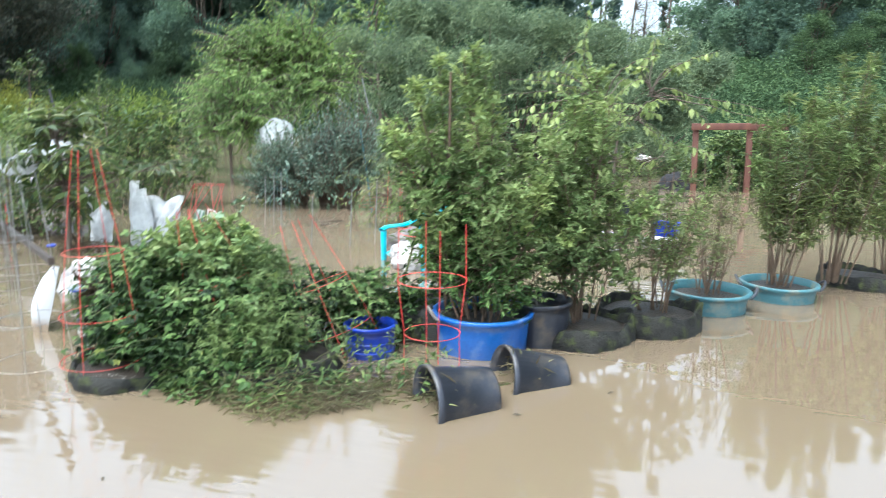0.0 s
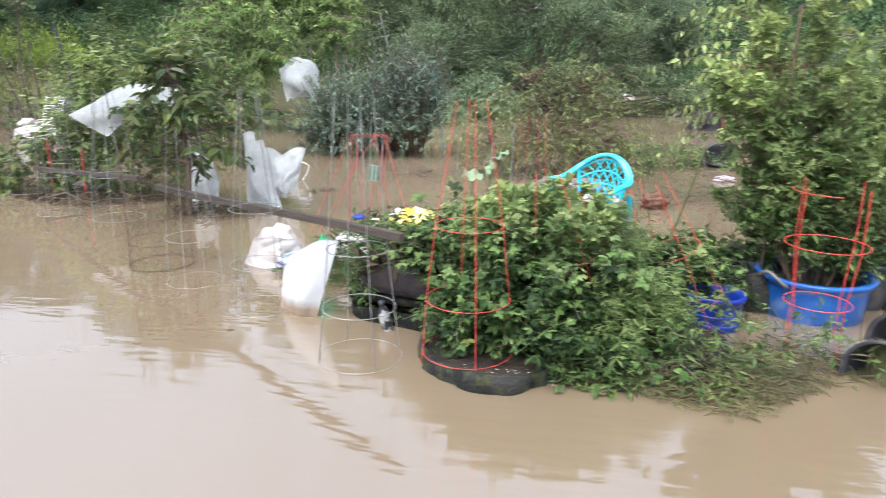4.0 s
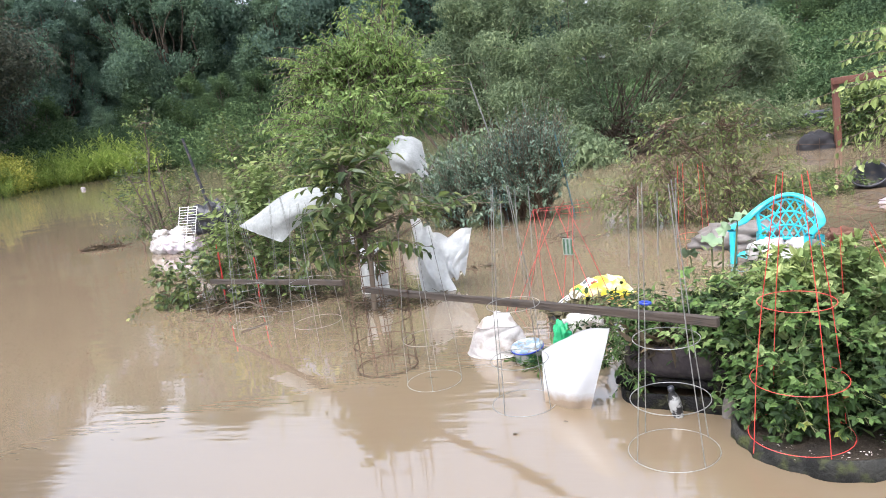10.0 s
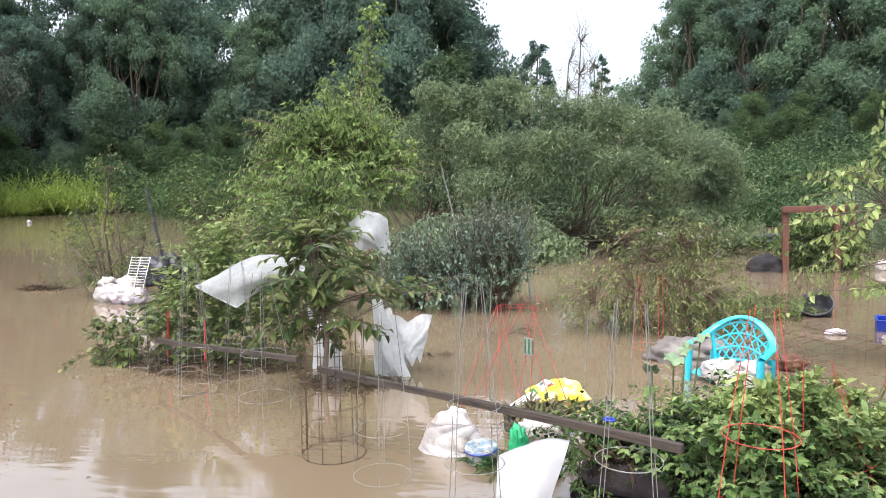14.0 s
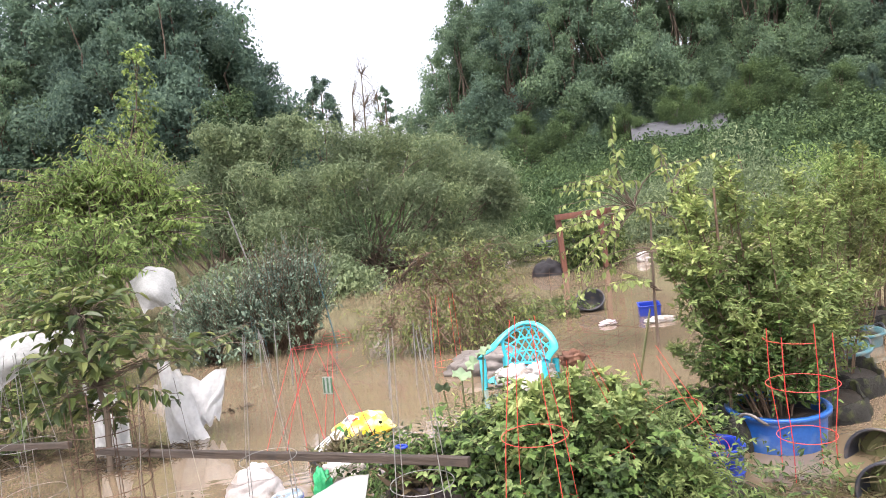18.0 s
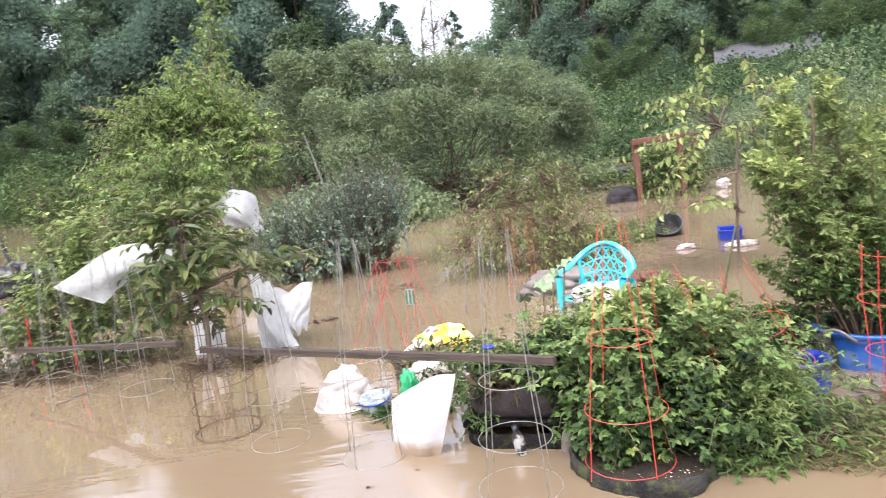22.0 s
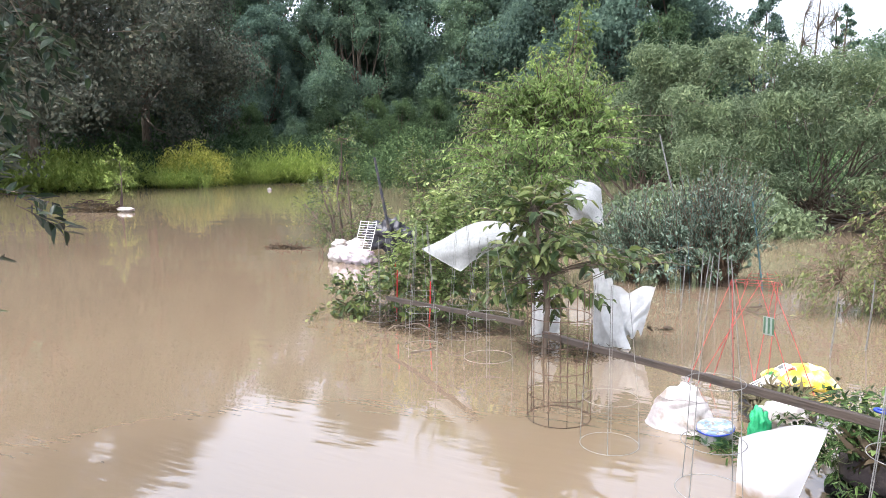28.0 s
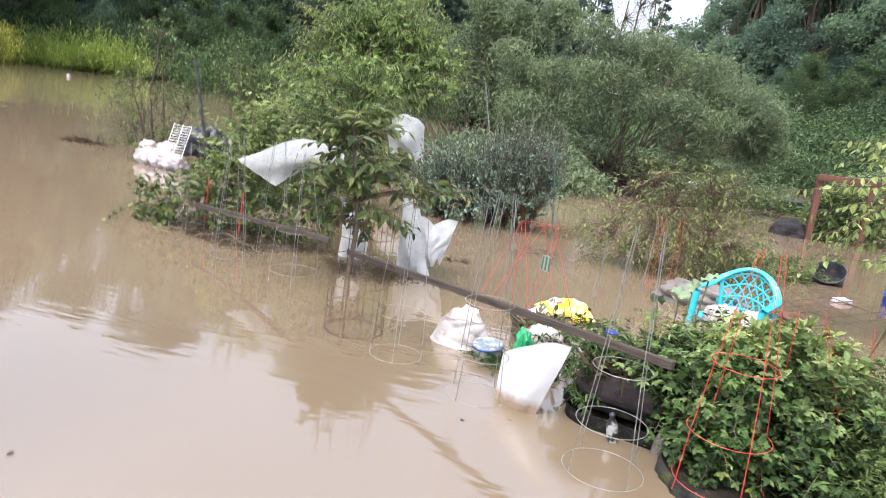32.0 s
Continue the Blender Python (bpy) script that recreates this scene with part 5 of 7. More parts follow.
for k, (x, y, z, r, tl) in enumerate(((0.0, 0.0, 0.6, 0.1, 20), (0.14, 0.05, 0.7, 0.09, -25), (-0.1, 0.08, 0.52, 0.09, 35), (0.22, -0.06, 0.55, 0.07, 10), (0.08, 0.14, 0.62, 0.08, 50))):
    a = np.linspace(0, 2 * np.pi, 22, endpoint=False)
    w = r * (0.78 + 0.22 * np.abs(np.cos(2.5 * a)))
    rim = np.stack([w * np.cos(a), w * np.sin(a), 0.02 * np.sin(5 * a)], -1)
    v = np.concatenate([[[0, 0, -0.02]], rim])
    f = np.array([[0, 1 + q, 1 + (q + 1) % 22] for q in range(22)])
    lf = part("leaf", [(v, f), (v - [0, 0, 0.002], f[:, ::-1])], foliage("squash_leaf", (0.2, 0.32, 0.18), (0.26, 0.39, 0.22), (0.32, 0.45, 0.27)) if k == 0 else bpy.data.materials["squash_leaf"], squash, smooth=True)
    lf.matrix_basis = pose(x, y, z, tl, tl * 0.6, k * 70) @ Matrix.Scale(0.58, 4)
    part("stalk", [tube([(x * 0.3, y * 0.3, -0.1), (x * 0.8, y * 0.8, z * 0.6), (x, y, z - 0.02)], 0.005, 5)], GREENSTEM, squash)
cane_plant("weed_patch", "mixed green weeds spilling over the felt planter", "weeds", (0.8, 3.14, 0),
      [(0, 0.02, 0.4, 0.26, 0.17, 0.1, 1), (-0.2, 0.02, 0.34, 0.2, 0.16, 0.1, 0.9), (0.25, 0.0, 0.42, 0.24, 0.17, 0.12, 1), (-0.3, 0.25, 0.27, 0.25, 0.2, 0.14, 0.6), (0.1, -0.14, 0.32, 0.3, 0.07, 0.08, 0.6), (0.4, 0.15, 0.48, 0.2, 0.2, 0.1, 0.6)],
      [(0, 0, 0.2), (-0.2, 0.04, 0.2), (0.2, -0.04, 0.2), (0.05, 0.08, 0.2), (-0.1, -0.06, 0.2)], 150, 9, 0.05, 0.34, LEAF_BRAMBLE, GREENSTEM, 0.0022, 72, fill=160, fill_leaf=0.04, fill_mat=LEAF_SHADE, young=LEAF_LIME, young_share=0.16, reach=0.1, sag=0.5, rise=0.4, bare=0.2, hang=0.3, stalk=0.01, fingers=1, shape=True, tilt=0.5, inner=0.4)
mat_of_grass = np.random.default_rng(172)
hay = mat_of_grass.uniform(-1, 1, (420, 3)) * [0.3, 0.16, 0.03] + [0.86, 3.08, 0.27]
way = unit(mat_of_grass.normal(size=hay.shape) * [1, 1, 0.5] + [0, -0.4, 0.1])
tagged(part("dead_grass", [leaf_cards(mat_of_grass, hay, way, unit(mat_of_grass.normal(size=hay.shape)), 0.1 * mat_of_grass.uniform(0.5, 1.4, 420), 0.04, False, 0.5)], DRYLEAF, None, "dry grass trailing over the planter's rim", False), category="weeds", kind="stuff")

gy = np.random.default_rng(64)
for x, y, z, mat in ((1.14, 2.42, 0.13, "yellow"), (1.26, 2.4, 0.1, "yellow"), (1.12, 2.46, 0.2, "orange"), (1.42, 2.5, 0.2, "yellow"), (1.62, 2.52, 0.14, "yellow"), (1.3, 2.43, 0.24, "orange")):
    if "dying_" + mat not in bpy.data.materials:
        foliage("dying_" + mat, *(((0.2, 0.26, 0.02), (0.28, 0.34, 0.03), (0.36, 0.4, 0.05)) if mat == "yellow" else ((0.22, 0.11, 0.015), (0.3, 0.16, 0.02), (0.36, 0.22, 0.03))))
    p0 = np.repeat([[0.0, 0, 0]], 3, 0)
    d0 = unit(np.array([[0, -1.0, -0.4], [0.9, -0.5, -0.3], [-0.9, -0.5, -0.3]]) + 0.2 * gy.normal(size=(3, 3)))
    lf = part("yellowed_leaf", [leaf_cards(gy, p0, d0, np.repeat([[0, -0.5, 1.0]], 3, 0), 0.034, 0.62, "toothed"), rods([(0, 0, 0)], [(0.02, 0.12, -0.05)], 0.0014, 0.0014)], bpy.data.materials["dying_" + mat], None, "yellowed bramble leaf among the green" if mat == "yellow" else "orange-brown dying bramble leaf", False)
    lf.location = (x, y, z)
    tagged(lf, category="leaf", group="yellowed leaves")

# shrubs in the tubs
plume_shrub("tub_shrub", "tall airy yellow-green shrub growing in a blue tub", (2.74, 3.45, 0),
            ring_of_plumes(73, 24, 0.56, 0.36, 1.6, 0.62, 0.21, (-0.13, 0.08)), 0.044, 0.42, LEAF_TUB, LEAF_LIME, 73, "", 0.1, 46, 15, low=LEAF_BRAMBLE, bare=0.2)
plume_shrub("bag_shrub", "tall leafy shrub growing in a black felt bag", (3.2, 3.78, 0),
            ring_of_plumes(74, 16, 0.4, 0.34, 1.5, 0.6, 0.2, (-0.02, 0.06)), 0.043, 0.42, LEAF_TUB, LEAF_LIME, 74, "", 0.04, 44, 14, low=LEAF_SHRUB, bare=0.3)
plume_shrub("bag_shrub", "leggy shrub with bare lower canes in a felt bag", (3.62, 4.12, 0),
            ring_of_plumes(75, 13, 0.34, 0.3, 1.08, 0.4, 0.13), 0.042, 0.36, LEAF_CANE, LEAF_TUB, 75, "", 0.04, 20, 8, low=LEAF_OLIVE, bare=0.4)
plume_shrub("tub_bush", "thin twiggy brownish bush in a faded tub", (3.96, 4.72, 0),
            ring_of_plumes(76, 12, 0.28, 0.26, 1.05, 0.45, 0.11), 0.034, 0.3, LEAF_OLIVE, LEAF_CANE, 76, "", 0.05, 18, 7, low=STRAW, bare=0.35)
for x, y, h, sd in ((4.45, 5.15, 1.45, 77), (4.85, 5.5, 1.75, 78), (5.35, 5.95, 1.5, 79)):
    plume_shrub("tub_bush", "tall yellow-green shrub with narrow upright leaves", (x, y, 0),
                ring_of_plumes(sd, 14, 0.36, 0.3, h, h * 0.5, 0.15, (0.03, 0)), 0.062, 0.24, LEAF_CANE, LEAF_TUB, sd, "shrubs in the tubs", 0.05, 34, 10, lift=1.3, low=LEAF_OLIVE, bare=0.28)
# branches of a crape myrtle close to the path
plant("crape_myrtle", "crape myrtle in dark silhouette overhanging the water", "tree", (-3.72, 0.9, 0),
      [(0.5, 0.5, 2.5, 0.6, 0.5, 0.5, 1), (1.0, 0.5, 2.5, 0.6, 0.4, 0.4, 1.4), (0.8, 0.4, 2.2, 0.5, 0.4, 0.4, 1), (1.45, 0.42, 2.1, 0.38, 0.3, 0.3, 1.6), (1.42, 0.22, 1.72, 0.26, 0.22, 0.2, 0.8), (1.72, 0.14, 1.4, 0.17, 0.14, 0.08, 0.35), (1.72, -0.03, 1.17, 0.13, 0.1, 0.05, 0.2)],
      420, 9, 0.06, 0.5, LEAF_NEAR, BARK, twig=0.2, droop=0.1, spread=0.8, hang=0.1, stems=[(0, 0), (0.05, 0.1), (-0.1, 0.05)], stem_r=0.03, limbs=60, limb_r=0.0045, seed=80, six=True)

bush("shore_shrub", "tall light green feathery shrub on the bank", 63, 2.6, 3.0, LEAF_FEATHER, 1500, 0.12, 0.36, at=(10.5, 17.6, -0.1), clumps=26)
bush("shore_shrub", "light yellow-green shrub mass beside the bank", 64, 2.4, 2.6, LEAF_PEACH, 1400, 0.12, 0.36, at=(13.2, 17.6, -0.1), clumps=24)
bush("shore_shrub", "light green shrub mass at the water's edge", 65, 2.0, 2.3, LEAF_FEATHER, 1200, 0.12, 0.36, at=(8.4, 19.0, -0.1), clumps=22)

plant("hanging_weed", "straggling green weeds hanging beside the planter", "weeds", (0.54, 3.02, 0),
      [(0, 0, 0.2, 0.07, 0.08, 0.08, 1), (0.02, -0.05, 0.08, 0.07, 0.06, 0.06, 0.7), (-0.08, 0.12, 0.3, 0.1, 0.08, 0.06, 0.8)],
      50, 7, 0.04, 0.28, LEAF_BRAMBLE, GREENSTEM, twig=0.13, droop=0.6, hang=0.5, stems=[(0, 0), (0.04, 0.03)], stem_r=0.003, limbs=14, limb_r=0.0025, seed=83, six=True)


# ---- wire cages ----
def cage(label, at, rings, height, wire, legs=4, apex=0.06, thick=0.0021, turn=(0, 0, 0), spin=20, group="wire plant cages", foot=0.0):
    """A conical wire cage: rings of (height, radius), legs gathered at the top."""
    root = thing("tomato_cage", label, "plant cage", at, turn, group)
    for z, r in rings:
        part("ring", [tube(circle(r, z, 40), thick * 0.9, 5, True)], wire, root)
    low = rings[0]
    for k in range(legs):
        a = radians(spin + 360 * k / legs)
        c, s = math.cos(a), math.sin(a)
        pts = [(low[1] * c * 1.03, low[1] * s * 1.03, foot)] + [(r * c, r * s, z) for z, r in rings] + [(apex * c, apex * s, height)]
        pts = sorted(pts, key=lambda p: p[2])
        part("leg", [tube(pts, thick, 5)], wire, root)
    return root


cage("galvanised wire cage standing over the planter's edge", (0.68, 2.47, 0), [(0.0, 0.175), (0.22, 0.152), (0.468, 0.125)], 1.07, surface("bright_zinc_wire", (0.22, 0.22, 0.21), (0.42, 0.41, 0.39), 25, 0.45, 0.4, bump=0.2), apex=0.075, spin=35, foot=-0.06)
cage("galvanised wire cage half sunk in the flood", (0.03, 2.94, 0), [(0.0, 0.155), (0.225, 0.138), (0.5, 0.125)], 1.06, ZINCWIRE, apex=0.05, spin=60, foot=-0.06)
cage("thin galvanised wire cage in the flood", (-0.5, 3.25, 0), [(0.0, 0.15), (0.25, 0.14)], 0.85, ZINCWIRE, apex=0.08, thick=0.0018, spin=10, foot=-0.06)
cage("galvanised wire cage with a pale ring", (-1.57, 4.15, 0), [(0.1, 0.17), (0.4, 0.15)], 0.95, ZINCWIRE, apex=0.05, spin=20, foot=-0.1)
for x, y, h in ((-2.05, 4.75, 0.95), (-2.55, 4.95, 0.9), (-3.0, 5.0, 0.8), (-2.2, 4.35, 1.0)):
    cage("thin wire cage among the shrubs", (x, y, 0), [(0.06, 0.15), (0.34, 0.13)], h, ZINCWIRE, apex=0.06, thick=0.0018, spin=x * 50, foot=-0.1)
cage("red enamelled wire cage over the bramble patch", (1.135, 2.44, 0.03), [(0.05, 0.18), (0.27, 0.165), (0.565, 0.13)], 1.03, REDWIRE, legs=4, apex=0.055, thick=0.0017, spin=18, group="red plant cages")
cage("red enamelled wire cage in front of the blue tub", (2.6, 2.97, 0), [(0.2, 0.135), (0.46, 0.165)], 0.72, REDWIRE, legs=4, apex=0.16, thick=0.0024, spin=30, group="red plant cages", foot=-0.05)
tagged(part("hoop", [tube(circle(0.16, 0.69, 20, 2.6, 2.97, 150, 110), 0.002, 5)], REDWIRE, None, "broken red wire hoop on top of the cage"), category="wire hoop")
cage("red wire cage leaning over the brambles", (2.12, 3.08, 0.0), [(0.15, 0.17), (0.4, 0.14)], 0.75, REDWIRE, legs=4, apex=0.08, thick=0.0017, turn=(0, -22, 10), spin=10, group="red plant cages", foot=0.0)
cage("red wire cage half hidden by the brambles", (1.62, 2.85, 0.0), [(0.12, 0.19), (0.42, 0.16)], 0.8, REDWIRE, legs=4, apex=0.07, thick=0.0016, turn=(6, -14, 0), spin=25, group="red plant cages")
cage("red wire cage behind the tangled chair", (1.2, 6.25, 0.0), [(0.05, 0.15)], 0.7, REDWIRE, legs=4, apex=0.12, thick=0.0017, spin=25, group="red plant cages", foot=-0.1)

DULLRED = surface("dull_red_wire", (0.34, 0.035, 0.03), (0.46, 0.06, 0.045), 20, 0.5)
# folding red cage of crossed bars
fold = thing("folding_cage", "folding red wire cage of crossed bars in the flood", "plant cage", (0.1, 4.62, 0))
for x0, x1 in ((-0.38, -0.14), (-0.24, -0.04), (-0.33, 0.04), (-0.08, -0.14), (0.06, -0.12), (0.4, 0.1), (0.28, 0.02), (0.1, 0.14), (0.02, 0.12)):
    part("bar", [tube([(x0, -0.22, -0.05), ((x0 + x1) / 2, -0.05, 0.32), (x1, 0.12, 0.66)], 0.0028, 4)], DULLRED, fold)
for z, w, y in ((0.655, 0.14, 0.12),):
    part("ring", [tube(circle(w, z, 28, 0, y) * np.array([1, 0.5, 1]) + np.array([0, y * 0.5, 0]), 0.0018, 5, True)], DULLRED, fold)

# rusted mesh cylinder
drum = thing("mesh_cage", "rusted round wire mesh cage under the board", "plant cage", (-0.85, 3.5, 0))
for z in (0.005, 0.15, 0.3, 0.45, 0.6):
    part("ring", [tube(circle(0.18, z, 40), 0.0026, 5, True)], RUSTWIRE, drum)
for k in range(11):
    a = radians(k * 360 / 11 + 7)
    part("upright", [tube([(0.18 * math.cos(a), 0.18 * math.sin(a), -0.02), (0.18 * math.cos(a), 0.18 * math.sin(a), 0.72 + 0.05 * (k % 3))], 0.0026, 5)], RUSTWIRE, drum)

# stakes
def stake(label, a, b, r, mat, name="garden_stake"):
    a, b = np.array(a, float), np.array(b, float)
    root = thing(name, label, "stake", a, group="garden stakes")
    part("pole", [tube([(0, 0, -0.3), (0, 0, 0), tuple((b - a) * 0.5 + [0.004, 0, 0]), tuple(b - a)], [r, r, r, r * 0.8], 7)], mat, root)
    return root


stake("thin dark stake in the tub shrub", (2.5, 3.5, 0), (2.52, 3.5, 1.45), 0.009, STEM)
stake("bare wooden stake leaning beside the bramble", (2.05, 3.9, 0), (2.25, 3.9, 0.75), 0.008, GREENSTEM)
stake("dark leaning steel post", (-4.72, 8.15, 0), (-4.97, 8.05, 1.55), 0.022, BLACKPLASTIC, "fence_post")
stake("green plastic plant stake", (0.05, 8.2, 0), (-0.1, 8.2, 1.05), 0.009, GREENTUB)
stake("leaning grey pole behind the bushes", (-1.3, 12.0, 0), (-1.75, 12.0, 1.9), 0.014, ZINCWIRE)
stake("grey pipe holding up the torn sheet", (-2.55, 10.8, 0.35), (-2.15, 10.6, 0.75), 0.02, ZINCWIRE)
for x, y, h in ((1.02, 6.0, 0.62), (0.85, 5.8, 0.55), (0.6, 5.5, 0.5), (-0.45, 6.6, 0.6), (-0.3, 6.5, 0.62), (-0.62, 6.7, 0.55)):
    stake("thin pale garden stake", (x, y, 0), (x + 0.03, y, h), 0.006, ZINCWIRE)

# ---- boards ----
def board(label, a, b, w, h):
    a, b = np.array(a, float), np.array(b, float)
    d = b - a
    ln = np.linalg.norm(d)
    yaw, pitch = math.degrees(math.atan2(d[1], d[0])), math.degrees(math.asin(d[2] / ln))
    bm = bmesh.new()
    bmesh.ops.create_cube(bm, size=1.0, matrix=Matrix.Diagonal((ln, w, h, 1)))
    bmesh.ops.subdivide_edges(bm, edges=[e for e in bm.edges if abs(e.verts[0].co.x - e.verts[1].co.x) > 0.1], cuts=16)
    for v in bm.verts:
        v.co.z += 0.006 * noise.noise(Vector((v.co.x * 3, v.co.y * 9, 1.0))) + 0.01 * math.sin(v.co.x * 1.7)
        v.co.y += 0.005 * noise.noise(Vector((v.co.x * 4, 5.0, v.co.z * 20)))
    bmesh.ops.bevel(bm, geom=[e for e in bm.edges if e.calc_face_angle(0) > 0.7], offset=0.003, segments=1, affect="EDGES")
    ob = part("wooden_board", bm, GREYWOOD, None, label, False)
    ob.matrix_basis = pose(*((a + b) / 2), 0, -pitch, yaw)
    return tagged(ob, category="board")


board("long weathered grey board lying across the cages", (-1.05, 3.81, 0.41), (0.87, 2.45, 0.518), 0.028, 0.036)
board("shorter weathered board lying on the shrubs", (-2.92, 5.0, 0.27), (-1.22, 3.9, 0.42), 0.028, 0.036)
clip = thing("plastic_band", "small blue plastic band tied on the board", "band", (0.62, 2.69, 0.545), (0, 0, -32))
part("loop", [tube(circle(0.024, 0, 16) * np.array([1, 0.7, 1]), 0.006, 6, True)], DEEPBLUE, clip)

# ---- sheets and bags ----
def wavy(u, v, k, a, s):
    return a * np.sin(k * u * 6.28 + s) * np.cos(k * 0.7 * v * 6.28 + 1.3 * s)


def hung(name, label, corners, fall, mat=SHEET, seed=0.0, amp=0.03, folds=2.0, category="plastic sheet", belly=0.0, arch=0.0, pleat=0.0, gather=0.0, torn=0.0):
    """A sheet between four corners (top left, top right, low right, low left), sagging and creased."""
    a, b, c, d = (np.array(p, float) for p in corners)
    o = (a + b + c + d) / 4

    def f(u, v):
        p = ((1 - u) * (1 - v))[..., None] * a + (u * (1 - v))[..., None] * b + (u * v)[..., None] * c + ((1 - u) * v)[..., None] * d
        y = wavy(u, v, folds, amp, seed) + wavy(v, u, folds * 2.3, amp * 0.45, seed + 2) + amp * 0.5 * np.sin(u * 14 + 3 * v + seed) - belly * np.sin(np.pi * u) * np.sin(np.pi * v) + pleat * np.sin(v * 9 + 2.5 * u + seed) * (0.3 + 0.7 * u)
        z = -fall * np.sin(np.pi * u**1.2) * (1 - v) + arch * np.sin(np.pi * u) * v + wavy(u, v, 1.6, amp * 0.4, seed + 4)
        x = wavy(v, u, 1.3, amp * 0.8, seed + 5)
        crease = np.abs(np.sin(u * (8 + folds) + 2.2 * np.sin(v * 4 + seed) + seed)) + 0.5 * np.abs(np.sin(u * 19 - 5 * v + 2 * seed)) + 0.4 * np.abs(np.sin(v * 13 + 4 * u + seed))
        y = y - gather * (crease - 0.9)
        z = z + torn * (np.abs(np.sin(u * 9 + seed)) + 0.6 * np.sin(u * 23 + 2 * seed)) * v**3 + torn * 1.4 * np.abs(np.sin(u * 5.5 + seed)) * (1 - v) ** 3
        return p[..., 0] - o[0] + x, p[..., 1] - o[1] + y, p[..., 2] - o[2] + z

    ob = part(name, cloth(f, 56, 56), mat, None, label)
    ob.location = o
    return tagged(ob, category=category)


hung("row_cover", "white row cover sheet sagging in the flood", [(0.13, 3.03, 0.22), (0.465, 2.87, 0.38), (0.34, 2.86, -0.03), (0.13, 2.94, -0.02)], -0.03, HEMMED, seed=1.0, amp=0.003, folds=1.0, belly=0.075, arch=-0.05, pleat=0.003, gather=0.0015, torn=0.006)
hung("row_cover", "torn white sheet caught high on a branch", [(-2.62, 5.12, 0.69), (-1.69, 5.3, 0.9), (-1.67, 5.1, 0.78), (-2.16, 4.95, 0.55)], -0.13, COVER, seed=2.0, amp=0.006, folds=1.0, belly=0.15, arch=0.06, pleat=0.004, gather=0.002, torn=0.012)
hung("row_cover", "tattered white sheet hanging from the fruit tree", [(-1.1, 5.2, 0.62), (-0.95, 5.25, 0.5), (-0.77, 5.12, -0.03), (-1.06, 5.12, -0.03)], 0.02, seed=3.0, amp=0.016, folds=1.0, belly=0.1, gather=0.009, torn=0.02)
hung("row_cover", "tattered white sheet corner beside the fruit tree", [(-1.0, 5.32, 0.42), (-0.64, 5.4, 0.46), (-0.72, 5.26, 0.1), (-0.95, 5.26, -0.03)], 0.05, seed=4.0, amp=0.018, folds=1.1, belly=0.06, gather=0.012, torn=0.035)
hung("row_cover", "white sheet hanging behind the trunk", [(-1.66, 5.25, 0.5), (-1.45, 5.3, 0.4), (-1.36, 5.2, -0.03), (-1.62, 5.2, -0.03)], 0.06, seed=5.0, amp=0.014, folds=1.0, belly=0.06, gather=0.008, torn=0.02)
hung("row_cover", "large white sheet snagged on the grey bush", [(-3.0, 10.45, 0.98), (-2.36, 10.5, 0.98), (-2.22, 10.15, 0.42), (-2.74, 10.1, 0.5)], -0.16, COVER, seed=6.0, amp=0.012, folds=1.2, belly=0.24, arch=0.1, pleat=0.008, gather=0.005, torn=0.03)
hung("row_cover", "small white sheet deep in the trees", [(-3.0, 13.5, 1.75), (-2.85, 13.5, 1.8), (-2.8, 13.4, 1.45), (-3.0, 13.4, 1.4)], 0.0, seed=7.0, amp=0.03)


def sack(name, label, at, size, mat, seed, amount=0.3, category="plastic bag", turn=0, group=""):
    ob = part(name, crumpled(*size, amount, 2.6, seed), mat, None, label)
    ob.matrix_basis = pose(*at, 0, 0, turn)
    return tagged(ob, category=category, group=group)


def pillow(w, d, h, seed):
    """The upper skin of a half-empty sack, for u and v from 0 to 1."""
    def f(u, v, up=1.0, proud=0.0):
        x, y = (u - 0.5) * w * (1 + 0.05 * np.sin(v * 7 + seed)), (v - 0.5) * d * (1 + 0.06 * np.sin(u * 6 + seed))
        body = (np.sin(np.pi * np.clip(u, 0, 1)) * np.sin(np.pi * np.clip(v, 0, 1))) ** 0.45
        folds = 0.14 * np.abs(np.sin(u * 9 + 3 * np.sin(v * 4 + seed))) + 0.12 * np.abs(np.sin(v * 8 - 4 * u + seed)) + 0.06 * np.sin(u * 21 + v * 17)
        return x, y, up * h * body * (1 - folds) + proud
    return f


def skin(f, u0, u1, v0, v1, proud, n=26, both=False):
    u, v = np.meshgrid(np.linspace(u0, u1, n), np.linspace(v0, v1, n), indexing="ij")
    i, j = np.meshgrid(np.arange(n - 1), np.arange(n - 1), indexing="ij")
    q = np.stack([i * n + j, (i + 1) * n + j, (i + 1) * n + j + 1, i * n + j + 1], -1).reshape(-1, 4)
    out = [(np.stack(f(u, v, 1.0, proud), -1).reshape(-1, 3), q)]
    if both:
        out.append((np.stack(f(u, v, -0.7, -proud), -1).reshape(-1, 3), q[:, ::-1]))
    return out


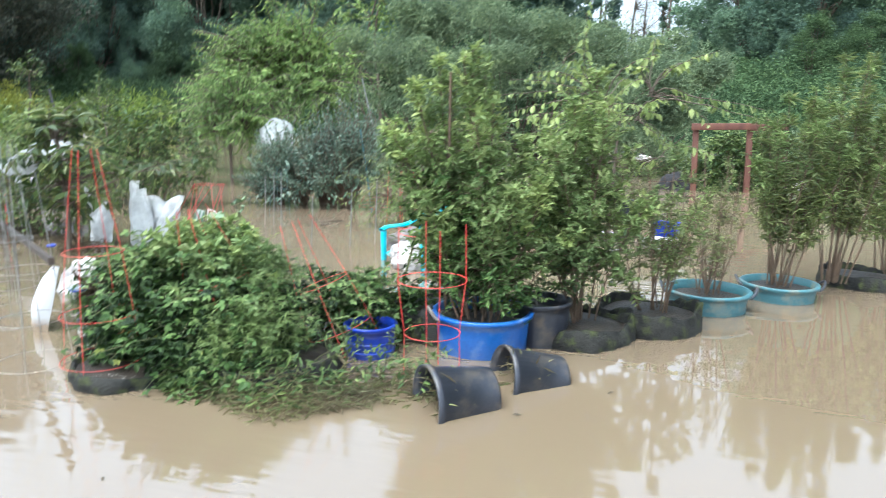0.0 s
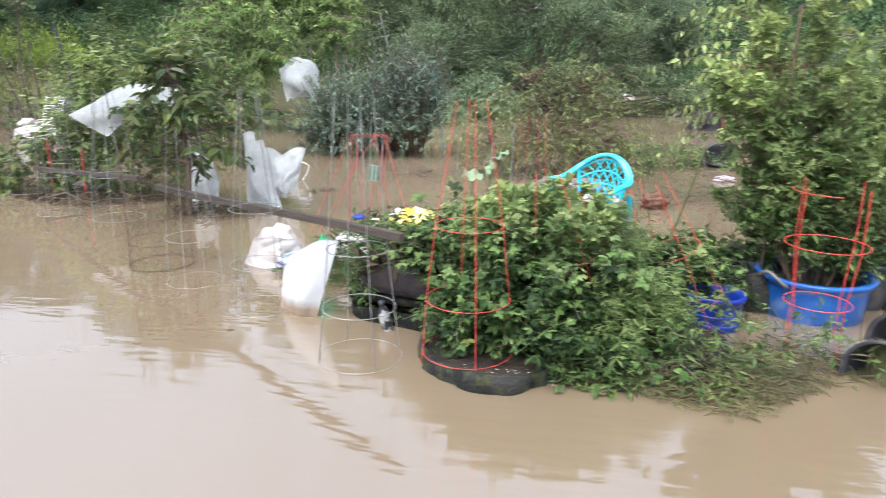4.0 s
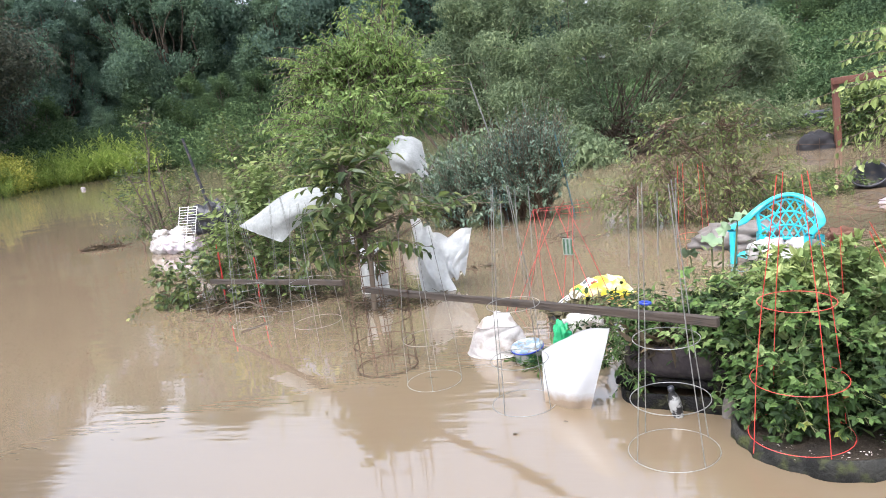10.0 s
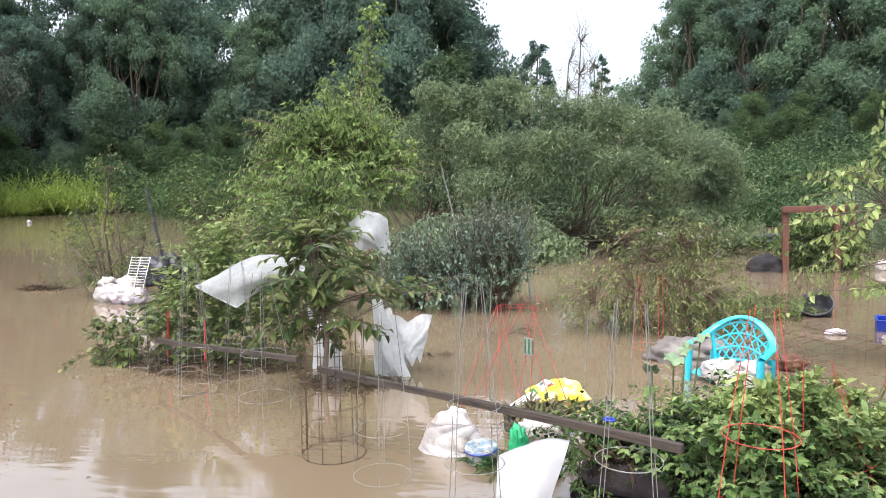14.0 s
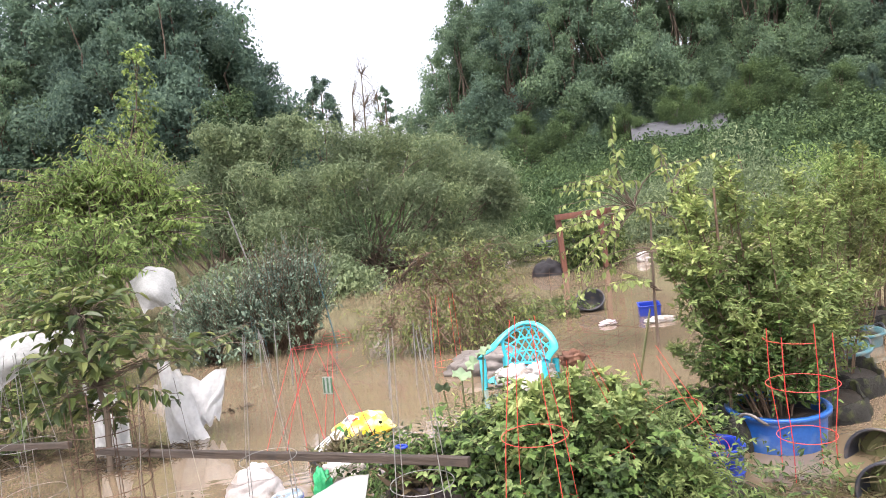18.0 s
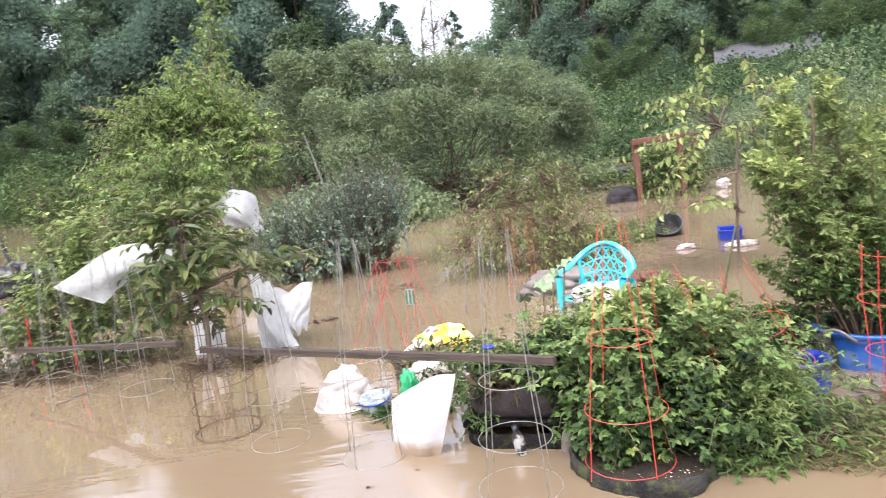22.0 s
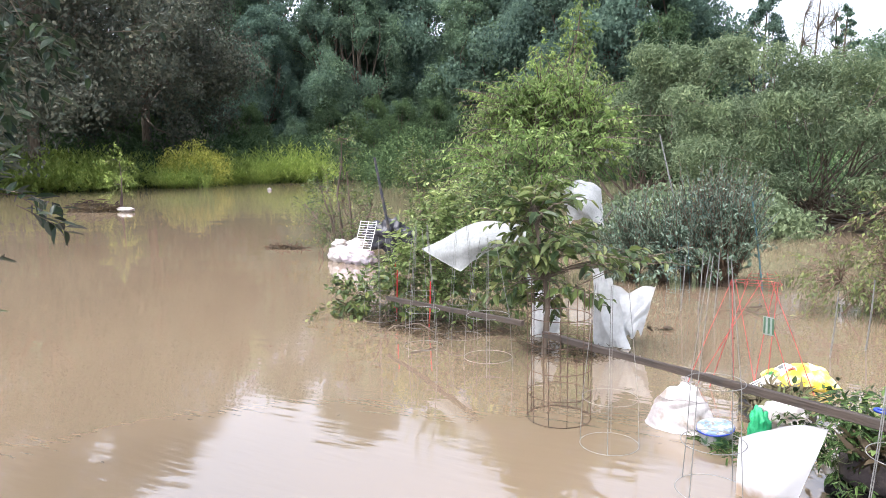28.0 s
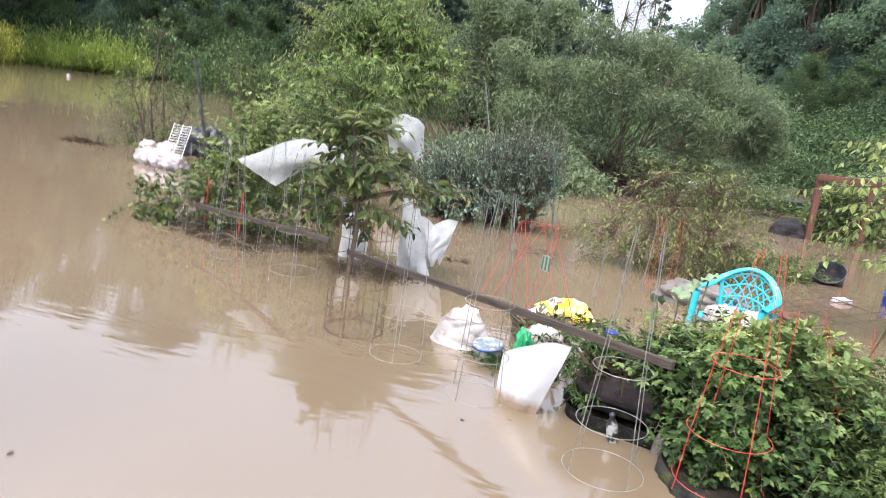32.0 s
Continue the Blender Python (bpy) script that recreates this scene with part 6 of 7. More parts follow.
YELLOW = surface("yellow_print", (0.6, 0.44, 0.02), (0.74, 0.56, 0.05), 7, 0.4, bump=0.15, dirt=(0.62, 0.55, 0.34))
feed = thing("feed_bag", "yellow printed feed bag with a white panel floating", "feed bag", (0.39, 4.7, 0.03), (8, -6, 18))
feed.scale = (0.78, 0.85, 0.95)
pf = pillow(0.5, 0.32, 0.13, 2.0)
part("body", skin(pf, 0, 1, 0, 1, 0.0, 40, True), YELLOW, feed)
part("panel", skin(pf, 0.16, 0.42, 0.3, 0.72, 0.004), surface("white_print", (0.55, 0.53, 0.48), (0.68, 0.66, 0.6), 9, 0.4, bump=0.1), feed, "white printed panel")
part("panel", skin(pf, 0.66, 0.8, 0.35, 0.65, 0.004), bpy.data.materials["white_print"], feed, "white printed panel")
part("print_mark", skin(pf, 0.3, 0.4, 0.3, 0.48, 0.008, 8), surface("red_print", (0.5, 0.04, 0.02), (0.6, 0.09, 0.03), 9, 0.4), feed, "red printed mark")
part("print_mark", skin(pf, 0.2, 0.27, 0.55, 0.64, 0.008, 8), surface("grey_print", (0.12, 0.12, 0.12), (0.2, 0.2, 0.2), 9, 0.4), feed, "grey printed mark")
part("print_mark", skin(pf, 0.02, 0.09, 0.25, 0.7, 0.006, 10), surface("green_print", (0.02, 0.22, 0.04), (0.04, 0.3, 0.06), 9, 0.4), feed, "green printed end")

sack_root = thing("plastic_sack", "muddy white plastic sack slumped in the water", "plastic bag", (-0.2, 3.68, 0))
sack_body = part("body", crumpled(0.15, 0.11, 0.19, 0.16, 2.2, 1.0), BAG, sack_root)
sack_body.location = (0, 0.03, 0.03)


def flap(u, v):
    a = np.radians(200 + 140 * u)
    k = 0.115 + 0.06 * v + 0.006 * np.abs(np.sin(u * 7 + 4 * np.sin(3 * v))) + 0.005 * np.abs(np.sin(v * 6 - 4 * u))
    return k * 1.15 * np.cos(a), k * np.sin(a) + 0.03, 0.15 + 0.02 * np.sin(u * 3.1) - 0.17 * v + 0.004 * np.sin(u * 13)


part("flap", cloth(flap, 48, 30), BAG, sack_root, "creased torn front of the sack")

carton = thing("carton", "white drinks carton with dark print lying on the rubbish", "carton", (0.17, 4.36, 0.05), (18, -24, 35))
part("body", block(0.19, 0.085, 0.07, 0.006), surface("white_carton", (0.6, 0.6, 0.57), (0.7, 0.7, 0.67), 8, 0.5, bump=0.1, dirt=(0.4, 0.33, 0.25)), carton)
part("gable", block(0.03, 0.085, 0.02, 0.004, (0.108, 0, 0.01), (0, 20, 0)), bpy.data.materials["white_carton"], carton)
for k in range(4):
    part("print_bar", block(0.1 - 0.015 * (k % 2), 0.006, 0.003, 0.001, (-0.02, -0.028 + k * 0.018, 0.037)), BLACKPLASTIC, carton, "dark line of print")

tray = thing("plant_tray", "black plastic plant tray heaped with wet straw", "plant tray", (0.27, 4.02, 0.02), (6, -4, 24))
for a, b in (((0, 0.11, 0.03), (0.34, 0.012, 0.12)), ((0, -0.11, 0.03), (0.34, 0.012, 0.12)), ((0.165, 0, 0.03), (0.012, 0.21, 0.12)), ((-0.165, 0, 0.03), (0.012, 0.21, 0.12))):
    part("side", block(*b, 0.004, a), BLACKPLASTIC, tray)
part("bottom", block(0.33, 0.22, 0.01, 0.003, (0, 0, -0.02)), BLACKPLASTIC, tray)
gt = np.random.default_rng(61)
tp = gt.uniform(-1, 1, (380, 3)) * [0.17, 0.12, 0.03] + [0, 0, 0.09]
tagged(part("straw", [leaf_cards(gt, tp, unit(gt.normal(size=tp.shape) * [1, 1, 0.4]), unit(gt.normal(size=tp.shape)), 0.11, 0.05, False, 0.4)], STRAW, tray, "matted dead straw", False), kind="stuff")

jug = thing("plastic_bottle", "muddy white plastic bottle wedged by the planter", "bottle", (0.56, 3.22, 0.1), (0, 62, 20))
part("body", [lathe([(0, -0.09), (0.038, -0.09), (0.045, -0.07), (0.045, 0.03), (0.03, 0.07), (0.016, 0.085), (0.016, 0.1), (0, 0.1)], 24, 0.02, 5)], BAG, jug)
part("cap", [lathe([(0, 0.1), (0.019, 0.1), (0.019, 0.122), (0, 0.124)], 16)], surface("pale_cap", (0.5, 0.48, 0.4), (0.6, 0.58, 0.5), 9, 0.4), jug)

tag_sign = thing("plant_label", "white and green plastic plant label hung on the red cage", "plant label", (0.2, 4.45, 0.43), (62, 12, 24))
part("plate", block(0.07, 0.12, 0.003, 0.001), surface("label_white", (0.2, 0.22, 0.19), (0.3, 0.32, 0.28), 12, 0.4), tag_sign)
for x in (-0.027, 0.0, 0.027):
    part("print_bar", block(0.013, 0.105, 0.003, 0.001, (x, 0, 0.003)), surface("label_green", (0.02, 0.07, 0.025), (0.03, 0.1, 0.035), 12, 0.5) if x < -0.02 else bpy.data.materials["label_green"], tag_sign, "green printed bar")

cart = thing("hand_cart", "white bent tube frame of a small cart with a wheel", "hand cart", (-1.05, 6.35, -0.13))
cart.scale = (0.5, 0.5, 0.5)
part("frame", [tube([(-0.12, 0, 0.63), (0.02, 0, 0.615), (0.12, 0.0, 0.55), (0.06, 0, 0.4), (-0.06, 0.02, 0.24), (0.03, 0.05, 0.12)], 0.011, 8)], WHITEWIRE, cart)
part("frame", [tube([(-0.12, 0, 0.63), (-0.16, 0.03, 0.45), (-0.2, 0.05, 0.2)], 0.011, 8)], WHITEWIRE, cart)
part("wheel", [tube(circle(0.05, 0, 20)[:, [0, 2, 1]] + [0.05, 0.06, 0.06], 0.013, 7, True)], BLACKPLASTIC, cart)
sack("plastic_bag", "green net bag beside the planter", (0.2, 3.42, 0.13), (0.05, 0.05, 0.11), surface("green_net", (0.01, 0.34, 0.12), (0.03, 0.45, 0.18), 20, 0.5, bump=0.6), 3.0)
sack("plastic_bag", "crumpled white plastic bag by the planter", (0.3, 3.62, 0.14), (0.12, 0.07, 0.09), BAG, 4.0)
for k, (x, y, z, s) in enumerate(((-5.75, 8.3, 0.09, 0.22), (-5.48, 8.2, 0.1, 0.22), (-5.95, 8.55, 0.1, 0.2), (-5.27, 8.15, 0.08, 0.2), (-5.58, 8.45, 0.22, 0.18), (-5.85, 8.4, 0.23, 0.14))):
    sack("plastic_bag", "white plastic bag in a heap of flood rubbish", (x, y, z), (s, s * 0.8, s * 0.62), (BAG, PINKBAG, BAG, PINKBAG, BAG, BAG)[k], 5.0 + k, group="heap of bags")
sack("bin_bag", "shiny black bin bag behind the wire shelf", (-4.97, 8.35, 0.4), (0.34, 0.2, 0.24), BLACKBAG, 14.0, 0.55, "bin bag")
for k, (x, y, z, s) in enumerate(((1.62, 5.3, 0.09, 0.15), (1.85, 5.32, 0.09, 0.13), (1.7, 5.1, 0.05, 0.14))):
    sack("plastic_bag", "white plastic bag heaped in the chair seat", (x, y, z), (s, s * 0.8, s * 0.6), BAG, 15.0 + k, group="bags on the chair")
sack("grey_sheet", "grey plastic sheeting behind the chair", (1.55, 6.0, 0.05), (0.38, 0.25, 0.14), GREYSHEET, 19.0, 0.35, "plastic sheet")
sack("plastic_bag", "torn white and green bag near the black pot", (3.12, 7.25, 0.02), (0.1, 0.05, 0.04), PINKBAG, 20.0)
sack("plastic_bag", "white litter beside the blue crate", (3.66, 7.05, 0.02), (0.18, 0.08, 0.04), BAG, 21.0)
sack("dry_leaf_clump", "brown dead leaf floating by the chair", (2.25, 5.75, 0.05), (0.11, 0.07, 0.08), surface("dead_brown", (0.12, 0.05, 0.03), (0.2, 0.09, 0.05), 9, 0.7), 22.0, 0.5, "dead leaf")
for k, (x, y, sx, sz, m) in enumerate(((5.1, 18.2, 0.6, 0.3, BLACKBAG), (6.1, 18.6, 0.7, 0.25, BLACKBAG), (4.3, 18.8, 0.5, 0.22, GREYSHEET), (2.6, 22.0, 0.5, 0.15, BLACKBAG), (3.2, 20.5, 0.25, 0.12, BAG), (1.4, 17.6, 0.55, 0.6, BLACKBAG), (1.45, 16.4, 0.35, 0.3, GREYSHEET), (5.95, 13.0, 0.13, 0.12, BAG))):
    sack("tarp", "dark tarpaulin bundle stranded in the flood" if m is BLACKBAG else "pale plastic bundle stranded in the flood", (x, y, 0.08), (sx, sx * 0.6, sz), m, 30.0 + k, 0.35, "tarpaulin", group="stranded rubbish")

# ---- pail, planter, pots, tubs ----
pail = thing("pail", "white pail with a blue lid among the bags", "pail", (0.0, 3.5, -0.01), (6, -5, 0))
pail.scale = (0.82, 0.82, 0.9)
part("body", [lathe([(0, -0.1), (0.09, -0.1), (0.104, 0.09), (0.106, 0.1), (0.1, 0.1), (0.09, 0.08)], 28)], surface("printed_pail", (0.42, 0.42, 0.40), (0.05, 0.16, 0.07), 14, 0.4, lo=0.5, hi=0.56), pail)
lid = part("lid", [lathe([(0, 0.112), (0.08, 0.112), (0.09, 0.122), (0.112, 0.118), (0.114, 0.1), (0.108, 0.097)], 28)], surface("blue_lid", (0.16, 0.26, 0.36), (0.44, 0.47, 0.45), 22, 0.4, dirt=(0.14, 0.11, 0.08), lo=0.45, hi=0.55), pail, "pale blue lid")
part("rim", [tube(circle(0.111, 0.103, 32), 0.006, 6, True)], DEEPBLUE, lid, "dark blue rim")

FELT = surface("brown_felt", (0.026, 0.019, 0.021), (0.046, 0.035, 0.037), 8, 0.9, bump=0.5, dirt=(0.06, 0.05, 0.04))


def felt_box(w, d, z0, z1, seed, slack=0.03):
    """A slumped fabric trough: rounded corners, bowed sides, an uneven rim."""
    a = np.arange(72) * 2 * np.pi / 72
    cx, cy = np.sign(np.cos(a)) * np.abs(np.cos(a)) ** 0.45, np.sign(np.sin(a)) * np.abs(np.sin(a)) ** 0.45
    rows = [(0.0, z0), (0.9, z0), (1.0, z0 + 0.02), (1.05, z0 + (z1 - z0) * 0.4), (1.03, z0 + (z1 - z0) * 0.75), (1.0, z1), (0.965, z1 + 0.004), (0.95, z1 - 0.05), (0.9, z1 - 0.06)]
    v = np.array([[(k * w / 2 * x, k * d / 2 * y, z) for x, y in zip(cx, cy)] for k, z in rows]).reshape(-1, 3)
    dent = rough_noise(v * [1, 1, 0.6], 7.0, seed)
    v[:, :2] *= (1 + slack * dent * 2)[:, None]
    v[:, 2] += np.where(v[:, 2] > z1 - 0.02, 0.035 * rough_noise(v * [1, 1, 0], 5.0, seed + 4), 0)
    i, j = np.meshgrid(np.arange(len(rows) - 1), np.arange(72), indexing="ij")
    k2 = (j + 1) % 72
    return v, np.stack([i * 72 + j, i * 72 + k2, (i + 1) * 72 + k2, (i + 1) * 72 + j], -1).reshape(-1, 4)


planter = thing("planter", "low brown felt planter with weeds on a black stand", "planter", (0.88, 3.1, 0), (0, 0, -14))
part("body", [felt_box(0.66, 0.42, 0.1, 0.25, 4)], FELT, planter)
part("soil", [lathe([(0, 0.235), (0.2, 0.23), (0.31, 0.2)], 30, 0.04, 2, 0.62)], SOIL, planter)
part("stand", block(0.74, 0.46, 0.03, 0.01, (0, 0, 0.082)), FABRIC, planter, "black plank shelf")
part("skirt", [(felt_box(0.66, 0.5, -0.25, 0.068, 9)[0] - [0.02, 0.06, 0], felt_box(0.66, 0.5, -0.25, 0.068, 9)[1])], FABRIC, planter, "sagging black felt under the stand")
for x, y in ((0.3, 0.18), (-0.3, 0.18), (0.3, -0.18), (-0.3, -0.18)):
    part("leg", block(0.06, 0.06, 0.5, 0.01, (x, y, -0.185)), FABRIC, planter)
CARTON = surface("wet_label", (0.5, 0.5, 0.48), (0.02, 0.02, 0.022), 26, 0.5, bump=0.3, lo=0.47, hi=0.53)
for k, (x, y) in enumerate(((0.72, 2.76), (0.93, 2.74))):
    b = thing("bottle", ("crumpled bottle with a black and white label in the flood", "clear crumpled plastic bottle in the flood")[k], "bottle", (x, y, 0.03), (8, 10 * (k * 2 - 1), 0), "floating bottles")
    part("body", [lathe([(0, -0.1), (0.024, -0.1), (0.027, -0.05), (0.022, -0.03), (0.027, 0.0), (0.028, 0.05), (0.023, 0.07), (0.011, 0.095), (0.011, 0.105)], 18, 0.03, k)], (CARTON, GREYSHEET)[k], b)
    part("cap", [lathe([(0, 0.1), (0.014, 0.1), (0.014, 0.118), (0, 0.12)], 14)], BLACKPLASTIC, b)


def felt_bag(label, at, r, top, seed, soil=True):
    root = thing("grow_bag", label, "grow bag", at, group="felt grow bags")
    v, f = lathe([(0, -0.32), (r * 0.95, -0.32), (r * 1.03, -0.08), (r * 1.05, top * 0.1), (r * 1.04, top * 0.5), (r * 1.0, top * 0.95), (r * 0.97, top), (r * 0.94, top * 0.9), (r * 0.9, top * 0.3)], 64, 0.02, seed)
    ang = np.arctan2(v[:, 1], v[:, 0])
    sag = rough_noise(np.stack([np.cos(ang) * 1.3, np.sin(ang) * 1.3, v[:, 2] * 4], -1), 1.0, seed * 3.1)
    crease = rough_noise(np.stack([np.cos(ang) * 6, np.sin(ang) * 6, v[:, 2] * 10], -1), 1.0, seed) + 0.5 * rough_noise(np.stack([np.cos(ang) * 15, np.sin(ang) * 15, v[:, 2] * 25], -1), 1.0, seed + 7)
    v = v * (1 + (0.10 * sag + 0.085 * crease) * (v[:, 2] > -0.2))[:, None] * np.array([1, 1, 0]) + v * np.array([0, 0, 1])
    v[:, 2] += np.clip(v[:, 2] / top, 0, 1) * top * (0.5 * sag + 0.2 * crease)
    part("body", [(v, f)], BAGFELT, root)
    if soil:
        part("soil", [lathe([(0, top * 0.8), (r * 0.5, top * 0.82), (r * 0.95, top * 0.62)], 30, 0.03, seed)], SOIL, root)
    return root


felt_bag("sunken black felt grow bag under the brambles", (1.22, 2.54, 0), 0.285, 0.06, 1)
gk = np.random.default_rng(88)
ka = gk.uniform(-2.6, -0.3, 60)
kr = 0.29 * gk.uniform(0.7, 0.97, 60)
kp = np.stack([1.22 + kr * np.cos(ka), 2.54 + kr * np.sin(ka), 0.045 + 0.02 * gk.random(60)], -1)
tagged(part("debris_crumbs", [leaf_cards(gk, kp, unit(gk.normal(size=kp.shape) * [1, 1, 0.1]), unit(gk.normal(size=kp.shape) * 0.3 + [0, 0, 1]), 0.009 * gk.uniform(0.4, 1.3, 60), 0.6, False, 0.2)], BAG, None, "pale wet crumbs and husks on the grow bag", False), category="debris", kind="stuff")
felt_bag("black felt grow bag under the brambles", (1.85, 2.75, 0), 0.32, 0.1, 2)
felt_bag("black felt grow bag beside the blue tub", (3.2, 3.78, 0), 0.29, 0.11, 3)
felt_bag("black felt grow bag with sprouting weeds", (3.58, 4.12, 0), 0.29, 0.12, 4)
felt_bag("black felt grow bag behind the bucket", (2.42, 3.62, 0), 0.27, 0.19, 5)
felt_bag("black felt grow bag by the far tubs", (5.1, 5.75, 0), 0.26, 0.1, 6)


def tub(name, label, at, r, top, mat, rope=True, soil=None, ribs=0):
    root = thing(name, label, "tub", at, group="plastic tubs")
    prof = [(0, -0.25), (r * 0.8, -0.25), (r * 0.9, top - 0.06), (r * 0.91, top - 0.02), (r * 0.99, top - 0.025), (r * 1.0, top - 0.005), (r * 0.98, top), (r * 0.9, top), (r * 0.87, top - 0.05), (r * 0.8, -0.1)]
    body = part("body", [lathe(prof, 48)], mat, root)
    part("soil", [lathe([(0, soil), (r * 0.5, soil + 0.015), (r * 0.87, soil - 0.01)], 32, 0.02, 3)], SOIL, root)
    for k in range(ribs):
        part("rib", [tube(circle(r * (0.875 + 0.01 * k), top - 0.09 - 0.045 * k, 44), 0.007, 6, True)], mat, body)
    if rope:
        for s in (1, -1):
            a = np.linspace(0, math.pi, 14)
            pts = np.stack([s * (r * 0.9 + 0.05 * np.sin(a)), 0.08 * np.cos(a), top - 0.03 + 0.055 * np.sin(a) ** 2], -1)
            part("rope_handle", [tube(pts, 0.009, 7)], BLACKPLASTIC if mat is not BLUE else GREYSHEET, body)
    return root


t1 = tub("tub", "bright blue plastic tub with rope handles", (2.735, 3.43, 0), 0.275, 0.205, BLUE, soil=0.14)
t1.rotation_euler[2] = radians(-150)
tub("bucket", "deep blue plastic bucket half sunk in the water", (2.21, 3.13, 0), 0.14, 0.165, DEEPBLUE, False, 0.09, ribs=2)
tub("tub", "faded blue-green plastic tub with rope handles", (3.95, 4.66, 0), 0.275, 0.13, GREENTUB, soil=0.08)
tub("tub", "faded blue plastic tub with rope handles", (4.45, 5.12, 0), 0.26, 0.11, GREENTUB, soil=0.07)
tub("pot", "black pot behind the blue tub", (3.02, 3.62, 0), 0.17, 0.24, BLACKPLASTIC, False, 0.17)


def nursery_pot(label, at, turn, r=0.17, depth=0.32, soil=True):
    root = thing("nursery_pot", label, "plant pot", at, turn, "fallen black pots")
    part("body", [lathe([(0, -depth), (r * 0.78, -depth), (r * 0.8, -depth + 0.012), (r * 0.97, -0.03), (r * 1.03, -0.03), (r * 1.05, -0.015), (r * 1.05, 0), (r * 0.98, 0), (r * 0.94, -0.03), (r * 0.76, -depth + 0.02), (0, -depth + 0.02)], 40)], BLACKPLASTIC, root)
    if soil:
        g = np.random.default_rng(int(at[0] * 100))
        p = np.stack([g.uniform(-0.8, 0.8, 120) * r * 0.9, g.uniform(-0.8, 0.8, 120) * r * 0.9, g.uniform(-0.16, -0.02, 120)], -1)
        part("root_ball", [leaf_cards(g, p, unit(g.normal(size=p.shape)), unit(g.normal(size=p.shape)), 0.09, 0.08)] + [lathe([(0, -0.1), (r * 0.6, -0.11), (r * 0.88, -0.14)], 20, 0.05, 3)], STRAW, root, "matted straw and roots", False)
    return root


nursery_pot("black nursery pot lying on its side", (2.71, 2.55, 0.035), (0, -88, 40), 0.15, 0.3)
nursery_pot("black nursery pot tipped over behind the other", (2.95, 2.95, 0.02), (0, -82, 34), 0.15, 0.3)
nursery_pot("black pot tipped over in the flood", (3.28, 8.3, 0.15), (34, -20, 0), 0.18, 0.26, False)

# Draped black cloth beside the post, modelled as one crumpled lump.
cone = part("upturned_tub", crumpled(0.3, 0.28, 0.3, 0.2, 1.8, 7), surface("dull_black_cloth", (0.008, 0.007, 0.009), (0.016, 0.014, 0.017), 5, 0.85, bump=0.3), None, "crumpled heap of draped black cloth beside the timber post")
cone.location = (3.95, 12.75, 0)
tagged(cone, category="tub")

crate = thing("crate", "blue plastic crate standing in the flood", "crate", (3.72, 7.5, 0), (8, 0, -15))
crate.scale = (0.82, 0.75, 0.52)
for a, b, s in (((0, 0.11, 0.13), (0.28, 0.01, 0.26), 0), ((0, -0.11, 0.13), (0.28, 0.01, 0.26), 0), ((0.14, 0, 0.13), (0.01, 0.21, 0.26), 0), ((-0.14, 0, 0.13), (0.01, 0.21, 0.26), 0)):
    part("side", block(*b, 0.003, a), DEEPBLUE, crate)
part("rim", [tube(np.array([(-0.15, -0.12, 0.255), (0.15, -0.12, 0.255), (0.15, 0.12, 0.255), (-0.15, 0.12, 0.255)]), 0.012, 6, True)], DEEPBLUE, crate)

# ---- wire shelf in the rubbish heap ----
shelf = thing("wire_shelf", "white coated wire shelf propped in the rubbish", "wire shelf", (-5.13, 8.0, 0.42), (68, 0, -8))
for k in range(13):
    part("wire", [tube([(-0.15, -0.22 + k * 0.037, 0), (0.15, -0.22 + k * 0.037, 0)], 0.004, 5)], WHITEWIRE, shelf)
for x in (-0.15, 0.0, 0.15):
    part("bar", [tube([(x, -0.24, -0.006), (x, 0.24, -0.006)], 0.005, 5)], WHITEWIRE, shelf)

# ---- timber frame ----
gate = thing("timber_frame", "red-stained timber gate frame standing in the flood", "gate frame", (4.2, 12.55, 0))
for x, y, h in ((0.0, 0.0, 1.08), (0.86, 0.1, 1.1), (1.55, 1.25, 1.0)):
    part("post", block(0.095, 0.095, h + 0.5, 0.006, (x, y, (h - 0.5) / 2), (0, -1.5, 0)), REDWOOD, gate)
part("beam", block(1.06, 0.065, 0.11, 0.006, (0.43, -0.02, 1.1), (0, -1, 6)), REDWOOD, gate)
part("beam", block(0.065, 1.42, 0.11, 0.006, (1.22, 0.66, 1.09), (0, 0, -31)), REDWOOD, gate)

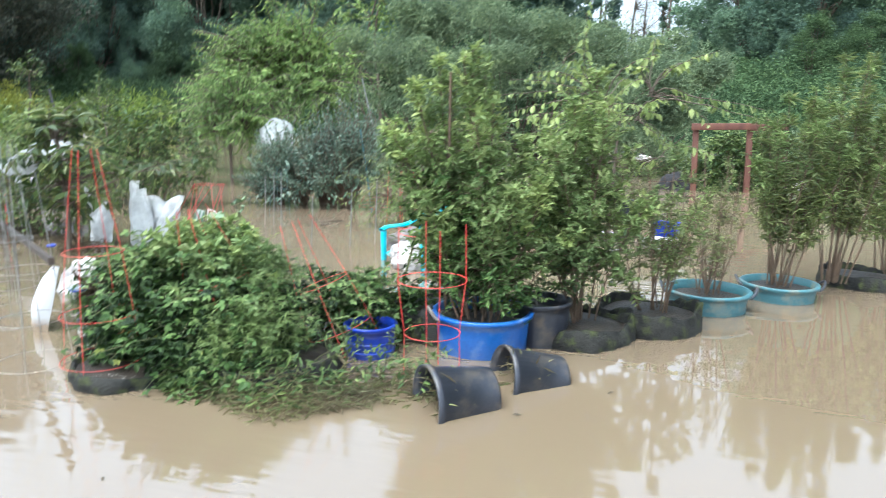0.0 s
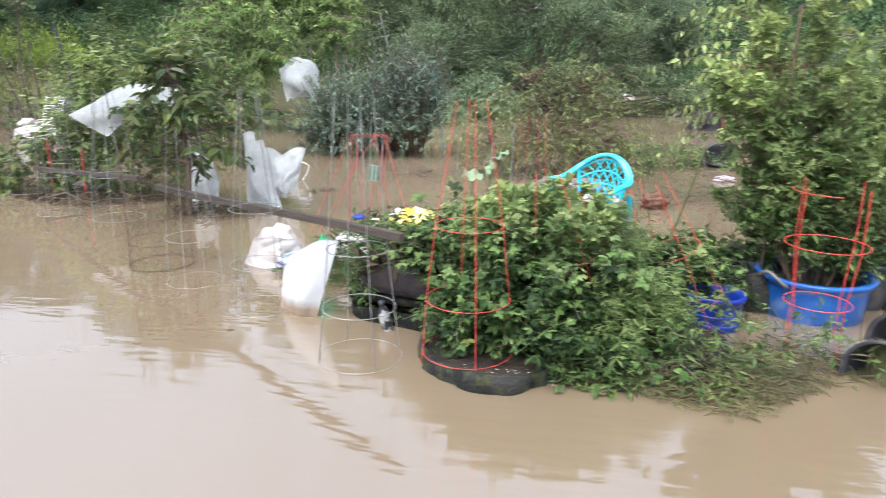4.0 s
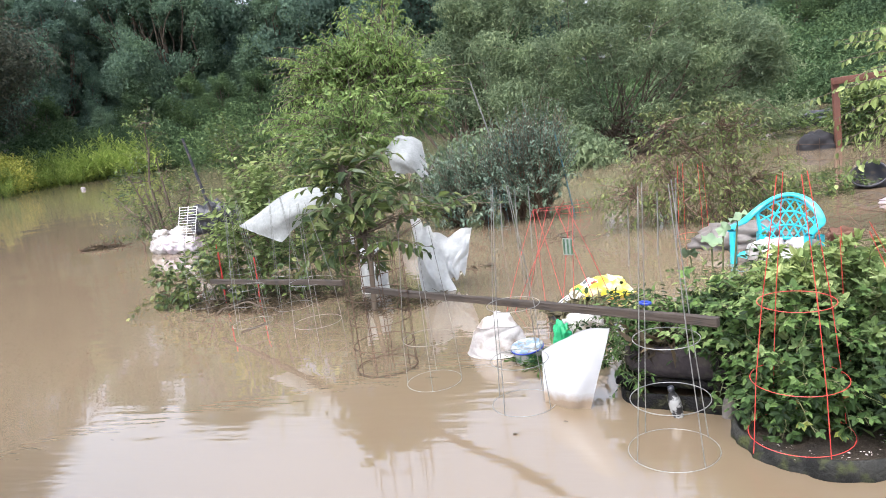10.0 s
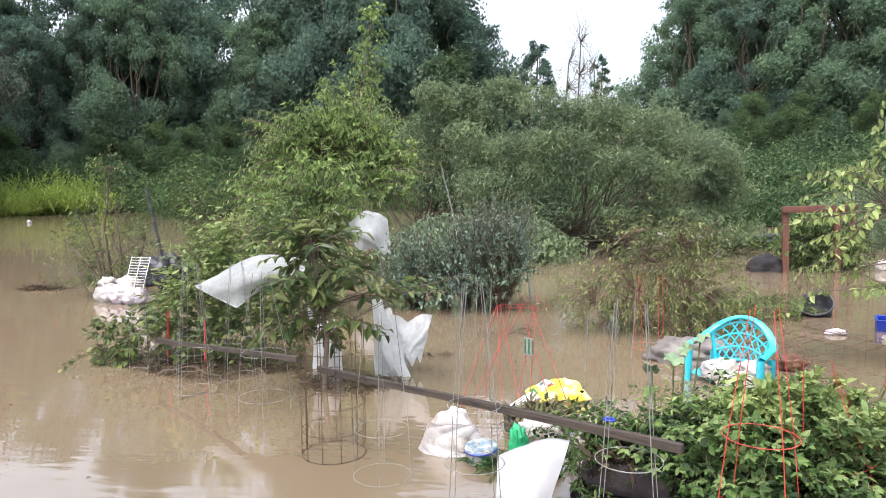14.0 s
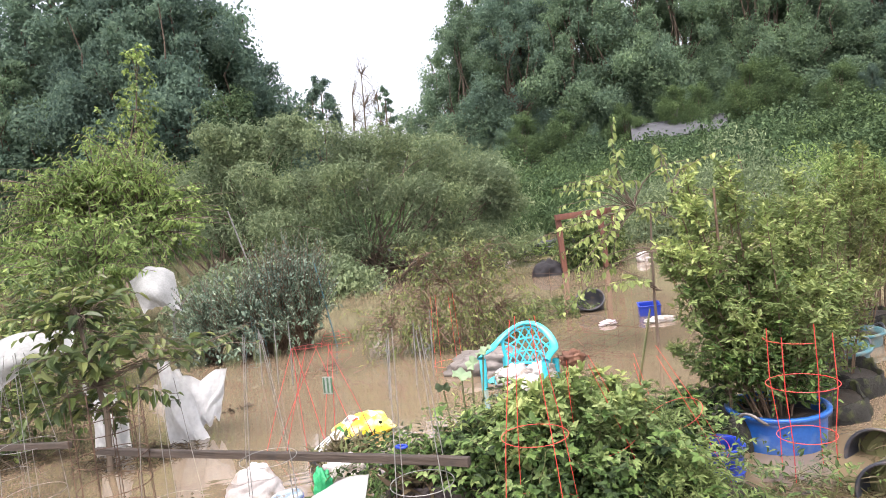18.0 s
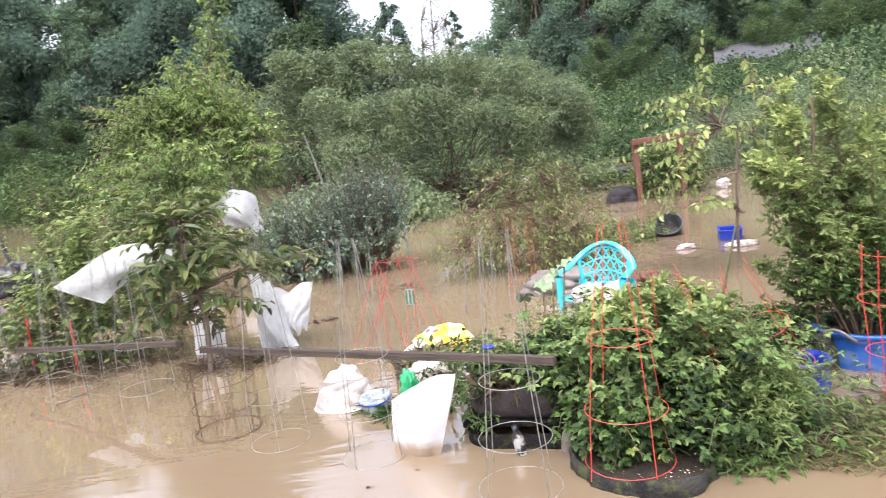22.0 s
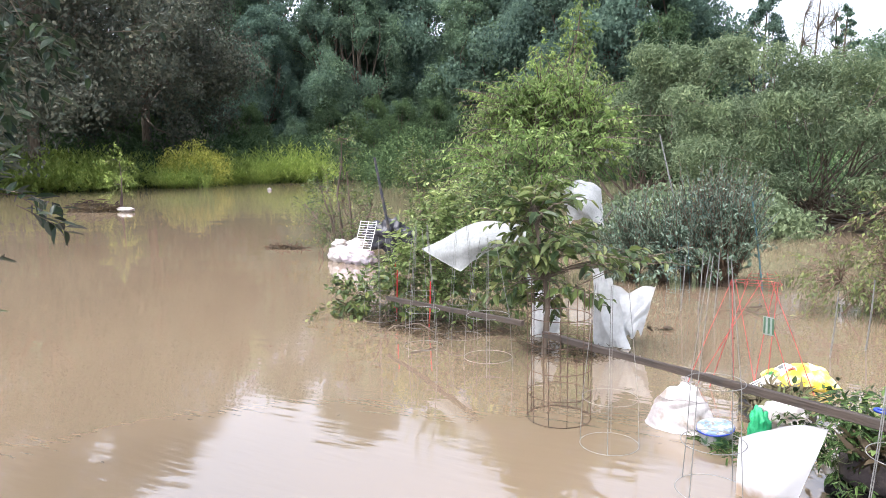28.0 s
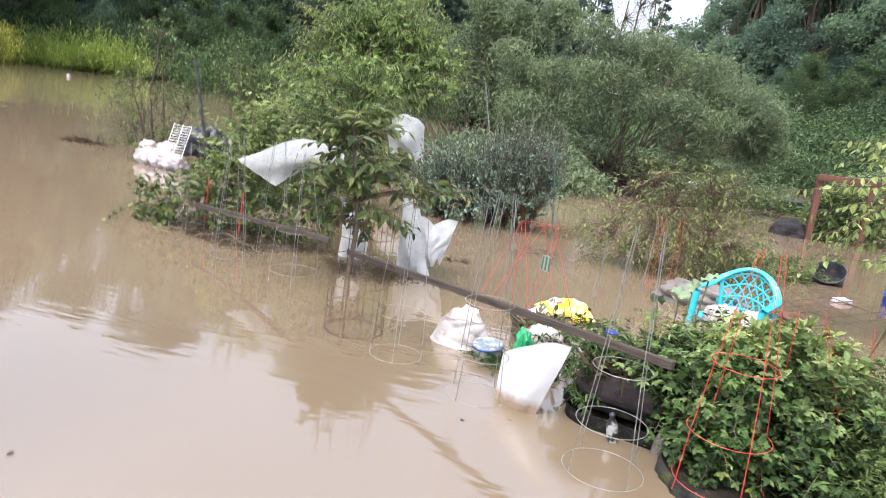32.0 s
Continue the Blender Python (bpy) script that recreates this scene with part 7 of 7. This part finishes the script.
# ---- chair ----
def chair(at, turn):
    root = thing("garden_chair", "turquoise plastic garden chair half under water", "chair", at, turn)
    a = np.radians(np.linspace(-20, 200, 40))
    up = np.clip(np.sin(a), 0, 1)
    rim = np.stack([0.285 * np.cos(a) * (1 + 0.04 * up), 0.02 + 0.24 * np.sin(a), 0.64 + 0.175 * up**2], -1)
    front = [(0.29, -0.24, 0.63), (0.3, -0.17, 0.645)]
    back_front = [(-0.3, -0.17, 0.645), (-0.29, -0.24, 0.63)]
    pts = np.array(front + [tuple(p) for p in rim[2:-2]] + back_front)
    v, f = tube(pts, 1.0, 10)
    core = np.repeat(pts, 10, 0)
    outw = unit(core * np.array([1, 1, 0]) - np.array([0, 0.02, 0]))
    off = v - core
    side = (off * outw).sum(1, keepdims=True)
    v = core + outw * side * 0.034 + (off - outw * side) * 0.016
    part("armrest", [(v, f)], TURQUOISE, root, "curved arm and back rail")

    def back(u, z):
        b = np.radians(35 + 110 * u)
        k = 0.78 + 0.22 * z
        top = 0.64 + 0.175 * np.clip(np.sin(b), 0, 1) ** 2
        return np.stack([0.285 * np.cos(b) * k, 0.02 + 0.24 * np.sin(b) * (0.85 + 0.15 * z), 0.42 + (top - 0.42) * z], -1)

    backrest = part("backrest", [tube(back(np.full(6, u), np.linspace(0, 1, 6)), 0.016, 6) for u in (0.0, 1.0)] + [tube(back(np.linspace(0, 1, 14), np.full(14, 0.1)), 0.014, 5)], TURQUOISE, root)
    n = 7
    for k in range(n + 1):
        for s in (1, -1):
            u0 = k / n
            u = np.linspace(u0, u0 + s * 0.45, 9)
            z = np.linspace(0.08, 0.97, 9)
            ok = (u >= -0.01) & (u <= 1.01)
            if ok.sum() > 2:
                part("lattice_bar", [tube(back(u[ok], z[ok]), 0.0075, 5)], TURQUOISE, backrest)
    for z in (0.38, 0.66, 0.9):
        part("lattice_bar", [tube(back(np.linspace(0, 1, 14), np.full(14, z)), 0.009, 5)], TURQUOISE, backrest)

    def seat(u, v):
        x = (u - 0.5) * (0.5 - 0.06 * v)
        return x, (v - 0.5) * 0.46, 0.42 + 0.02 * (2 * u - 1) ** 2 - 0.02 * np.sin(v * 3.1) - 0.02 * (v < 0.05)

    part("seat", cloth(seat, 14, 14, 0.012), TURQUOISE, root)
    for x, y in ((0.27, -0.22), (-0.27, -0.22), (0.23, 0.22), (-0.23, 0.22)):
        s = 0.62 if y < 0 else 0.5
        part("leg", [tube([(x * 1.08, y * 1.1, 0), (x * 1.04, y * 1.05, 0.25), (x * 1.02, y * 1.03, s)], [0.02, 0.026, 0.03], 6)], TURQUOISE, root)
    return root


chair((1.72, 5.42, -0.345), (3, 2, -31)).scale = (0.95, 0.95, 0.97)

# ---- floating litter and dead weeds ----
def mat_of_weeds(name, label, at, size, count, leaf, width, mat, seed, high=0.1, kind="stuff"):
    g = np.random.default_rng(seed)
    a, r = g.uniform(0, 6.28, count), np.sqrt(g.random(count))
    z = high * g.random(count) * (1 - r * 0.8)
    p = np.stack([np.cos(a) * r * size[0] * (1 + 0.2 * np.sin(3 * a)), np.sin(a) * r * size[1] * (1 + 0.2 * np.sin(4 * a + 1)), z + 0.004], -1)
    d = g.normal(size=p.shape) * [1, 1, 0.3]
    ob = part(name, [leaf_cards(g, p, unit(d), unit(np.array([0, 0, 1.0]) + 0.4 * g.normal(size=p.shape)), leaf * g.uniform(0.5, 1.4, count), width)], mat, None, label, False)
    ob.location = at
    return tagged(ob, category="weeds", kind=kind)


mat_of_weeds("flattened_weeds", "flattened green weeds washed against the brambles", (2.0, 2.55, 0), (0.36, 0.22), 1100, 0.05, 0.25, LEAF_SHRUB, 1, 0.2)
mat_of_weeds("flattened_weeds", "green weeds lying in the water before the grow bag", (1.66, 2.44, 0), (0.26, 0.12), 700, 0.05, 0.3, LEAF_SHRUB, 21, 0.16)
mat_of_weeds("dead_grass", "matted straw-coloured weeds in the water", (2.05, 2.48, 0), (0.42, 0.22), 2600, 0.055, 0.08, STRAW, 2, 0.14)
mat_of_weeds("dead_grass", "thin drift of straw and leaves", (2.5, 2.75, 0), (0.3, 0.2), 500, 0.07, 0.09, STRAW, 3, 0.02)
mat_of_weeds("dead_grass", "weeds gathered by the pail", (0.2, 3.45, 0), (0.3, 0.2), 500, 0.07, 0.1, LEAF_BRAMBLE, 4, 0.12)
mat_of_weeds("dead_grass", "dark weeds and mud under the shrubs", (-2.5, 5.1, 0), (0.7, 0.3), 900, 0.08, 0.12, DRYLEAF, 5, 0.1)
mat_of_weeds("dead_grass", "mud and roots at the foot of the fruit tree", (-1.2, 4.85, 0), (0.4, 0.25), 500, 0.07, 0.12, DRYLEAF, 6, 0.1)
mat_of_weeds("floating_debris", "raft of dark debris with yellow leaves", (-7.6, 9.2, 0), (0.4, 0.18), 260, 0.11, 0.2, DRYLEAF, 7, 0.08)
mat_of_weeds("floating_debris", "raft of twigs and litter far out in the flood", (-20.3, 14.8, 0), (1.3, 0.5), 600, 0.3, 0.14, DRYLEAF, 8, 0.45)
mat_of_weeds("floating_debris", "low weeds drifting behind the black cloth", (4.6, 17.5, 0), (1.6, 0.6), 900, 0.16, 0.3, LEAF_SHRUB, 9, 0.5)
mat_of_weeds("floating_debris", "low weeds drifting beside the tarpaulins", (2.6, 18.5, 0), (1.6, 0.5), 700, 0.16, 0.25, STRAW, 10, 0.3)
mat_of_weeds("dead_leaf", "curled brown leaf floating on the flood", (-0.72, 5.85, 0), (0.09, 0.05), 14, 0.09, 0.4, DRYLEAF, 11, 0.05)
sack("foam_block", "white foam litter on the debris raft", (-18.9, 14.9, 0.08), (0.4, 0.16, 0.08), BAG, 50.0, 0.2, "litter")
sack("white_ball", "white plastic float near the far shore", (-26.5, 30.5, 0.05), (0.12, 0.11, 0.1), BAG, 51.0, 0.1, "litter")
plant("sapling", "small sapling standing in the debris raft", "sapling", (-19.3, 15.0, 0), [(0, 0, 0.9, 0.35, 0.35, 0.4, 1), (0.1, 0, 1.5, 0.3, 0.3, 0.4, 1)], 60, 7, 0.1, 0.4, LEAF_MEADOW, BARK, twig=0.4, stems=[(0, 0), (0.1, 0)], stem_r=0.03, limbs=14, seed=90)

cage("dull green wire cage beside the grey bush", (-0.72, 7.2, 0), [(0.1, 0.12), (0.35, 0.1)], 0.62, GREENTUB, apex=0.09, thick=0.0014, foot=-0.1)
cage("small red wire cage at the foot of the grey bush", (0.05, 8.3, 0), [(0.05, 0.2), (0.14, 0.16)], 0.2, DULLRED, apex=0.12, thick=0.003, foot=-0.1, group="red plant cages")

# sagging fence of rusted wire towards the timber frame
fence = thing("wire_fence", "sagging rusted wire fence standing in the flood", "wire fence", (2.5, 8.9, 0))
for k in range(9):
    x = k * 0.2
    part("upright", [tube([(x, -0.06 * k, -0.2), (x + 0.01, -0.06 * k, 0.25), (x + 0.02 * (k % 3 - 1), -0.06 * k, 0.55 + 0.05 * (k % 2))], 0.0035, 4)], RUSTWIRE, fence)
for z in (0.12, 0.34, 0.52):
    xs = np.linspace(0, 1.6, 14)
    part("strand", [tube(np.stack([xs, -0.3 * xs, z - 0.05 * np.sin(xs * 2)], -1), 0.003, 4)], RUSTWIRE, fence)
flat = thing("wire_fence", "fallen wire fence panel half under water", "wire fence", (2.35, 6.2, 0.0), (0, 0, 28))
for k in range(6):
    part("strand", [tube([(-0.35, k * 0.16 - 0.3, -0.03), (0.25, k * 0.16 - 0.36, 0.06), (0.8, k * 0.16 - 0.4, 0.16)], 0.003, 4)], RUSTWIRE, flat)
for k in range(5):
    part("strand", [tube([(k * 0.24 - 0.3, -0.36, 0.04 * k - 0.02), (k * 0.24 - 0.3, 0.5, 0.04 * k - 0.02)], 0.003, 4)], RUSTWIRE, flat)
mesh = thing("wire_fence", "rusted square mesh fence behind the saplings", "wire fence", (-5.2, 10.6, 0), (0, 0, 8))
for k in range(15):
    part("upright", [tube([(k * 0.16, 0, -0.2), (k * 0.16, 0, 0.85)], 0.004, 4)], RUSTWIRE, mesh)
for z in (0.1, 0.28, 0.46, 0.64, 0.82):
    part("strand", [tube([(0, 0, z), (1.1, 0.02, z - 0.02), (2.24, 0, z)], 0.004, 4)], RUSTWIRE, mesh)

# dead branches caught under the short board
for k, (x, y, sd) in enumerate(((-2.5, 4.72, 1), (-2.1, 4.6, 2), (-2.85, 4.85, 3), (0.1, 6.75, 4), (-0.15, 7.0, 5), (2.05, 5.9, 6))):
    g = np.random.default_rng(100 + sd)
    root = thing("dead_branch", "bare dead branch lying in the flood", "branch", (x, y, 0.02), (0, 0, g.uniform(0, 360)), "dead branches")
    part("wood", [limb(g, (-0.35, 0, -0.02), (0.35, 0.05, 0.06), 0.009, 0.004, 0.2, 8)], BARK, root)
    for q in range(6):
        part("twig", [limb(g, (q * 0.12 - 0.25, 0, 0.02), (q * 0.12 - 0.25 + g.uniform(-0.15, 0.15), g.uniform(-0.25, 0.25), g.uniform(0.02, 0.28)), 0.005, 0.002, 0.2, 6, 4)], BARK, root)

# small leaves and specks adrift on the water
drift = np.random.default_rng(77)
speck = mesh_of("floating_leaf", [leaf_cards(drift, np.zeros((1, 3)), np.array([[1.0, 0, 0]]), np.array([[0, 0, 1.0]]), 0.035, 0.5, True)])
speck.materials.append(DRYLEAF)
for k in range(46):
    x, y = drift.uniform(-4, 4.2), drift.uniform(0.9, 7.5)
    ob = new("floating_leaf", speck)
    ob.matrix_basis = pose(x, y, 0.004, drift.uniform(-6, 6), drift.uniform(-6, 6), drift.uniform(0, 360)) @ Matrix.Diagonal((1, 1, 1, 1)) @ Matrix.Scale(drift.uniform(0.5, 1.3), 4)
    tagged(ob, "small brown leaf floating on the muddy water", "leaf", "floating leaves")

for x, y, h in ((-2.95, 5.2, 0.48), (-2.55, 5.1, 0.42), (-3.15, 5.5, 0.5)):
    stake("thin orange-red garden stake among the shrubs", (x, y, 0), (x + 0.02, y, h), 0.007, REDWIRE)
